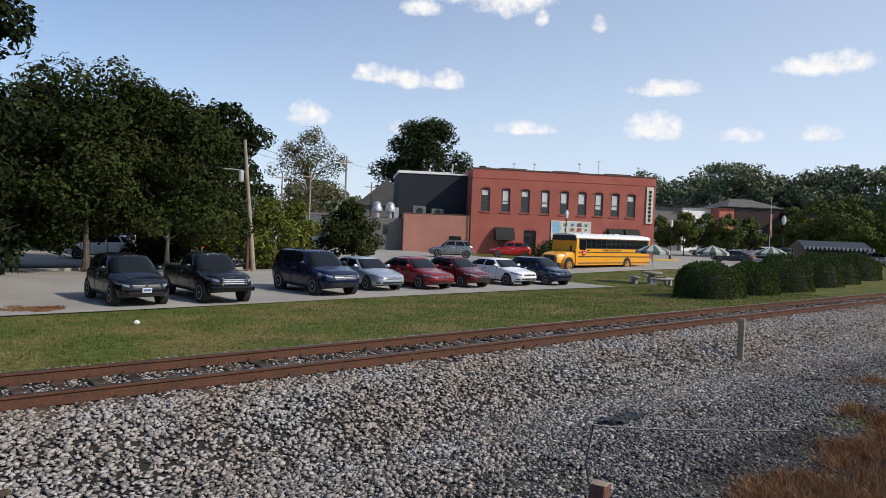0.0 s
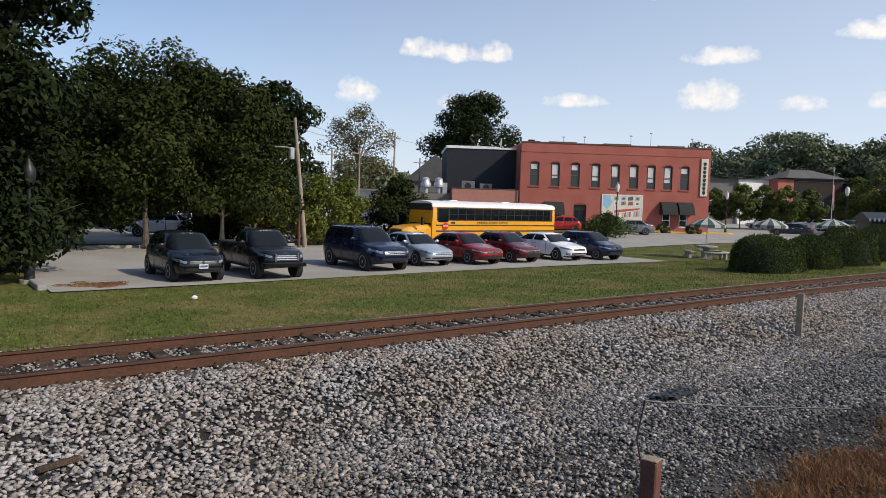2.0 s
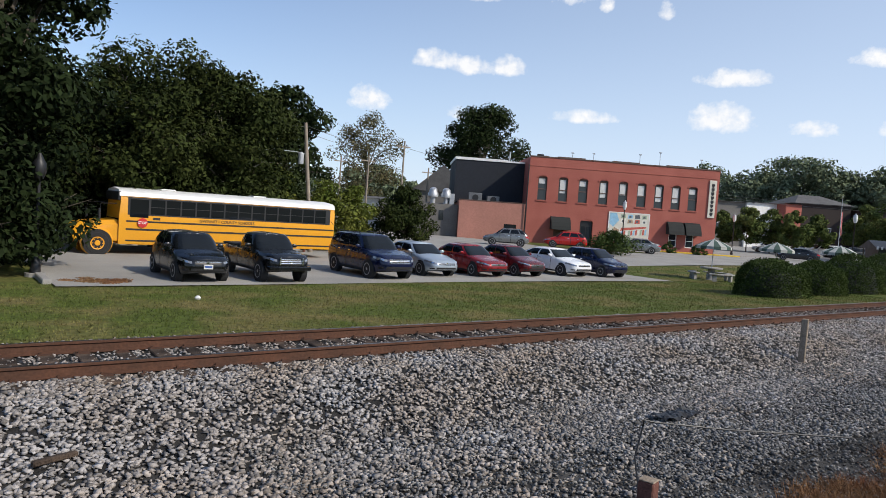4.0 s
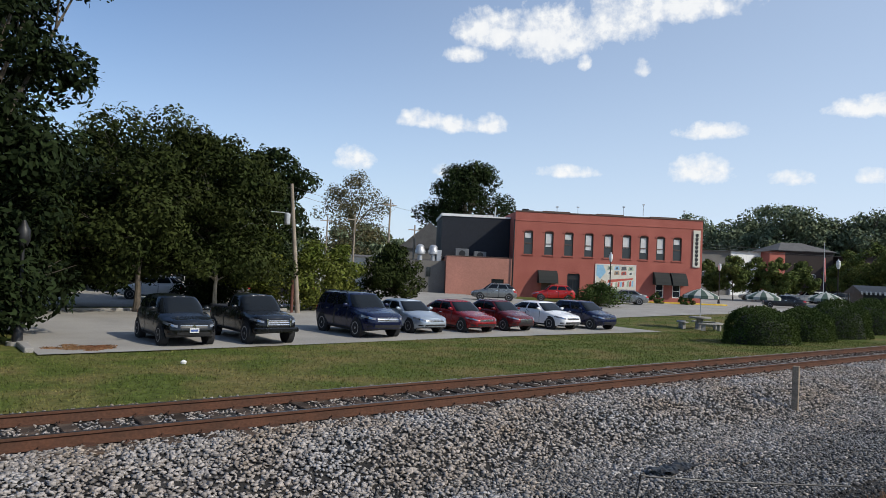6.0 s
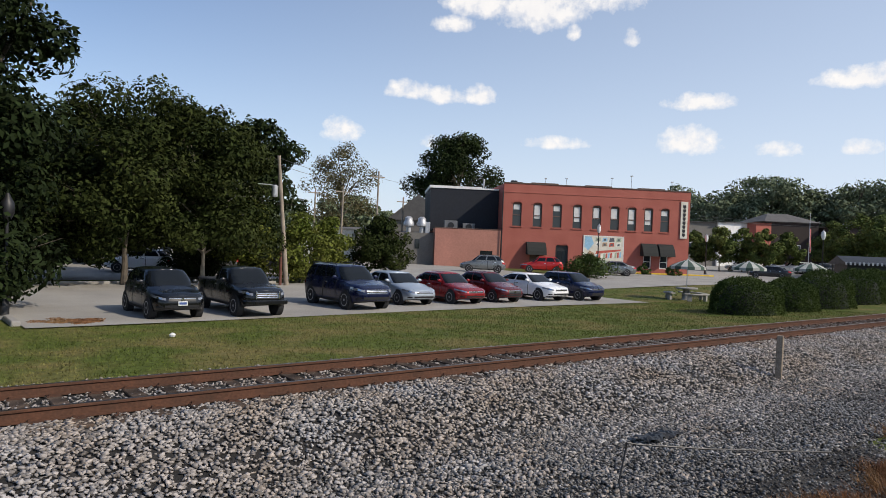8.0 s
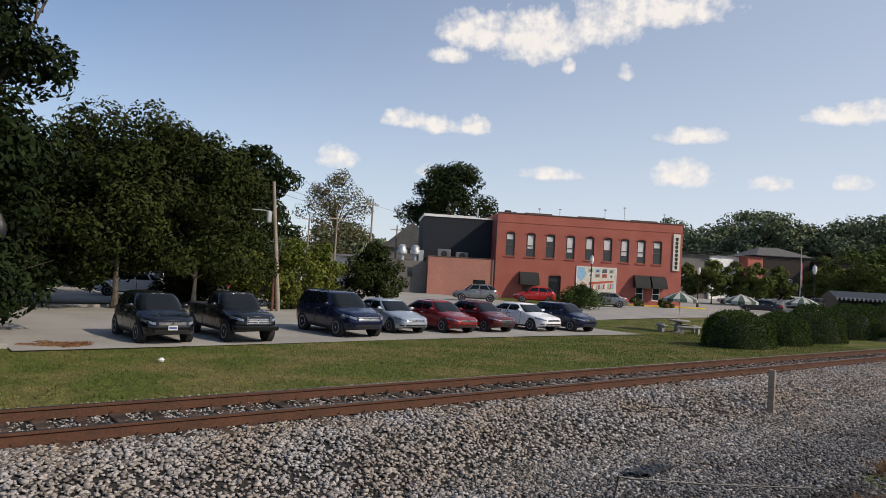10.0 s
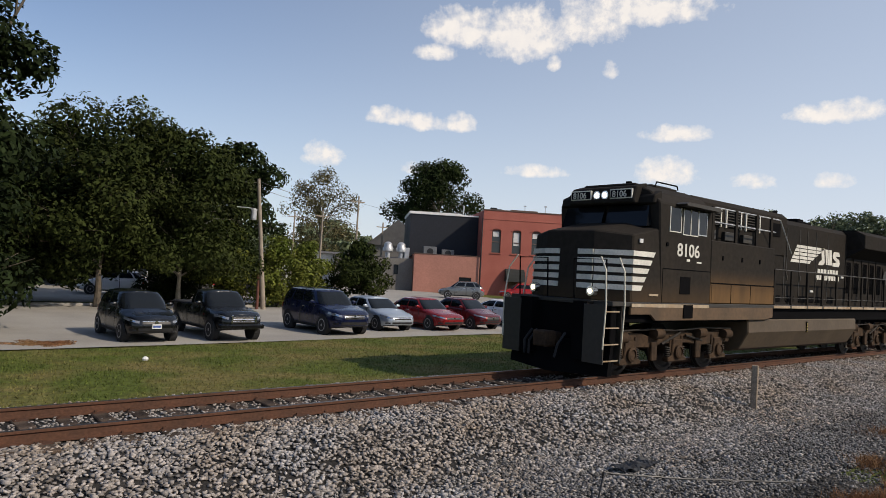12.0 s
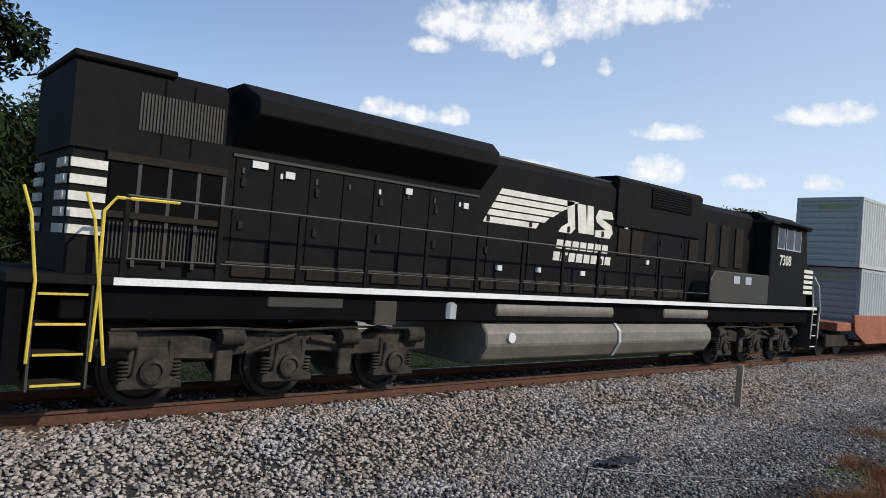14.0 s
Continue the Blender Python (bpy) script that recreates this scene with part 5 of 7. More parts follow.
for x in (-11.2, -9.6):
    v = part("roof_vent", Shape().lathe([(0.30, 3.7), (0.30, 4.4), (0.62, 4.5), (0.66, 4.85), (0.5, 5.1), (0.48, 5.4), (0.2, 5.6)], 16, (x, 2.2, 0)), M_galv, grey, "white mushroom roof vent", smooth=True)
part("duct", Shape().box(-9.2, -8.6, 1.8, 2.6, 3.7, 5.0), M_galv, grey, bevel=0.05)


def simple_house(x, y, turn, w, d, h, roof_h, wall, roof_m, label, gable=True, wins=3):
    t = thing("house", pose(x, y, ground_z(x, y), 0, 0, turn), label, "building")
    part("wall", Shape().box(0, w, 0, d, -0.5, h), wall, t)
    if gable:
        part("roof", Shape().prism([(-0.4, h), (w / 2, h + roof_h), (w + 0.4, h)], -0.4, d + 0.4, "y"), roof_m, t)
    else:
        part("roof", Shape().add([(-0.5, -0.5, h), (w + 0.5, -0.5, h), (w + 0.5, d + 0.5, h), (-0.5, d + 0.5, h), (w * 0.3, d * 0.5, h + roof_h), (w * 0.7, d * 0.5, h + roof_h)],
                                 [(0, 1, 5, 4), (1, 2, 5), (2, 3, 4, 5), (3, 0, 4), (3, 2, 1, 0)]), roof_m, t)
    for k in range(wins):
        a = w * (k + 0.5) / wins
        wd = part("window", Shape().box(a - 0.5, a + 0.5, -0.06, 0.02, h * 0.35, h * 0.35 + 1.4), M_white, t)
        part("pane", Shape().box(a - 0.42, a + 0.42, -0.08, -0.06, h * 0.35 + 0.08, h * 0.35 + 1.32), M_glass, wd)
    return t


simple_house(*bearing(57.6, 138), -32, 8.6, 10, 8.3, 0.3, M_greywall, M_roof, "grey shop building along the far street", False, 2)
simple_house(*bearing(60.4, 141), -24, 7.4, 10, 8.4, 0.25, M_white, M_roof, "white-fronted shop building along the far street", False, 3)
simple_house(*bearing(63.05, 143), -24, 3.4, 9, 8.5, 0.25, M_brick, M_roof, "narrow red brick shop along the far street", False, 1)
simple_house(*bearing(63.7, 150), -38, 10.5, 12, 9.0, 1.9, mat("dark_brick", (0.032, 0.023, 0.020), 0.9), M_roof, "dark brick house with a hipped grey roof", False, 4)
simple_house(*bearing(68.2, 152), -40, 13, 12, 8.2, 0.4, mat("brown_brick", (0.05, 0.034, 0.030), 0.9), M_roof, "low brown brick shop block beyond the street trees", False, 4)
simple_house(63, 82, -40, 9, 9, 6.0, 4.2, M_greywall, M_roof, "gabled grey house with a pointed front", True, 1)
simple_house(36, 66, -40, 14, 8, 3.8, 0.3, M_white, M_roof, "low flat-roofed shop behind the crape myrtles", False, 3)
simple_house(13.0, 44, -10, 7, 6, 2.8, 0.8, M_black, M_roof, "dark shed under the trees", True, 1)
simple_house(142, 22, -60, 20, 14, 4.5, 4.0, mat("pale_siding", (0.45, 0.45, 0.43), 0.8), mat("pale_metal_roof", (0.42, 0.44, 0.46), 0.5, 0.3), "pale building with a large sloping metal roof", False, 2)
tank = thing("roof_unit", WALL @ pose(-24, 6, 3.9), "white louvred air unit on a flat roof", "air conditioner")
part("case", Shape().box(0, 1.6, 0, 1.2, 0, 1.3), M_white, tank, bevel=0.05)
part("louvres", functools.reduce(lambda s, k: s.box(0.2, 1.4, -0.03, 0.0, 0.2 + k * 0.14, 0.27 + k * 0.14), range(7), Shape()), M_black, tank)
support = simple_house(43.0, 60.8, -42, 12, 8, 3.6, 0.25, M_greywall, M_roof, "low grey shop with white roof edge", False, 2)

# kerbs and pavement
side = part("pavement", Shape().box(8, 24, -2.4, -0.01, -0.2, 0.10), M_concrete, None, bevel=0.02, m=WALL)
tagged(side, "pale concrete pavement along the brick building", "pavement", kind="structure")
kb = part("kerb", Shape().box(11.5, 24, -2.6, -2.4, -0.2, 0.24), M_yellow_kerb, None, bevel=0.03, m=WALL)
tagged(kb, "yellow painted kerb", "kerb", kind="structure")
k2 = part("kerb_street", Shape().box(-40, 19, 29.9, 30.15, -0.75, -0.48), M_concrete, None, bevel=0.03)
tagged(k2, "worn concrete kerb along the street", "kerb", kind="structure")
k3 = part("kerb_lot", Shape().box(2.95, 3.2, 13.4, 16.5, -0.75, -0.5), M_concrete, None, bevel=0.03)
tagged(k3, "low kerb at the end of the parking lot", "kerb", kind="structure")
lf = thing("fallen_leaves", pose(0, 0, 0), "patch of brown fallen leaves on the asphalt", "leaves", kind="stuff")
g = np.random.default_rng(61)
leaf_cloud("leaf_litter", [(4.6 + g.normal(0, 0.5), 13.9 + g.normal(0, 0.25), -0.6) for _ in range(20)], [0.3] * 20, 2500, 0.035, M_dry, lf, 62, flat=0.03)


# ================= street furniture =================
def lamp_post(x, y, h, label):
    t = thing("lamp_post", pose(x, y, ground_z(x, y)), label, "street lamp", "black lamp posts")
    part("base", Shape().lathe([(0.17, 0), (0.17, 0.18), (0.13, 0.3), (0.12, 0.75), (0.08, 0.85)], 14), M_black, t, smooth=True)
    part("column", Shape().lathe([(0.065, 0.8), (0.05, h - 1.0), (0.09, h - 0.95), (0.09, h - 0.9)], 12), M_black, t, smooth=True)
    gl = part("globe", Shape().lathe([(0.10, h - 0.9), (0.19, h - 0.65), (0.21, h - 0.4), (0.17, h - 0.22)], 16), M_lamp, t, "frosted glass lantern", smooth=True)
    part("cap", Shape().lathe([(0.22, h - 0.22), (0.16, h - 0.1), (0.05, h - 0.03), (0.02, h + 0.1)], 14), M_galv, t, smooth=True)


lamp_post(58.4, 36.6, 5.2, "black cast lamp post with a frosted lantern, beside the street")
lamp_post(80, 37.0, 5.0, "black cast lamp post with a frosted lantern, up the street")
lamp_post(74, 20.7, 5.4, "black cast lamp post with a frosted lantern, beside the kiosk")
lamp_post(100, 17.0, 5.6, "black cast lamp post with a frosted lantern, far up the street")
dk = thing("lamp_post", pose(3.0, 15.4, ground_z(3, 15.4)), "black cast lamp post in front of the magnolia", "street lamp", "black lamp posts")
part("base", Shape().lathe([(0.30, 0), (0.30, 0.12)], 14), M_concrete, dk)
part("column", Shape().lathe([(0.16, 0.1), (0.14, 0.7), (0.07, 0.85), (0.055, 3.0), (0.10, 3.05)], 12), M_black, dk, smooth=True)
part("lantern", Shape().lathe([(0.10, 3.05), (0.2, 3.3), (0.2, 3.6), (0.12, 3.75), (0.03, 3.95)], 12), M_black, dk, "unlit dark lantern", smooth=True)

pole = thing("utility_pole", pose(18.9, 28.3, -0.7), "leaning weathered wooden utility pole beside the street", "utility pole")
part("pole", Shape().rod((0, 0, 0), (-0.80, 0, 7.75), 0.15, 12, 0.10), M_polewood, pole, smooth=True)
part("guard", Shape().rod((-0.36, 0.1, 0), (-0.36, 0.1, 2.2), 0.09, 10), M_postred, pole, "rust-brown cable guard")
part("streetlight_arm", Shape().path([(-0.62, 0, 5.9), (-1.2, 0.2, 6.0), (-1.9, 0.3, 6.0)], 0.03), M_galv, pole)
part("transformer", Shape().lathe([(0.16, 5.3), (0.18, 5.4), (0.18, 5.9), (0.1, 6.0)], 12, (-0.92, 0.1, 0)), M_galv, pole)
for k, (px, py, ph) in enumerate(((40, 58, 8.5), (44, 57, 10.5), (43, 70, 9), (54, 66, 8.5))):
    t = thing("utility_pole", pose(px, py, ground_z(px, py)), "thin distant wooden utility pole", "utility pole")
    part("pole", Shape().rod((0, 0, 0), (0.1, 0, ph), 0.13, 8, 0.09), M_polewood, t)
    part("crossarm", Shape().box(-0.9, 0.9, -0.05, 0.05, ph - 0.7, ph - 0.58), M_polewood, t)
w_ = thing("overhead_wires", pose(0, 0, 0), "thin sagging black overhead wires", "wires")
for a, b in (((18.15, 28.3, 6.9), (43.9, 57, 9.4)), ((18.2, 28.3, 6.5), (43.9, 57, 8.9)), ((18.15, 28.3, 6.8), (-30, 31, 7.0)), ((43.9, 57, 9.5), (84, 66, 8)), ((71, 33, 6.5), (128, 30, 8.5)), ((71, 33, 6.2), (128, 30, 8.0))):
    A, B = Vector(a), Vector(b)
    part("wire", Shape().path([A.lerp(B, k / 8) - Vector((0, 0, 4 * 0.5 * (k / 8) * (1 - k / 8))) for k in range(9)], 0.014, 4), M_black, w_)


def picnic_table(x, y, turn):
    t = thing("picnic_table", pose(x, y, ground_z(x, y), 0, 0, turn), "round concrete picnic table with curved benches and an open striped umbrella", "picnic table", "picnic tables")
    part("pedestal", Shape().lathe([(0.32, 0), (0.22, 0.12), (0.2, 0.62), (0.35, 0.68)], 14), M_concrete, t, smooth=True)
    part("tabletop", Shape().lathe([(0.60, 0.68), (0.66, 0.70), (0.66, 0.76), (0.62, 0.78)], 24), M_concrete, t)
    for k in range(3):
        a0 = k * 2.094
        s = Shape()
        q = [(1.0 * math.cos(a0 + d), 1.0 * math.sin(a0 + d)) for d in (-0.75, -0.37, 0, 0.37, 0.75)]
        q2 = [(1.38 * math.cos(a0 + d), 1.38 * math.sin(a0 + d)) for d in (0.75, 0.37, 0, -0.37, -0.75)]
        b = part("bench", s.prism(q + q2, 0.38, 0.46, "z"), M_concrete, t, bevel=0.015)
        for d in (-0.5, 0.5):
            part("bench_leg", Shape().box(1.1, 1.28, -0.12, 0.12, 0, 0.38), M_concrete, b, m=pose(0, 0, 0, 0, 0, math.degrees(a0 + d)))
    part("umbrella_pole", Shape().rod((0, 0, 0.7), (0, 0, 2.45), 0.025, 8), M_galv, t)
    cn = part("canopy", Shape().lathe([(0.02, 2.55), (0.05, 2.5)], 12), M_galv, t)
    green, cream = M_umb
    for k in range(16):
        a0, a1 = 2 * math.pi * k / 16, 2 * math.pi * (k + 1) / 16
        s = Shape()
        rows = [(0.04, 2.50), (0.55, 2.34), (1.05, 2.08), (1.06, 1.92)]
        v = [(r * math.cos(a), r * math.sin(a), z) for r, z in rows for a in (a0, a1)]
        v += [(x_, y_, z_ - 0.012) for x_, y_, z_ in v]
        f = []
        for i in range(3):
            f += [(2 * i, 2 * i + 1, 2 * i + 3, 2 * i + 2), (8 + 2 * i, 8 + 2 * i + 2, 8 + 2 * i + 3, 8 + 2 * i + 1)]
        part("panel", s.add(v, f), green if k % 2 else cream, cn)


M_umb = (mat("green_canvas", (0.05, 0.085, 0.065), 0.8), mat("cream_canvas", (0.42, 0.42, 0.38), 0.8))
picnic_table(38.9, 14.1, 10)
picnic_table(43.6, 12.6, 40)
picnic_table(47.4, 10.4, 75)

kiosk = thing("kiosk", pose(60.5, 13.2, ground_z(60.5, 13.2), 0, 0, -52), "low dark timber kiosk with a pale corrugated roof edge", "kiosk")
part("wall", Shape().box(0, 4.6, 0, 3.2, 0, 2.2), M_black, kiosk)
part("hatch", Shape().box(1.2, 3.2, -0.05, 0, 1.0, 1.8), M_dark, kiosk)
part("roof", Shape().prism([(-0.5, 2.2), (-0.5, 2.32), (1.6, 2.9), (3.7, 2.32), (3.7, 2.2)], -0.3, 4.9, "x"), M_black, kiosk)
for k in range(17):
    part("roof_rib", Shape().box(-0.3 + k * 0.32, -0.18 + k * 0.32, -0.56, -0.5, 2.18, 2.42), M_galv, kiosk)
flag = thing("flagpole", pose(78, 23.8, ground_z(78, 23.8)), "slim pole with a furled striped flag", "flagpole")
part("pole", Shape().rod((0, 0, 0), (0, 0, 7.4), 0.05, 8, 0.03), M_galv, flag)
fl = Shape()
for k in range(5):
    fl.box(0.04 + 0.03 * k, 0.30 + 0.04 * k, -0.08 + 0.03 * k, -0.04 + 0.03 * k, 3.2 + k * 0.5, 3.75 + k * 0.5)
part("flag", fl, mat("flag_cloth", (0.35, 0.10, 0.10), 0.8, var=0.5, scale=2, fine=6), flag)

# posts and twigs near the track
post = thing("marker_post", pose(15.9, -2.5, near_z(15.9, -2.5) - 0.1, 0, 3, 20), "weathered grey wooden marker post in the ballast", "post")
part("post", Shape().box(-0.07, 0.07, -0.07, 0.07, 0, 1.08), M_wood, post, bevel=0.015)
stub = thing("wooden_stake", pose(5.3, -6.2, -0.75, 0, 2, 15), "short reddish-brown square wooden stake", "post")
part("stake", Shape().box(-0.075, 0.075, -0.075, 0.075, 0, 0.74), M_postred, stub, bevel=0.012)
part("stake_top", Shape().box(-0.075, 0.075, -0.075, 0.075, 0.74, 0.755), M_wood, stub, bevel=0.006)
wire = thing("bent_wire", pose(0, 0, 0), "thin black bent wire standing in the gravel", "wire")
part("stem", Shape().path([(6.25, -5.45, -0.63), (6.45, -5.2, -0.3), (6.62, -5.15, 0.02), (6.56, -5.2, 0.11)], 0.011, 5), M_black, wire)
part("hook", Shape().path([(6.56, -5.2, 0.11), (6.7, -5.25, 0.08), (7.6, -5.6, -0.02), (9.5, -6.2, -0.2)], 0.009, 5), M_black, wire)
rag = thing("black_rag", pose(9.3, -3.8, near_z(9.3, -3.8) + 0.05), "crumpled black rag lying on the gravel", "rag")
rn = random.Random(9)
rag_v = [(x * 0.055 - 0.44, y * 0.05 - 0.15 + 0.05 * math.sin(x), 0.05 + 0.05 * noise.noise((x * 0.6, y * 0.9, 4)) - 0.02 * (abs(y - 3) > 2)) for y in range(7) for x in range(17)]
s = Shape().add(rag_v, [(y * 17 + x, y * 17 + x + 1, (y + 1) * 17 + x + 1, (y + 1) * 17 + x) for y in range(6) for x in range(16)])
part("cloth", s, M_black, rag)
cab_ = thing("metal_cabinet", pose(6.25, -8.95, ground_z(6.3, -8.7) - 0.05), "dark blue-grey metal cabinet with a pale lid", "cabinet")
cab_h = 0.40 - ground_z(6.3, -8.7)
part("case", Shape().box(0, 0.55, 0, 0.55, 0, cab_h), mat("cabinet_paint", (0.03, 0.04, 0.055), 0.5), cab_, bevel=0.015)
part("lid", Shape().box(-0.02, 0.57, -0.02, 0.57, cab_h, cab_h + 0.04), M_galv, cab_, "pale metal lid", bevel=0.01)
log = thing("driftwood", pose(1.13, -2.36, near_z(1.13, -2.36) + 0.03, 0, 0, 20), "short piece of dark weathered timber on the ballast", "timber")
part("timber", Shape().box(-0.22, 0.22, -0.035, 0.035, 0, 0.06), M_tie, log, bevel=0.015)
litter = thing("paper_scrap", pose(6.2, 9.3, ground_z(6.2, 9.3) + 0.03), "small pale scrap lying on the lawn", "litter")
part("scrap", Shape().lathe([(0.07, 0), (0.09, 0.05), (0.03, 0.10)], 8), M_white, litter)


# ================= train =================
M_loco = mat("loco_black", (0.02064, 0.01849, 0.01634), 0.75, var=0.18, scale=0.7, fine=8, bump=0.04, col2=(0.02838, 0.02408, 0.01978), spec=0.04)
M_cablow = mat("brown_dusted_panel", (0.050, 0.036, 0.024), 0.8, var=0.2, scale=0.9, fine=9, bump=0.03, col2=(0.032, 0.026, 0.020), spec=0.1)


def dusted(name, low, high, tan=(0.150, 0.088, 0.042)):
    """Loco black with road dust that thickens towards the rail, in uneven streaks."""
    m = mat(name, (0.024, 0.0215, 0.019), 0.78, var=0.18, scale=0.7, fine=8, bump=0.04, col2=(0.033, 0.028, 0.023), spec=0.04)
    nt = m.node_tree
    N, L = nt.nodes.new, nt.links.new
    b = nt.nodes["Principled BSDF"]
    src = b.inputs["Base Color"].links[0].from_socket
    tc, sep, streak = N("ShaderNodeTexCoord"), N("ShaderNodeSeparateXYZ"), N("ShaderNodeTexNoise")
    stretch = N("ShaderNodeMapping")
    stretch.inputs["Scale"].default_value = (1.6, 1.6, 0.35)
    L(tc.outputs["Object"], sep.inputs[0]), L(tc.outputs["Object"], stretch.inputs[0]), L(stretch.outputs[0], streak.inputs["Vector"])
    streak.inputs["Scale"].default_value, streak.inputs["Detail"].default_value = 2.0, 5
    rise = N("ShaderNodeMapRange")
    rise.interpolation_type = "SMOOTHSTEP"
    rise.inputs[1].default_value, rise.inputs[2].default_value, rise.inputs[3].default_value, rise.inputs[4].default_value = low, high, 1.0, 0.0
    L(sep.outputs[2], rise.inputs[0])
    mix = N("ShaderNodeMath")
    mix.operation, mix.use_clamp = "MULTIPLY_ADD", True
    L(rise.outputs[0], mix.inputs[0])
    amount = N("ShaderNodeMapRange")
    amount.inputs[1].default_value, amount.inputs[2].default_value, amount.inputs[3].default_value, amount.inputs[4].default_value = 0.3, 0.7, 0.65, 1.1
    L(streak.outputs[0], amount.inputs[0]), L(amount.outputs[0], mix.inputs[1])
    mix.inputs[2].default_value = 0.0
    blend = N("ShaderNodeMix")
    blend.data_type = "RGBA"
    L(mix.outputs[0], blend.inputs["Factor"]), L(src, blend.inputs[6])
    blend.inputs[7].default_value = (*tan, 1)
    L(blend.outputs[2], b.inputs["Base Color"])
    return m


M_dustcab = dusted("dusted_cab_black", 1.45, 2.45, (0.075, 0.049, 0.028))
M_dustbox = dusted("dusted_box_black", 1.85, 2.75)
M_cabglass = glass("cab_glass", (0.008, 0.009, 0.011), 0.05, 0.3)
M_loco2 = mat("clean_loco_black", (0.0085, 0.0083, 0.0086), 0.62, var=0.2, scale=0.7, fine=8, bump=0.04, col2=(0.0125, 0.012, 0.0118), spec=0.05)
M_locodust = mat("dusty_loco_black", (0.018, 0.017, 0.015), 0.6, var=0.2, scale=0.8, fine=10, bump=0.03, col2=(0.034, 0.028, 0.02))
M_dust = mat("tan_dusted_steel", (0.125, 0.072, 0.034), 0.8, var=0.2, scale=0.9, fine=10, bump=0.05, col2=(0.070, 0.046, 0.026))
M_tankdust = mat("dusted_fuel_tank", (0.088, 0.060, 0.034), 0.7, var=0.15, scale=0.8, fine=9, bump=0.04, col2=(0.062, 0.044, 0.026))
M_truck = mat("grimy_truck_steel", (0.0663, 0.039, 0.02106), 0.85, var=0.3, scale=2.5, fine=14, bump=0.1, col2=(0.0312, 0.02106, 0.01404), spec=0.2)
M_truck2 = mat("dark_truck_steel", (0.018, 0.017, 0.016), 0.8, var=0.35, scale=2.5, fine=14, bump=0.1, col2=(0.055, 0.047, 0.039), spec=0.12)
M_stripe = mat("cream_white_stripe", (0.62, 0.60, 0.53), 0.6, var=0.12, scale=3, fine=20)
M_sillwhite = mat("white_sill_stripe", (0.70, 0.70, 0.68), 0.6, var=0.1, scale=2)
M_silltan = mat("dirty_sill_stripe", (0.42, 0.34, 0.24), 0.7, var=0.3, scale=2, fine=8, col2=(0.27, 0.18, 0.10))
M_grab = mat("yellow_grab_iron", (0.60, 0.45, 0.06), 0.55, var=0.15)
M_grabw = mat("pale_grab_iron", (0.60, 0.56, 0.44), 0.55, var=0.15)
M_louvre = mat("louvre_black", (0.005, 0.005, 0.0055), 0.85, var=0.2, spec=0.03)
M_wheelsteel = mat("wheel_steel", (0.04, 0.036, 0.033), 0.5, 0.7, var=0.2)
M_glow = mat("lit_headlight", (1.0, 0.86, 0.6), 0.3, var=0.02, bump=0, emit=5.0)
M_patch = mat("white_label", (0.62, 0.62, 0.60), 0.6, var=0.1)
M_tanktank = mat("bare_grey_tank", (0.150, 0.138, 0.118), 0.6, 0.1, var=0.2, scale=1.2, fine=8)

wheelsets = []


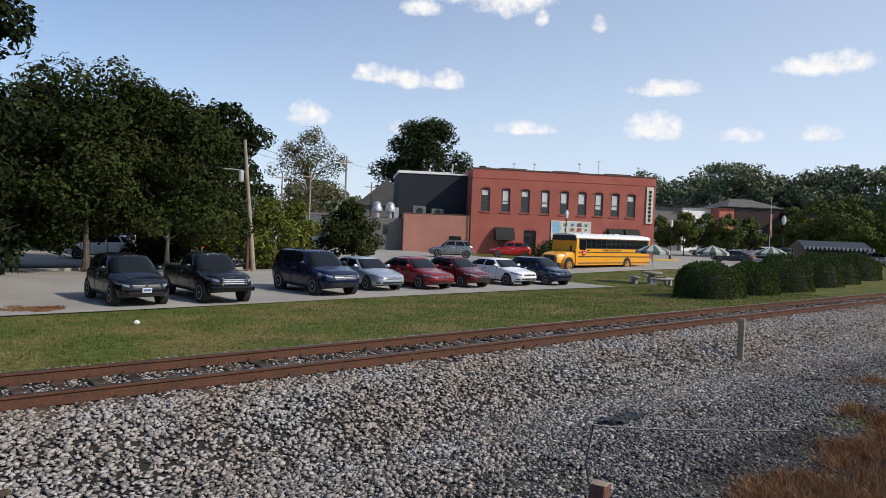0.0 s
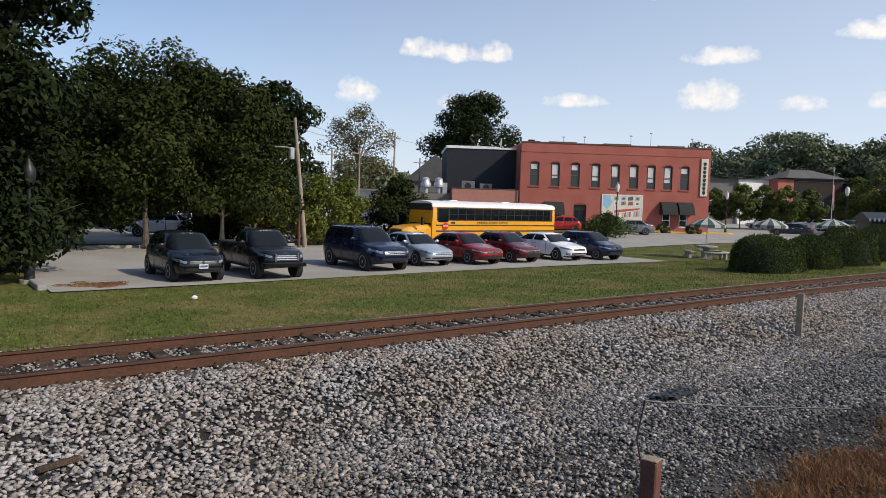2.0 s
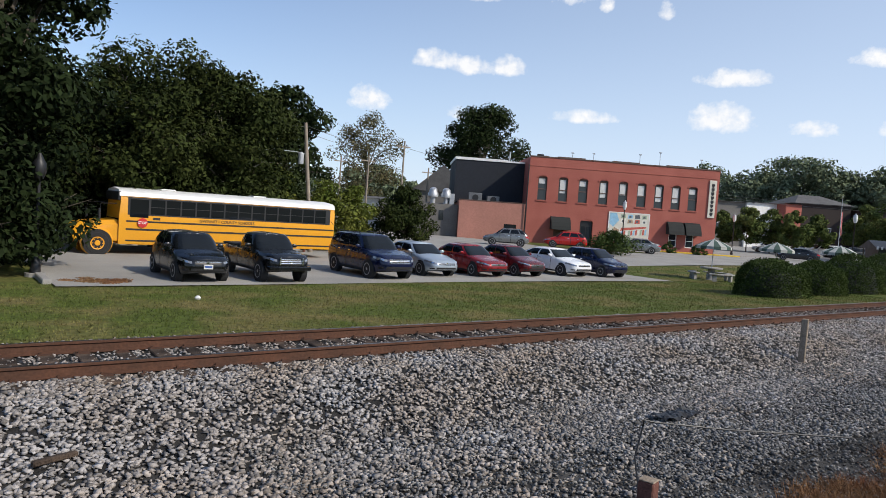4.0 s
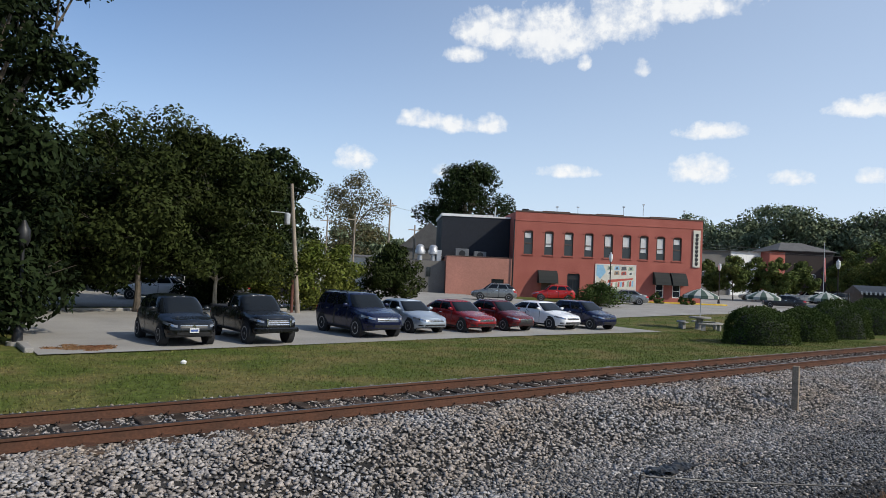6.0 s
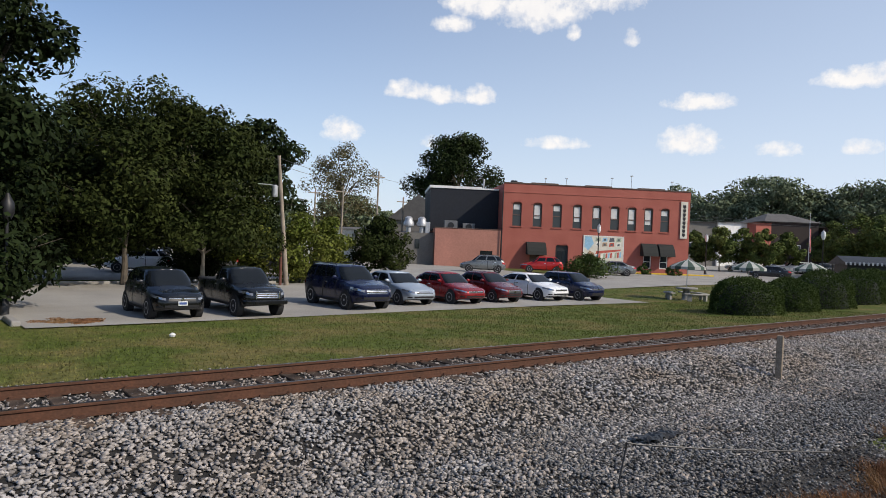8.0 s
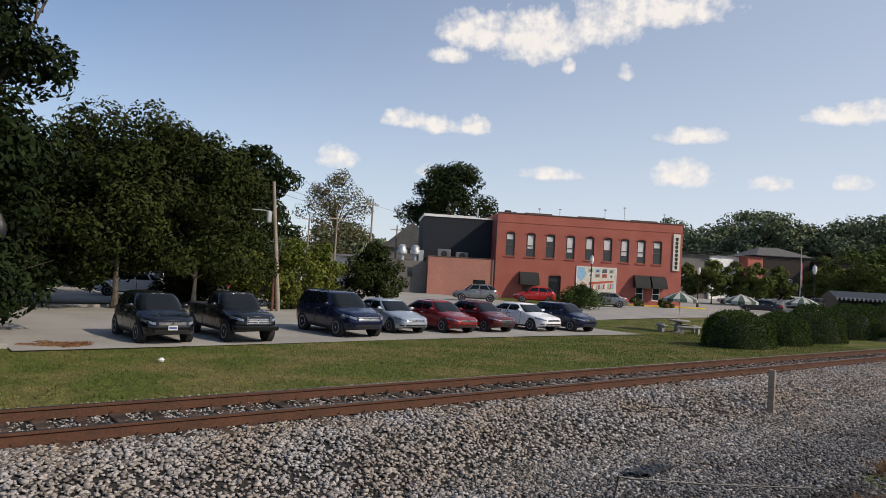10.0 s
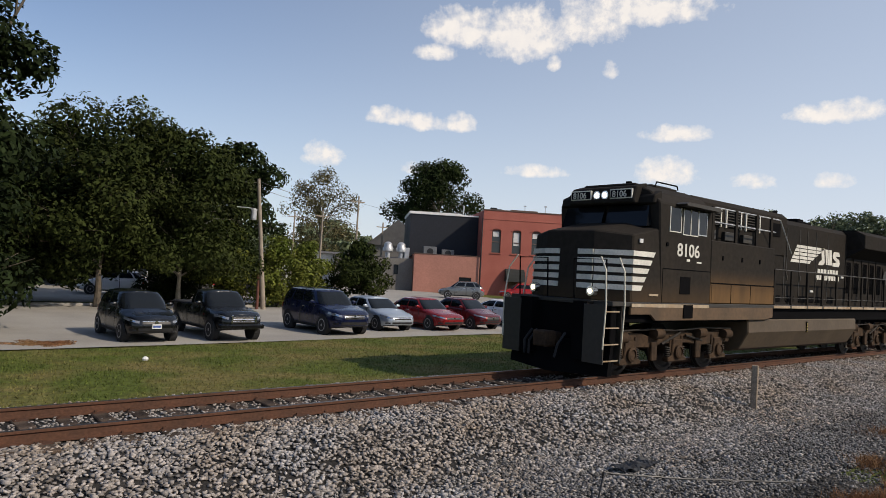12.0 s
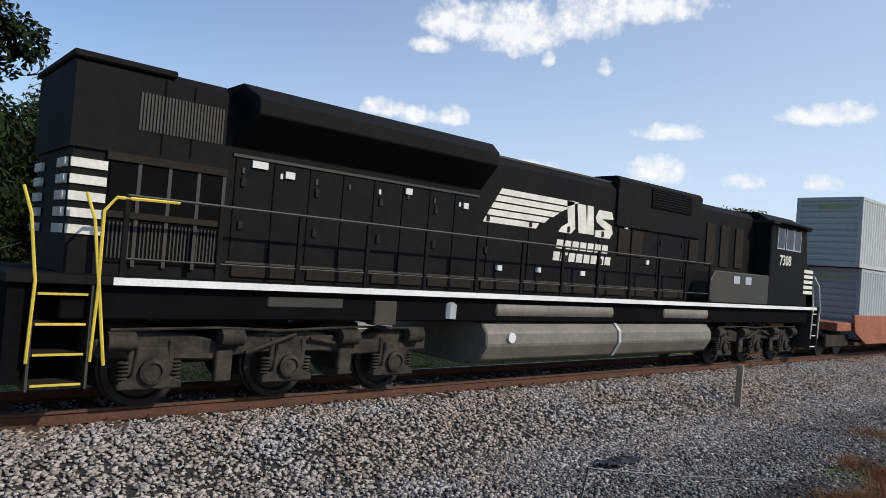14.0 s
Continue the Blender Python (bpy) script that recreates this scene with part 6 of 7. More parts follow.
def truck(loco, xc, axle, steel, seed):
    """Three-axle truck: side frames, journal boxes, springs, brake cylinders and turning wheelsets."""
    rn = random.Random(seed)
    tk = part("truck", Shape().box(xc - 2.2, xc + 2.2, -0.35, 0.35, 0.5, 0.85).box(xc - 0.3, xc + 0.3, -1.0, 1.0, 0.55, 0.95), steel, loco, "three-axle truck", bevel=0.03)
    for s in (-1, 1):
        y0, y1 = s * 0.98, s * 1.12
        prof = [(xc - 2.75, 0.72), (xc - 2.75, 0.95), (xc - 2.3, 1.08), (xc - 1.5, 1.02), (xc - 1.1, 0.92), (xc - 0.5, 1.05), (xc + 0.5, 1.05), (xc + 1.1, 0.92), (xc + 1.5, 1.02), (xc + 2.3, 1.08), (xc + 2.75, 0.95), (xc + 2.75, 0.72),
                (xc + 2.3, 0.70), (xc + 1.2, 0.66), (xc + 0.6, 0.74), (xc - 0.6, 0.74), (xc - 1.2, 0.66), (xc - 2.3, 0.70)]
        part("side_frame", Shape().prism(prof, y0, y1, "y"), steel, tk, bevel=0.025)
        for a in (-axle, 0, axle):
            x = xc + a
            jb = Shape().prism([(x - 0.42, 0.30), (x - 0.42, 0.40), (x - 0.26, 0.46), (x - 0.20, 0.86), (x + 0.20, 0.86), (x + 0.26, 0.46), (x + 0.42, 0.40), (x + 0.42, 0.30)], s * 1.02, s * 1.19, "y")
            part("journal_box", jb, steel, tk, bevel=0.02)
            part("bearing_cap", Shape().lathe([(0.17, s * 1.18), (0.17, s * 1.25), (0.12, s * 1.27), (0.11, s * 1.24)], 16, (x, 0, 0.545), "y"), steel, tk)
            for dx in (-0.34, 0.34):
                sp = Shape()
                for k in range(5):
                    sp.lathe([(0.06, 0.0), (0.085, 0.02), (0.06, 0.04)], 10, (x + dx, s * 1.10, 0.42 + k * 0.052))
                part("spring", sp, M_truck2, tk)
            for q in (-0.30, 0.22):
                part("pedestal", Shape().box(x + q, x + q + 0.08, s * 1.0, s * 1.15, 0.5, 0.95), steel, tk, bevel=0.015)
        for dx in (-2.45, -0.95, 1.05, 2.4):
            part("brake_cylinder", Shape().lathe([(0.08, -0.2), (0.13, -0.18), (0.13, 0.16), (0.06, 0.2)], 12, (xc + dx, s * 1.2, 0.98 + rn.uniform(-0.05, 0.05)), "x"), steel, tk, smooth=True)
        part("brake_pipe", Shape().path([(xc - 2.6, s * 1.22, 1.1), (xc - 1.2, s * 1.24, 1.13), (xc - 0.2, s * 1.22, 1.08), (xc + 1.2, s * 1.24, 1.14), (xc + 2.6, s * 1.22, 1.1)], 0.022, 6), M_truck2, tk)
        for q in (-1.15, 0.9):
            part("brake_hanger", Shape().box(xc + q, xc + q + 0.25, s * 1.08, s * 1.18, 0.35, 0.8), steel, tk, bevel=0.02)
        part("link", Shape().rod((xc - 0.7, s * 1.16, 0.75), (xc + 0.1, s * 1.18, 1.02), 0.035, 6).rod((xc + 0.35, s * 1.18, 0.95), (xc + 1.2, s * 1.16, 0.8), 0.03, 6), M_truck2, tk)
    for a in (-axle, 0, axle):
        ws = Shape().rod((0, -0.95, 0), (0, 0.95, 0), 0.09, 12)
        for s in (-1, 1):
            ws.lathe([(0.12, s * 0.66), (0.42, s * 0.70), (0.43, s * 0.665), (0.56, s * 0.66), (0.56, s * 0.69), (0.533, s * 0.70), (0.528, s * 0.79), (0.44, s * 0.80), (0.40, s * 0.75), (0.15, s * 0.78), (0.1, s * 0.80)], 28, axis="y")
            for k in range(4):
                b = k * math.pi / 2
                ws.lathe([(0.05, s * 0.75), (0.05, s * 0.785)], 8, (0.29 * math.cos(b), 0, 0.29 * math.sin(b)), "y")
        w = part("wheelset", ws, M_wheelsteel, loco, "steel wheels on an axle", m=pose(xc + a, 0, 0.533))
        wheelsets.append((w, xc + a))


def railing(loco, y, x0, x1, z0, z1, pitch, post_r, material, rail_m, ends=True):
    n = max(1, round((x1 - x0) / pitch))
    rl = part("handrail", Shape().rod((x0, y, z1), (x1, y, z1), 0.02, 6).rod((x0, y, z0 + 0.22), (x1, y, z0 + 0.22), 0.012, 6), rail_m, loco)
    for k in range(n + 1):
        x = x0 + (x1 - x0) * k / n
        part("stanchion", Shape().box(x - post_r, x + post_r, y - 0.025, y + 0.025, z0 - 0.12, z1), material, rl, bevel=0.008)
    return rl


def steps_end(loco, x0, x1, tread_m, grab_m, lean):
    """Corner steps on both sides with grab irons."""
    for s in (-1, 1):
        st = part("step_well", Shape().box(x0, x1, s * 0.62, s * 1.0, 0.45, 1.75), M_louvre, loco, "black recessed steps")
        for k in range(4):
            tr = part("tread", Shape().box(x0, x1, s * 1.0, s * 1.46, 0.46 + k * 0.36, 0.49 + k * 0.36), M_loco, st)
            part("tread_edge", Shape().box(x0 + 0.03, x1 - 0.03, s * 1.455, s * 1.475, 0.465 + k * 0.36, 0.492 + k * 0.36), tread_m, tr)
        part("step_side", Shape().box(x0 - 0.03, x0, s * 0.95, s * 1.5, 0.42, 1.7).box(x1, x1 + 0.03, s * 0.95, s * 1.5, 0.42, 1.7), M_locodust, st)
        for x in (x0 - 0.04, x1 + 0.04):
            part("grab_iron", Shape().path([(x, s * 1.50, 0.75), (x + 0.02, s * 1.53, 1.7), (x + lean * 0.25, s * 1.45, 2.45), (x + lean * 0.5, s * 1.25, 2.75)], 0.02, 6), grab_m, st)


def hood_logo(loco, x0, x1, z0, z1, y):
    """White speed stripes, a rearing shape and plain blocks where a mark stands."""
    lg = part("hood_stripes", functools.reduce(lambda s, k: s.prism([(x0 + 0.10 * k + 0.0, z0 + (z1 - z0) * k / 5), (x0 + (x1 - x0) * (0.36 + 0.06 * k), z0 + (z1 - z0) * k / 5), (x0 + (x1 - x0) * (0.38 + 0.075 * k), z0 + (z1 - z0) * (k + 0.78) / 5), (x0 + 0.10 * k + 0.07, z0 + (z1 - z0) * (k + 0.78) / 5)], y - 0.006, y, "y"), range(5), Shape()), M_stripe, loco, "white speed stripes")
    w, h = x1 - x0, z1 - z0

    def poly(pts):
        part("mark", Shape().prism([(x0 + a * w, z0 + b * h) for a, b in pts], y - 0.006, y, "y"), M_stripe, lg, "white plain mark")

    poly([(0.53, 0.0), (0.55, 0.16), (0.60, 0.30), (0.58, 0.95), (0.64, 0.98), (0.66, 0.15), (0.63, 0.0)])
    poly([(0.69, 0.05), (0.76, 0.05), (0.735, 0.92), (0.665, 0.92)])
    poly([(0.76, 0.05), (0.82, 0.05), (0.80, 0.92), (0.75, 0.92)])
    poly([(0.83, 0.0), (0.96, 0.0), (0.985, 0.18), (0.97, 0.42), (0.88, 0.58), (0.985, 0.62), (0.965, 0.85), (0.85, 0.85), (0.825, 0.6), (0.84, 0.45), (0.92, 0.25), (0.83, 0.2)])
    for k, (a, b) in enumerate(((0.52, 0.96), (0.50, 0.99))):
        zz = z0 - 0.22 * h - k * 0.36 * h
        n = 7 + k
        for i in range(n):
            q = (b - a) / n
            part("mark_bar", Shape().prism([(x0 + w * (a + q * i), zz - 0.26 * h), (x0 + w * (a + q * (i + 0.8)), zz - 0.26 * h), (x0 + w * (a + q * (i + 0.88)), zz), (x0 + w * (a + q * (i + 0.08)), zz)], y - 0.006, y, "y"), M_stripe, lg)


def hood_section(x0, x1, w, z0, z1, cut=0.16):
    return Shape().prism([(-w, z0), (-w, z1 - cut), (-w + cut, z1), (w - cut, z1), (w, z1 - cut), (w, z0)], x0, x1, "x")


def flare(x0, x1, w, out, za, zb, zc, zd, slant=0.35):
    """Overhanging radiator wings on both sides of the hood."""
    prof = [(-w, za), (-out, zb), (-out, zc), (-out + 0.30, zd), (out - 0.30, zd), (out, zc), (out, zb), (w, za)]
    s = loft([[(x0 + (0 if abs(a) < out - 0.01 else 0.15), a, b) for a, b in prof], [(x1 - (0 if abs(a) < out - 0.01 else slant), a, b) for a, b in prof]])
    return s


def door_row(loco, xs, y, z0, z1, w, louvre=True):
    for x in xs:
        d = part("hood_door", Shape().box(x, x + w, y - 0.022, y, z0, z1), M_loco, loco, bevel=0.006)
        part("latch", Shape().box(x + w - 0.09, x + w - 0.05, y - 0.04, y - 0.02, (z0 + z1) / 2, (z0 + z1) / 2 + 0.14), M_locodust, d)
        if louvre:
            s = Shape()
            n = int((z1 - z0 - 0.3) / 0.07)
            for k in range(int((w - 0.14) / 0.05)):
                s.box(x + 0.07 + k * 0.05, x + 0.095 + k * 0.05, y - 0.030, y - 0.02, z0 + 0.28, z1 - 0.15)
            part("louvre", s, M_louvre, d)


def coupler(loco, x, s):
    part("coupler", Shape().box(min(x, x - s * 0.5), max(x, x - s * 0.5), -0.12, 0.12, 0.72, 0.98).prism([(x - 0.18, -0.2), (x + 0.18, -0.22), (x + 0.2, 0.2), (x - 0.18, 0.2)], 0.66, 1.02, "z"), M_truck, loco, bevel=0.03)
    for yy in (-0.45, 0.4, 0.55):
        part("air_hose", Shape().path([(x - s * 0.2, yy, 1.0), (x + s * 0.05, yy, 0.75), (x + s * 0.1, yy * 0.9, 0.45)], 0.03, 6), M_dark, loco)


# ---- lead locomotive: x runs from its front (0) back ----
lead = thing("locomotive", pose(230, TRACK_Y, 0), "black diesel freight locomotive with cream nose stripes, dusted tan below", "locomotive", "locomotives")
part("underframe", Shape().box(0.9, 21.3, -1.40, 1.40, 1.30, 1.70), M_louvre, lead, bevel=0.02)
part("deck", Shape().box(0.35, 21.65, -1.52, 1.52, 1.68, 1.78), M_locodust, lead, bevel=0.01)
for s in (-1, 1):
    part("sill_skirt", Shape().prism([(1.0, 1.66), (8.05, 1.70), (8.05, 1.42), (7.6, 1.36), (2.0, 1.36), (1.8, 1.5), (1.0, 1.5)], s * 1.48, s * 1.545, "y"), M_dust, lead, "tan dust-covered sill", bevel=0.008)
    part("sill_stripe", Shape().box(1.02, 4.4, s * 1.545, s * 1.552, 1.67, 1.75), M_silltan, lead)
    n = 11
    for k in range(n):
        x = 8.1 + k * 1.19
        part("sill_stripe", Shape().box(x + 0.06, x + 1.13, s * 1.52, s * 1.53, 1.69, 1.765), M_silltan, lead, "dirty pale sill stripe")
nose_o = [(2.3, -1.5), (1.06, -1.5), (0.62, -0.72), (0.62, 0.72), (1.06, 1.5), (2.3, 1.5)]
nz = [3.55, 3.30, 3.38, 3.38, 3.30, 3.55]
s = Shape()
s.add([(a, b, 1.76) for a, b in nose_o] + [(a + 0.05, b * 0.97, z) for (a, b), z in zip(nose_o, nz)] + [(1.95, -0.7, 3.66), (1.95, 0.7, 3.66)],
      [(0, 1, 7, 6), (1, 2, 8, 7), (2, 3, 9, 8), (3, 4, 10, 9), (4, 5, 11, 10), (5, 0, 6, 11), (6, 7, 12), (7, 8, 12), (8, 9, 13, 12), (9, 10, 13), (10, 11, 13), (6, 12, 13, 11), (0, 5, 4, 3, 2, 1)])
nose = part("nose", s, M_dustcab, lead, bevel=0.03)
cabp = [(-1.5, 1.76), (-1.5, 4.14), (-1.22, 4.42), (-0.72, 4.64), (0.72, 4.64), (1.22, 4.42), (1.5, 4.14), (1.5, 1.76)]
part("cab", loft([[(2.25 if b < 3.6 else 2.02 + (b - 3.6) * 0.05, a, b) for a, b in cabp], [(4.5, a, b) for a, b in cabp]]), M_dustcab, lead, bevel=0.03)
for s in (-1, 1):
    lo, hi = 0.06, 1.28
    part("windshield", Shape().add([(1.90, s * lo, 3.62), (1.86, s * hi, 3.56), (2.02, s * (hi - 0.05), 4.06), (2.06, s * lo, 4.12), (2.06, s * lo, 3.62), (2.06, s * hi, 3.56), (2.16, s * (hi - 0.05), 4.06), (2.16, s * lo, 4.12)],
         [(0, 1, 2, 3), (7, 6, 5, 4), (0, 4, 5, 1), (1, 5, 6, 2), (2, 6, 7, 3), (3, 7, 4, 0)]), M_cabglass, lead)
part("cab_brow", Shape().prism([(1.78, 4.10), (1.74, 4.18), (1.86, 4.52), (2.3, 4.64), (2.3, 4.10)], -0.98, 0.98, "y"), M_loco, lead, bevel=0.03)
part("cab_brow_side", Shape().prism([(1.95, 4.10), (1.98, 4.3), (2.3, 4.44), (2.3, 4.10)], -1.4, 1.4, "y"), M_loco, lead, bevel=0.03)
for yy in (-0.12, 0.12):
    hl = part("headlight", Shape().lathe([(0.105, -0.04), (0.105, 0.06)], 16, (1.80, yy, 4.33), "x"), M_chrome, lead)
    part("lit_lens", Shape().lathe([(0.065, -0.05), (0.065, -0.04)], 16, (1.80, yy, 4.33), "x"), M_glow, hl, "lit headlight")
for s in (-1, 1):
    dl = part("ditch_light", Shape().lathe([(0.11, -0.03), (0.11, 0.12)], 16, (0.42, s * 0.86, 1.98), "x"), M_chrome, lead)
    part("lit_lens", Shape().lathe([(0.06, -0.04), (0.06, -0.03)], 16, (0.42, s * 0.86, 1.98), "x"), M_glow, dl, "lit ditch light")
    nb = part("number_board", Shape().box(1.745, 1.80, s * 0.28, s * 0.92, 4.22, 4.46), M_stripe, lead, "black number board with a pale rim", m=pose(0.0, 0, 0), bevel=0.01)
    part("board_face", Shape().box(1.735, 1.75, s * 0.31, s * 0.89, 4.25, 4.43), M_louvre, nb)
    lettering("board_digits", "8106", 0.21, M_stripe, nb, Matrix.Translation((1.733, (0.84 if s > 0 else -0.36), 4.265)) @ Euler((radians(90), 0, radians(-90))).to_matrix().to_4x4())
# side windows with pale frames
for s in (-1, 1):
    for k, (a, b) in enumerate(((2.52, 2.98), (3.12, 3.42), (3.46, 3.78), (3.84, 4.20))):
        z0 = 3.50 if k in (0, 3) else 3.46
        w = part("cab_window", Shape().box(a, b, s * 1.496, s * 1.508, z0, 4.06), M_cabglass, lead)
        fr = Shape().box(a - 0.025, a, s * 1.496, s * 1.515, z0 - 0.025, 4.08).box(b, b + 0.025, s * 1.496, s * 1.515, z0 - 0.025, 4.08).box(a, b, s * 1.496, s * 1.515, z0 - 0.025, z0)
        part("window_frame", fr, M_stripe if k != 3 else M_galv, w, "pale window frame")
    part("sunshade", Shape().prism([(2.75, 4.16), (2.85, 4.20), (4.35, 4.20), (4.45, 4.14), (4.4, 4.1), (2.8, 4.12)], s * 1.48, s * 1.78, "y"), M_locodust, lead)
    part("cab_seam", Shape().box(2.28, 4.5, s * 1.498, s * 1.508, 2.58, 2.60).box(2.28, 2.295, s * 1.498, s * 1.508, 1.78, 2.6), M_louvre, lead)
    part("side_vent", Shape().box(3.05, 3.52, s * 1.498, s * 1.515, 2.0, 2.42), M_louvre, lead, "black side grille")
    part("step_box", Shape().box(3.18, 3.6, s * 1.545, s * 1.57, 1.42, 1.74), M_louvre, lead)
for s in (-1, 1):
    part("lower_cab_panel", Shape().box(2.30, 4.49, s * 1.49, s * 1.504, 1.79, 2.57), M_dustcab, lead, "brown dusted lower cab panel")
    part("nose_lower", Shape().box(1.12, 2.28, s * 1.485, s * 1.5035, 1.79, 1.84), M_dustcab, lead)
lettering("cab_digits", "8106", 0.44, M_stripe, lead, pose(2.87, -1.502, 2.92, 90, 0, 0), "cream road digits", wide=1.2)
part("small_bar", Shape().box(3.32, 3.47, -1.508, -1.50, 2.80, 2.86).box(3.80, 4.02, -1.508, -1.50, 2.78, 2.82), M_stripe, lead)
for k in range(5):
    z1, z0 = 2.94 - k * 0.195, 2.82 - k * 0.195
    xe1, xe0 = 1.95 - k * 0.115, 1.87 - k * 0.115
    for s in (-1, 1):
        part("nose_stripe", Shape().add([(1.075, s * 1.502, z0), (xe0, s * 1.507, z0), (xe1, s * 1.507, z1), (1.075, s * 1.502, z1), (1.075, s * 1.49, z0), (xe0, s * 1.49, z0), (xe1, s * 1.49, z1), (1.075, s * 1.49, z1)],
             [(0, 1, 2, 3), (7, 6, 5, 4), (0, 4, 5, 1), (1, 5, 6, 2), (2, 6, 7, 3), (3, 7, 4, 0)]), M_stripe, nose, "cream nose stripe")
        # stripes across the chamfer
        p0, p1 = Vector((1.072, s * 1.49, 0)), Vector((0.65, s * 0.74, 0))
        o = Vector((-0.868, s * 0.497, 0)) * 0.012
        q = [p0 + o, p1 + o, p1 - o, p0 - o]
        part("nose_stripe", Shape().prism([(v.x, v.y) for v in q], z0, z1, "z"), M_stripe, nose)
    for q in (-0.72, 0.28):
        part("nose_stripe", Shape().box(0.615, 0.66, q, q + 0.44, z0, z1), M_stripe, nose)
part("small_bar", Shape().box(1.30, 1.42, -1.508, -1.48, 3.13, 3.22), M_patch, lead)
part("small_bar", Shape().box(1.75, 2.12, -1.512, -1.50, 1.93, 1.98), M_silltan, lead)
# high side boxes behind the cab
part("equipment_box", Shape().prism([(4.52, 1.78), (8.18, 1.78), (8.18, 3.42), (4.52, 3.42)], -1.49, 1.49, "y"), M_dustbox, lead, bevel=0.03)
part("box_lower", Shape().box(4.6, 8.16, -1.502, 1.502, 1.80, 2.28), M_dustbox, lead, "tan dust on the lower panels", bevel=0.01)
for x in (5.6, 6.7):
    part("panel_seam", Shape().box(x, x + 0.012, -1.512, -1.48, 1.8, 2.28), M_louvre, lead)
part("upper_hood", hood_section(4.5, 10.0, 1.0, 3.3, 4.60, 0.14), M_loco, lead)
for k, x in enumerate((5.0, 6.15, 7.3)):
    gr = part("upper_grille", Shape().box(x, x + 0.78, -1.03, -1.0, 3.88, 4.36), M_louvre, lead, "louvred brake grid")
    for j in range(6):
        part("slat", Shape().prism([(-1.05, 3.90 + j * 0.078), (-1.00, 3.94 + j * 0.078), (-1.00, 3.955 + j * 0.078), (-1.055, 3.915 + j * 0.078)], x, x + 0.78, "x"), M_locodust, gr)
    for e in (x - 0.06, x + 0.78):
        part("white_edge", Shape().box(e, e + 0.06, -1.045, -1.0, 3.86, 4.38), M_stripe, gr)
tr_ = part("top_rail", Shape().rod((4.6, -1.42, 4.28), (8.3, -1.42, 4.28), 0.018, 6).rod((4.6, -1.42, 3.9), (8.3, -1.42, 3.9), 0.018, 6).path([(8.3, -1.42, 4.28), (8.6, -1.42, 4.28), (9.6, -1.35, 3.35)], 0.02), M_galv, lead)
for x in (4.65, 5.9, 7.1, 8.0):
    part("stanchion", Shape().box(x - 0.06, x + 0.06, -1.45, -1.40, 3.34, 4.3), M_loco, tr_)
part("hood", hood_section(8.18, 21.6, 0.96, 1.78, 4.46), M_loco, lead)
part("hood_window", Shape().box(9.0, 9.55, -1.02, -1.0, 3.85, 4.25), M_louvre, lead)
for x in (9.98, 10.15, 11.1, 11.7, 12.4, 13.4):
    part("hood_seam", Shape().box(x, x + 0.03, -0.975, -0.95, 1.9, 4.2), M_locodust, lead)
part("flared_radiator", flare(15.1, 21.4, 0.95, 1.52, 3.50, 3.86, 4.34, 4.50, 0.02), M_loco, lead, "overhanging radiator wings", bevel=0.015)
part("radiator_top", Shape().box(17.8, 20.8, -1.1, 1.1, 4.49, 4.56), M_louvre, lead)
part("exhaust", Shape().box(12.3, 13.4, -0.4, 0.4, 4.4, 4.62).box(12.6, 13.1, -0.25, 0.25, 4.62, 4.72), M_louvre, lead, bevel=0.03)
hn = part("horn", Shape().box(10.5, 10.7, -0.3, 0.3, 4.4, 4.66), M_louvre, lead)
for k in range(3):
    part("horn_bell", Shape().lathe([(0.03, -0.25), (0.05, 0.0), (0.10, 0.12)], 10, (10.55, -0.3 + 0.3 * k, 4.72), "x"), M_louvre, hn)
hood_logo(lead, 10.45, 14.55, 3.14, 3.74, -0.965)
door_row(lead, (15.0, 15.75, 16.6, 17.35, 18.1), -0.965, 1.95, 3.5, 0.62)
door_row(lead, (18.9, 19.7), -0.965, 1.95, 3.3, 0.7, False)
part("hose_reel", Shape().lathe([(0.28, -1.02), (0.28, -0.99)], 18, (19.1, 0, 2.9), "y"), M_locodust, lead)
for x, z in ((15.4, 3.62), (17.2, 3.62), (18.4, 3.55), (12.0, 2.2), (14.6, 2.75)):
    part("label_plate", Shape().box(x, x + 0.22, -0.995, -0.96, z, z + 0.07), M_patch, lead)
for k in range(5):
    part("rear_stripe", Shape().box(21.0, 21.42, -0.985, -0.955, 2.94 - k * 0.2, 3.06 - k * 0.2), M_stripe, lead, "white end stripe")
for x in (8.5, 9.2, 10.2, 11.15, 11.75, 12.45, 13.45):
    part("hood_latch", Shape().box(x, x + 0.05, -0.99, -0.955, 2.55, 2.70), M_locodust, lead)
    part("kick_plate", Shape().box(x, x + 0.55, -0.99, -0.955, 1.86, 2.06), M_louvre, lead, bevel=0.006)
for x in (5.1, 6.15, 7.2):
    part("box_latch", Shape().box(x, x + 0.05, -1.515, -1.48, 2.92, 3.04), M_louvre, lead)
    part("lower_panel_patch", Shape().box(x - 0.2, x + 0.35, -1.10, -0.99, 3.50, 3.74), M_locodust, lead, bevel=0.01)
part("box_seam", Shape().box(4.55, 8.16, -1.506, -1.48, 2.30, 2.325), M_louvre, lead)
part("cab_door_handle", Shape().lathe([(0.05, -1.53), (0.05, -1.49)], 10, (2.42, 0, 3.17), "y"), M_louvre, lead)
part("roof_hatch", Shape().box(3.0, 4.0, -0.75, -0.35, 4.60, 4.68), M_loco, lead, bevel=0.02)
part("cab_roof_rail", Shape().path([(2.9, -0.8, 4.66), (2.95, -0.8, 4.76), (3.9, -0.8, 4.76), (3.95, -0.8, 4.66)], 0.018), M_louvre, lead)
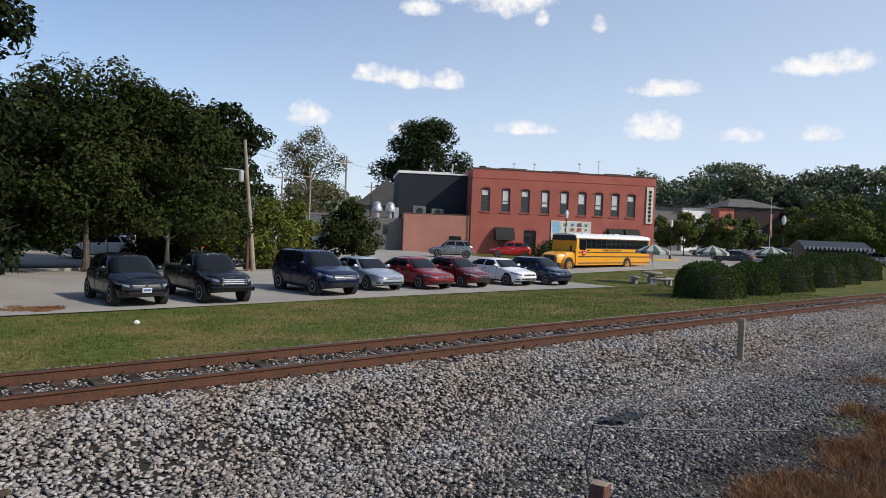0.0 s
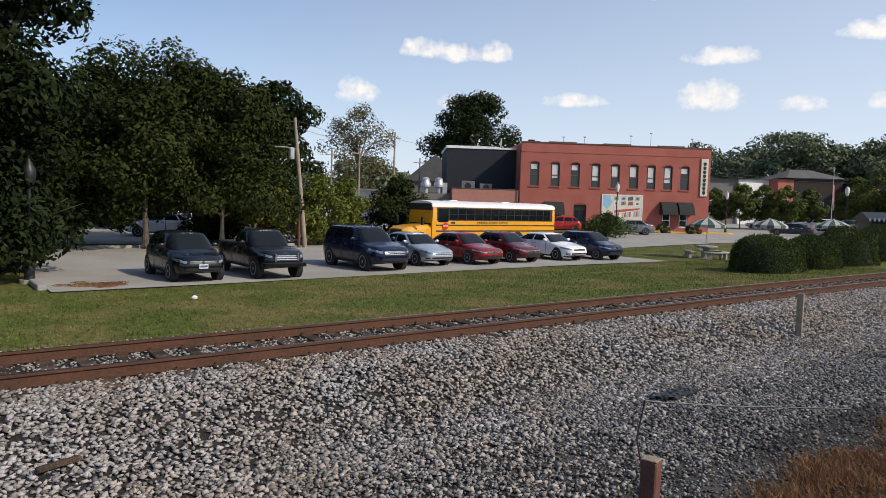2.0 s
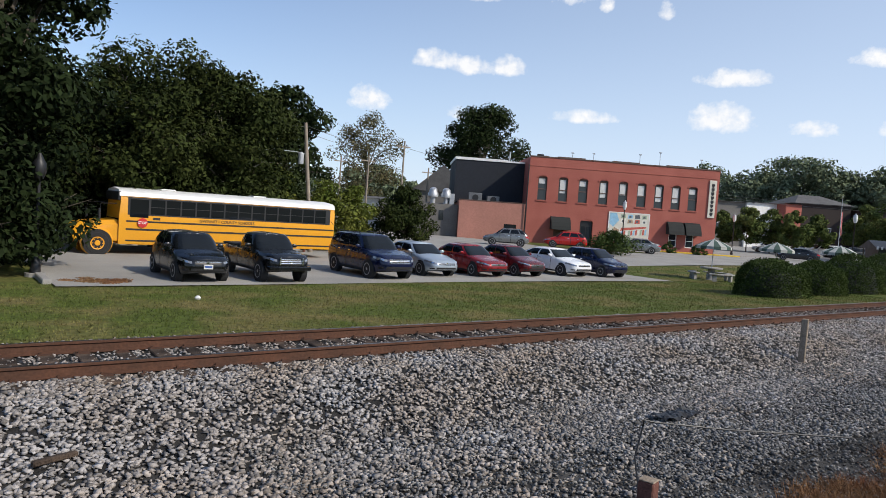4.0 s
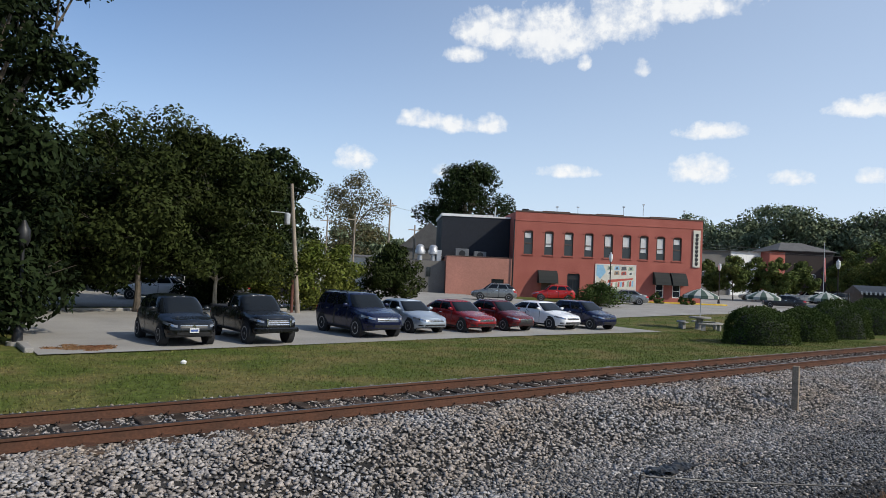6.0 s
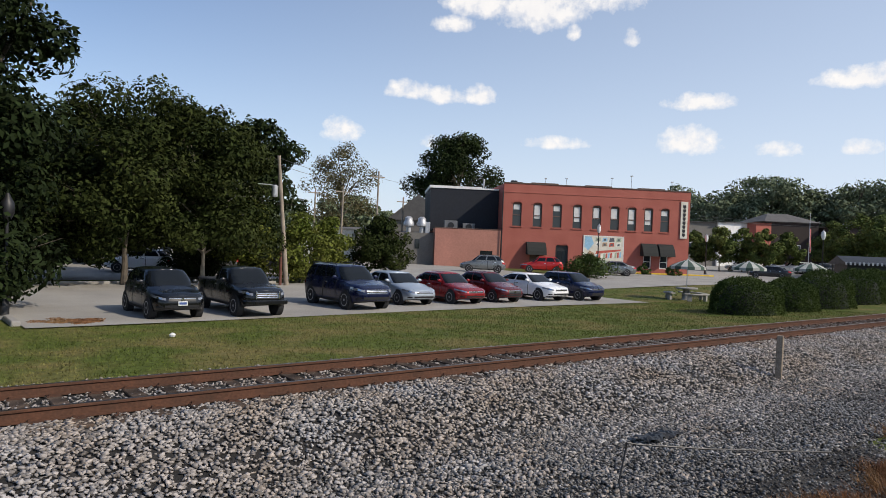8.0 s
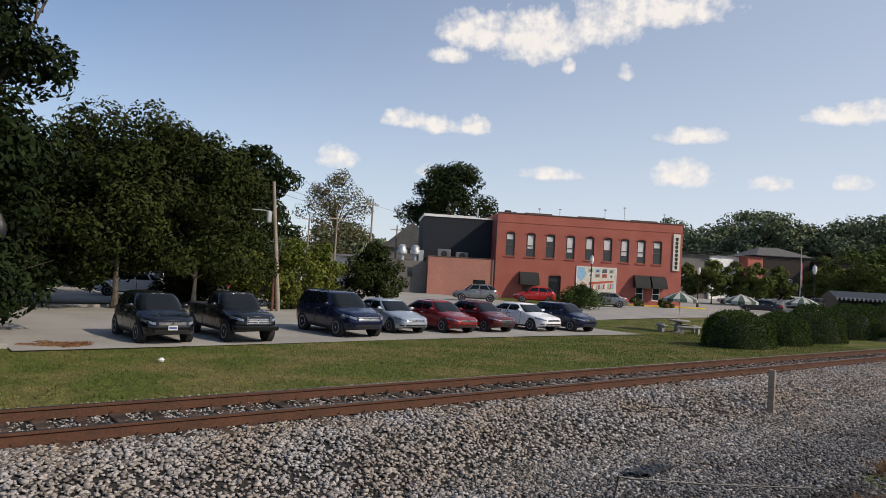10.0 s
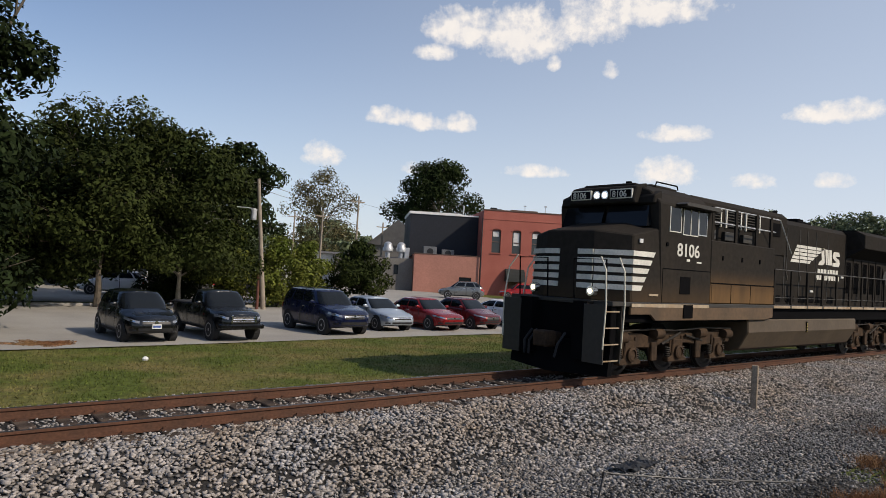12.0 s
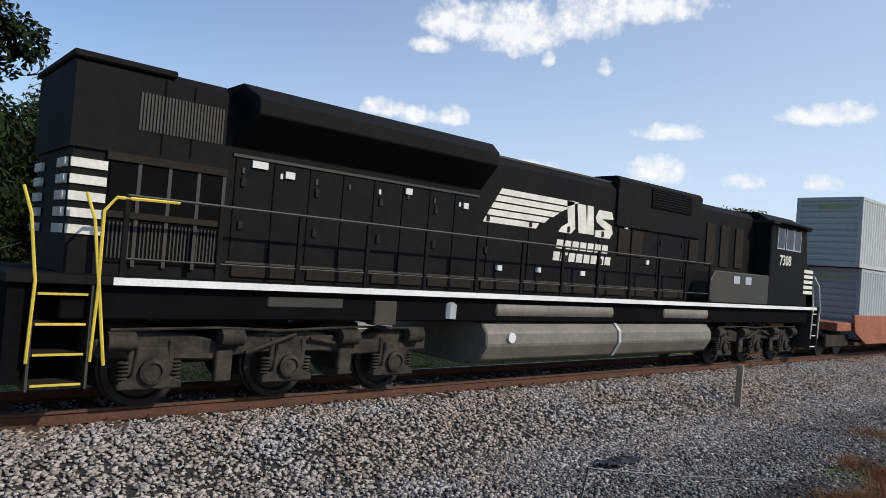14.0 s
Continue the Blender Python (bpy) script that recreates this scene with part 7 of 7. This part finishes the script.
railing(lead, -1.47, 8.25, 21.0, 1.78, 2.82, 1.18, 0.055, M_loco, M_locodust)
railing(lead, 1.47, 8.25, 21.0, 1.78, 2.82, 1.18, 0.03, M_loco, M_locodust)
part("fuel_tank", Shape().prism([(-1.46, 1.36), (-1.48, 1.0), (-1.2, 0.5), (-0.9, 0.42), (0.9, 0.42), (1.2, 0.5), (1.48, 1.0), (1.46, 1.36)], 6.75, 14.75, "x"), M_tankdust, lead, "tan dust-coated fuel tank", bevel=0.03)
gauge = part("sight_gauge", Shape().box(10.55, 10.62, -1.50, -1.46, 0.95, 1.28), M_louvre, lead)
for k in range(6):
    part("gauge_mark", Shape().box(10.56, 10.61, -1.505, -1.499, 0.97 + k * 0.05, 0.99 + k * 0.05), M_grab, gauge)
part("filler", Shape().lathe([(0.09, 1.36), (0.09, 1.46)], 10, (9.6, -1.3, 0)).lathe([(0.09, 1.36), (0.09, 1.46)], 10, (13.5, -1.3, 0)), M_patch, lead)
truck(lead, 3.62, 2.03, M_truck, 1)
truck(lead, 17.75, 2.06, M_truck, 2)
steps_end(lead, 0.12, 0.72, M_silltan, M_grabw, 0.3)
steps_end(lead, 20.95, 21.5, M_silltan, M_grabw, -0.3)
plow = Shape()
plow.add([(0.0, 0, 0.10), (0.35, -1.45, 0.14), (0.35, 1.45, 0.14), (0.28, 0, 0.85), (0.45, -1.45, 0.85), (0.45, 1.45, 0.85), (0.5, -1.45, 0.14), (0.5, 1.45, 0.14), (0.55, -1.45, 0.85), (0.55, 1.45, 0.85)],
         [(0, 1, 4, 3), (2, 0, 3, 5), (1, 6, 8, 4), (7, 2, 5, 9), (6, 7, 9, 8), (3, 4, 8, 9, 5), (1, 0, 2, 7, 6)])
part("snow_plow", plow, M_louvre, lead)
part("pilot", Shape().box(0.40, 0.62, -1.45, 1.45, 0.8, 1.78), M_louvre, lead, bevel=0.02)
part("front_railing", Shape().path([(0.42, -1.3, 1.75), (0.36, -1.3, 2.7), (0.36, -0.4, 2.7), (0.42, -0.4, 1.75)], 0.02).path([(0.42, 1.3, 1.75), (0.36, 1.3, 2.7), (0.36, 0.4, 2.7), (0.42, 0.4, 1.75)], 0.02), M_louvre, lead)
coupler(lead, -0.1, -1)
coupler(lead, 22.1, 1)
part("roof_unit", Shape().box(3.2, 4.2, -0.5, 0.5, 4.62, 4.76), M_loco, lead, bevel=0.04)
part("antenna", Shape().lathe([(0.08, 4.64), (0.08, 4.74)], 10, (2.5, -0.3, 0)).lathe([(0.06, 4.64), (0.06, 4.72)], 10, (2.8, 0.2, 0)), M_louvre, lead)

# ---- second locomotive, running long hood first ----
second = thing("locomotive", pose(253, TRACK_Y, 0), "clean black diesel freight locomotive with a white sill stripe", "locomotive", "locomotives")
part("underframe", Shape().box(0.9, 23.4, -1.40, 1.40, 1.25, 1.70), M_louvre, second, bevel=0.02)
part("deck", Shape().box(0.3, 23.9, -1.52, 1.52, 1.68, 1.79), M_loco2, second, bevel=0.01)
for s in (-1, 1):
    part("sill_stripe", Shape().box(1.45, 23.5, s * 1.52, s * 1.53, 1.69, 1.785), M_sillwhite, second, "clean white sill stripe")
part("hood", hood_section(1.0, 20.2, 0.96, 1.79, 4.36), M_loco2, second)
part("hood_end", hood_section(0.95, 2.95, 1.0, 3.3, 4.42, 0.12), M_loco2, second)
part("flared_radiator", flare(3.05, 8.15, 0.97, 1.50, 3.65, 4.05, 4.27, 4.47, 0.1), M_loco2, second, "overhanging radiator wings", bevel=0.015)
part("radiator_top", Shape().box(3.4, 7.8, -0.95, 0.95, 4.465, 4.53), M_louvre, second, bevel=0.02)
part("inertial_box", hood_section(12.6, 16.5, 1.02, 3.4, 4.52, 0.08), M_loco2, second)
gr = part("intake_grille", Shape().box(14.0, 15.9, -1.05, -1.01, 3.95, 4.40), M_louvre, second)
for k in range(7):
    part("slat", Shape().box(14.03, 15.87, -1.06, -1.04, 3.98 + k * 0.06, 4.0 + k * 0.06), M_loco2, gr)
part("blower_duct", Shape().prism([(16.3, 1.9), (16.3, 2.3), (16.6, 2.62), (23.2, 2.62), (23.2, 1.79), (16.4, 1.79)], -1.49, 1.49, "y"), M_locodust, second, bevel=0.03)
part("rear_fan_housing", Shape().box(9.0, 9.6, -0.3, 0.3, 4.36, 4.5), M_louvre, second, bevel=0.03)
cab2 = [(-1.5, 1.79), (-1.5, 4.16), (-1.0, 4.44), (1.0, 4.44), (1.5, 4.16), (1.5, 1.79)]
part("cab", loft([[(19.8, a, b) for a, b in cab2], [(22.4 if b > 3 else 22.7, a, b) for a, b in cab2]]), M_loco2, second, bevel=0.03)
part("nose", Shape().prism([(22.2, 1.79), (23.6, 1.79), (23.6, 3.2), (23.3, 3.35), (22.2, 3.5)], -1.1, 1.1, "y"), M_loco2, second, bevel=0.04)
part("nose_side", Shape().prism([(22.2, 1.79), (23.2, 1.79), (23.1, 2.9), (22.2, 3.3)], -1.49, 1.49, "y"), M_loco2, second, bevel=0.03)
for a, b in ((20.25, 20.7), (20.85, 21.35), (21.45, 21.9)):
    w = part("cab_window", Shape().box(a, b, -1.51, -1.49, 3.45, 4.02), M_cabglass, second)
    part("window_frame", Shape().box(a - 0.03, a, -1.515, -1.49, 3.42, 4.05).box(b, b + 0.03, -1.515, -1.49, 3.42, 4.05).box(a, b, -1.515, -1.49, 3.42, 3.45), M_galv, w)
part("sunshade", Shape().prism([(20.1, 4.14), (20.2, 4.18), (22.1, 4.18), (22.2, 4.12)], -1.75, -1.48, "y"), M_loco2, second)
lettering("cab_digits", "7308", 0.42, M_stripe, second, pose(20.45, -1.503, 2.98, 90, 0, 0), "white road digits")
for k in range(5):
    part("nose_stripe", Shape().box(22.35, 23.05, -1.505, -1.48, 2.82 - k * 0.16, 2.92 - k * 0.16), M_stripe, second)
hood_logo(second, 8.25, 12.6, 3.08, 3.78, -0.965)
for k in range(5):
    for s in (-1, 1):
        part("end_stripe", Shape().box(0.985, 1.42, s * 0.955, s * 0.985, 3.06 - k * 0.2, 3.17 - k * 0.2), M_stripe, second, "white end stripe")
    for q in (-0.86, 0.45):
        part("end_stripe", Shape().box(0.94, 0.985, q, q + 0.41, 3.06 - k * 0.2, 3.17 - k * 0.2), M_stripe, second)
# ribbed vents and doors of the long hood's end
s = Shape()
for k in range(26):
    s.box(1.75 + k * 0.045, 1.775 + k * 0.045, -1.012, -0.99, 3.62, 4.1)
part("ribbed_vent", s, M_locodust, second)
for k, x in enumerate((1.45, 1.85, 2.25, 2.62)):
    d = part("grille_door", Shape().box(x, x + 0.34, -0.99, -0.96, 1.95, 3.2), M_louvre, second, "black wire grille door")
    part("door_post", Shape().box(x + 0.34, x + 0.39, -1.0, -0.955, 1.9, 3.25), M_locodust, d)
    q = Shape()
    for j in range(6):
        q.box(x + 0.03 + j * 0.05, x + 0.05 + j * 0.05, -1.0, -0.985, 2.0, 2.45)
    part("lower_louvre", q, M_locodust, d)
for k in range(8):
    x = 3.15 + k * 0.62
    part("hood_seam", Shape().box(x, x + 0.015, -0.972, -0.95, 1.95, 3.5), M_louvre, second)
    part("latch", Shape().box(x + 0.1, x + 0.14, -0.985, -0.955, 3.28, 3.36), M_patch if k % 3 == 1 else M_locodust, second)
part("panel_band", Shape().box(3.1, 8.1, -0.985, -0.955, 3.50, 3.54).box(3.1, 15.9, -0.985, -0.955, 2.02, 2.05), M_locodust, second)
for x in (8.4, 9.6, 10.8, 12.0, 13.2, 14.5, 15.8):
    part("hood_seam", Shape().box(x, x + 0.018, -0.972, -0.95, 1.95, 3.05 if 8.3 < x < 12.6 else 3.9), M_louvre, second)
for x, z, w in ((3.4, 3.38, 0.25), (3.95, 3.30, 0.16), (6.3, 3.35, 0.14), (7.7, 3.26, 0.12), (1.8, 3.42, 0.2), (13.0, 3.35, 0.1), (8.7, 2.2, 0.16), (9.9, 2.22, 0.14), (11.4, 2.22, 0.16), (14.0, 2.6, 0.12)):
    part("label_plate", Shape().box(x, x + w, -0.998, -0.95, z, z + 0.10), M_patch, second)
for x in (2.05, 2.45):
    part("hood_end_seam", Shape().box(x, x + 0.02, -1.012, -0.995, 3.36, 4.30), M_louvre, second)
part("hood_end_cap", Shape().box(0.9, 2.2, -1.03, 1.03, 4.36, 4.45), M_loco2, second, bevel=0.02)
part("grille_mid_bar", Shape().box(1.4, 3.02, -1.02, -0.96, 2.50, 2.58), M_loco, second)
part("grille_top_bar", Shape().box(1.4, 3.02, -1.02, -0.96, 3.20, 3.30), M_loco, second)
for x in (3.2, 4.45, 5.7, 6.95, 8.3, 9.55, 10.8, 12.05, 13.3, 14.55, 15.6):
    part("kick_plate", Shape().box(x, x + 1.1, -0.995, -0.955, 1.84, 2.0), M_loco, second, bevel=0.006)
    part("hinge", Shape().box(x + 0.05, x + 0.12, -0.99, -0.955, 2.5, 2.62), M_loco, second)
    part("hinge", Shape().box(x + 0.05, x + 0.12, -0.99, -0.955, 3.1, 3.22), M_loco, second)
part("hood_top_strip", Shape().box(8.2, 12.6, -0.83, -0.79, 4.345, 4.385), M_locodust, second)
for x in (12.75, 13.3, 16.0, 16.9, 17.7, 18.6):
    part("access_door", Shape().box(x, x + 0.48, -1.0, -0.955, 2.75, 3.85 if x > 16.5 else 3.35), M_loco, second, bevel=0.008)
part("cab_brow", Shape().prism([(19.7, 4.1), (19.7, 4.2), (22.5, 4.2), (22.5, 4.08)], -1.6, 1.6, "y"), M_loco, second, bevel=0.02)
for x in (17.6, 18.3):
    part("duct_vent", Shape().box(x, x + 0.36, -1.505, -1.48, 2.32, 2.52), M_galv, second)
part("under_deck_box", Shape().box(3.6, 4.9, -1.42, -1.2, 1.44, 1.60), M_locodust, second, bevel=0.015)
part("under_deck_bracket", Shape().box(5.5, 5.95, -1.45, -1.2, 1.18, 1.58), M_locodust, second, bevel=0.015)
part("horn_cluster", Shape().box(8.35, 8.95, -0.25, 0.25, 4.36, 4.46).lathe([(0.04, 8.2), (0.09, 8.36)], 10, (0, -0.2, 4.50), "x").lathe([(0.04, 8.2), (0.09, 8.36)], 10, (0, 0.1, 4.50), "x"), M_louvre, second)
railing(second, -1.47, 1.55, 16.3, 1.79, 2.76, 1.22, 0.035, M_loco2, M_locodust)
railing(second, 1.47, 1.55, 16.3, 1.79, 2.72, 1.5, 0.022, M_loco2, M_locodust)
part("end_handrail", Shape().path([(1.42, -1.5, 0.7), (1.28, -1.52, 1.75), (1.28, -1.5, 2.55), (1.42, -1.48, 2.72), (2.2, -1.47, 2.74)], 0.022), M_grab, second, "yellow end handrail")
steps_end(second, 0.62, 1.22, M_grab, M_grab, -0.25)
steps_end(second, 23.2, 23.7, M_stripe, M_grabw, 0.25)
part("fuel_tank", Shape().prism([(-1.30, 1.22), (-1.46, 1.05), (-1.48, 0.8), (-1.3, 0.5), (-0.9, 0.38), (0.9, 0.38), (1.3, 0.5), (1.48, 0.8), (1.46, 1.05), (1.30, 1.22)], 8.1, 16.6, "x"), M_tanktank, second, "bare grey fuel tank", bevel=0.03)
part("tank_band", Shape().prism([(-1.32, 1.25), (-1.49, 1.06), (-1.51, 0.8), (-1.33, 0.48), (1.33, 0.48), (1.51, 0.8), (1.49, 1.06), (1.32, 1.25)], 12.3, 12.4, "x"), M_galv, second)
part("tank_port", Shape().lathe([(0.10, -1.52), (0.10, -1.47), (0.06, -1.46)], 14, (8.75, 0, 0.95), "y"), M_patch, second)
for a, b in ((8.3, 12.2), (14.2, 16.5)):
    part("air_reservoir", Shape().lathe([(0.1, a), (0.19, a + 0.08), (0.19, b - 0.08), (0.1, b)], 16, (0, -1.25, 1.47), "x"), M_tanktank, second, "long grey air reservoir", smooth=True)
part("bell", Shape().lathe([(0.14, 1.30), (0.14, 1.55), (0.06, 1.6)], 12, (7.2, -1.35, 0)), M_galv, second)
truck(second, 4.15, 2.03, M_truck2, 3)
truck(second, 20.0, 2.03, M_truck2, 4)
part("end_sheet", Shape().box(0.35, 0.55, -1.42, 1.42, 0.5, 1.7), M_louvre, second)
coupler(second, -0.15, -1)
coupler(second, 24.2, 1)
hn = part("roof_antenna_row", Shape().box(20.3, 20.9, -0.3, 0.3, 4.44, 4.52).lathe([(0.09, 4.44), (0.09, 4.56)], 10, (21.6, 0, 0)).lathe([(0.12, 4.36), (0.12, 4.52)], 10, (8.7, -0.1, 0)), M_louvre, second)

# ---- container cars ----
M_container = mat("grey_container", (0.34, 0.36, 0.36), 0.55, var=0.08, scale=0.6, fine=6)
M_container2 = mat("pale_container", (0.40, 0.41, 0.40), 0.55, var=0.08, scale=0.6, fine=6)
M_wellrust = mat("rust_orange_well", (0.32, 0.10, 0.045), 0.75, var=0.25, scale=1.2, fine=8, col2=(0.22, 0.07, 0.035))
WELL_X = (0.0, 16.4, 32.8)
CONTAINERS = []


def container(material, z, length, label):
    t = thing("container", pose(270, TRACK_Y, z), label, "shipping container", "stacked containers")
    h = 2.72
    part("core", Shape().box(0.05, length - 0.05, -1.18, 1.18, 0.1, h - 0.1), material, t)
    for x in (0.0, length - 0.16):
        for y in (-1.22, 1.06):
            part("corner_post", Shape().box(x, x + 0.16, y, y + 0.16, 0, h), material, t, bevel=0.01)
    for y in (-1.22, 1.12):
        part("side_rail", Shape().box(0.16, length - 0.16, y, y + 0.10, 0, 0.16).box(0.16, length - 0.16, y, y + 0.10, h - 0.12, h), material, t)
    part("end_rail", Shape().box(0, 0.12, -1.06, 1.06, 0, 0.18).box(0, 0.12, -1.06, 1.06, h - 0.14, h), material, t)
    s = Shape()
    for k in range(int((length - 0.5) / 0.28)):
        x = 0.25 + k * 0.28
        s.prism([(x, -1.18), (x + 0.05, -1.212), (x + 0.15, -1.212), (x + 0.20, -1.18)], 0.16, h - 0.12, "z")
    part("side_corrugation", s, material, t)
    e = Shape()
    for k in range(10):
        e.prism([(0.05, 0.22 + k * 0.24), (0.015, 0.26 + k * 0.24), (0.015, 0.36 + k * 0.24), (0.05, 0.40 + k * 0.24)], -1.06, 1.06, "y")
    part("end_ribs", e, material, t)
    part("mark_bar", Shape().box(-0.006, 0.02, -0.75, 0.35, 2.28, 2.45), M_mark, t)
    return t


M_mark = mat("faded_green_mark", (0.30, 0.33, 0.16), 0.7)


def well_car(i):
    t = thing("well_car", pose(270, TRACK_Y, 0), "rust-orange articulated well car carrying stacked containers", "well car")
    for s in (-1, 1):
        part("side_sill", Shape().prism([(1.4, 0.9), (2.6, 0.45), (13.2, 0.45), (14.4, 0.9), (14.6, 1.55), (1.2, 1.55)], s * 1.33, s * 1.42, "y"), M_wellrust, t, bevel=0.015)
    part("end_platform", Shape().box(-0.1, 1.7, -1.3, 1.3, 0.95, 1.25).box(14.1, 15.9, -1.3, 1.3, 0.95, 1.25), M_wellrust, t, bevel=0.02)
    part("floor_beam", Shape().box(1.7, 14.1, -1.3, 1.3, 0.40, 0.52), M_truck, t)
    for xc in (0.6, 15.2):
        b = part("bogie", Shape().box(xc - 1.1, xc + 1.1, -1.1, -0.95, 0.35, 0.8).box(xc - 1.1, xc + 1.1, 0.95, 1.1, 0.35, 0.8).box(xc - 0.2, xc + 0.2, -1, 1, 0.45, 0.9), M_truck2, t, bevel=0.03)
        for a in (-0.85, 0.85):
            ws = Shape().rod((0, -0.8, 0), (0, 0.8, 0), 0.08, 10)
            for s in (-1, 1):
                ws.lathe([(0.1, s * 0.66), (0.48, s * 0.66), (0.48, s * 0.70), (0.46, s * 0.79), (0.1, s * 0.79)], 24, axis="y")
            part("wheelset", ws, M_wheelsteel, b, m=pose(xc + a, 0, 0.46))
    coupler(t, -0.6, -1)
    return t


wells = [well_car(i) for i in range(3)]
for i in range(3):
    CONTAINERS.append((container(M_container, 0.60, 12.19, "grey corrugated shipping container in the well car"), i, 0.60))
    CONTAINERS.append((container(M_container2, 3.36, 13.4, "pale grey corrugated shipping container stacked on top"), i, 3.36))



def taller(loco, k):
    """Stretch what stands above the deck to the class's height."""
    for o in loco.children_recursive:
        if o.matrix_basis.translation.z > 1.8:
            o.location.z = 1.8 + (o.location.z - 1.8) * k
        elif o.matrix_basis == Matrix.Identity(4):
            for v in o.data.vertices:
                if v.co.z > 1.8:
                    v.co.z = 1.8 + (v.co.z - 1.8) * k


taller(lead, 1.005)
taller(second, 1.055)

# ================= what moves =================
# position of the lead locomotive's front along the track
TRAIN = [(0.0, 227.0), (10.5, 39.6), (11.0, 30.6), (11.5, 21.25), (12.0, 12.36), (12.5, 3.88), (13.0, -4.65), (13.5, -13.25), (14.0, -21.8)]
BUS = [(0.0, 42.6), (0.5, 37.7), (1.0, 32.8), (1.5, 27.9), (2.0, 23.3), (4.5, 0.6), (5.0, -4.0), (6.0, -13.4), (14.0, -100.0)]


def train_x(t):
    for (a, x), (b, y) in zip(TRAIN[:-1], TRAIN[1:]):
        if t <= b:
            return x + (y - x) * (t - a) / (b - a)
    return TRAIN[-1][1]


def motions():
    for ob, off in ((lead, 0.0), (second, 23.0)):
        walk(ob, [(t, pose(x + off, TRACK_Y, 0)) for t, x in TRAIN])
    for i, w in enumerate(wells):
        walk(w, [(t, pose(x + 48.6 + WELL_X[i] + 0.6, TRACK_Y, 0)) for t, x in TRAIN])
    for ob, i, z in CONTAINERS:
        walk(ob, [(t, pose(x + 48.6 + WELL_X[i] + (2.9 if z < 1 else 2.6), TRACK_Y, z)) for t, x in TRAIN])
    # wheels roll with the train
    for w, x in wheelsets:
        walk(w, [(k / 30, pose(x, 0, 0.533, 0, math.degrees((train_x(k / 30) - 227.0) / 0.533), 0)) for k in range(421)])
    walk(bus, [(t, pose(x, 25.0 + 0.018 * (x - 5), -0.615, 0, 0, 1.0)) for t, x in BUS])


motions()
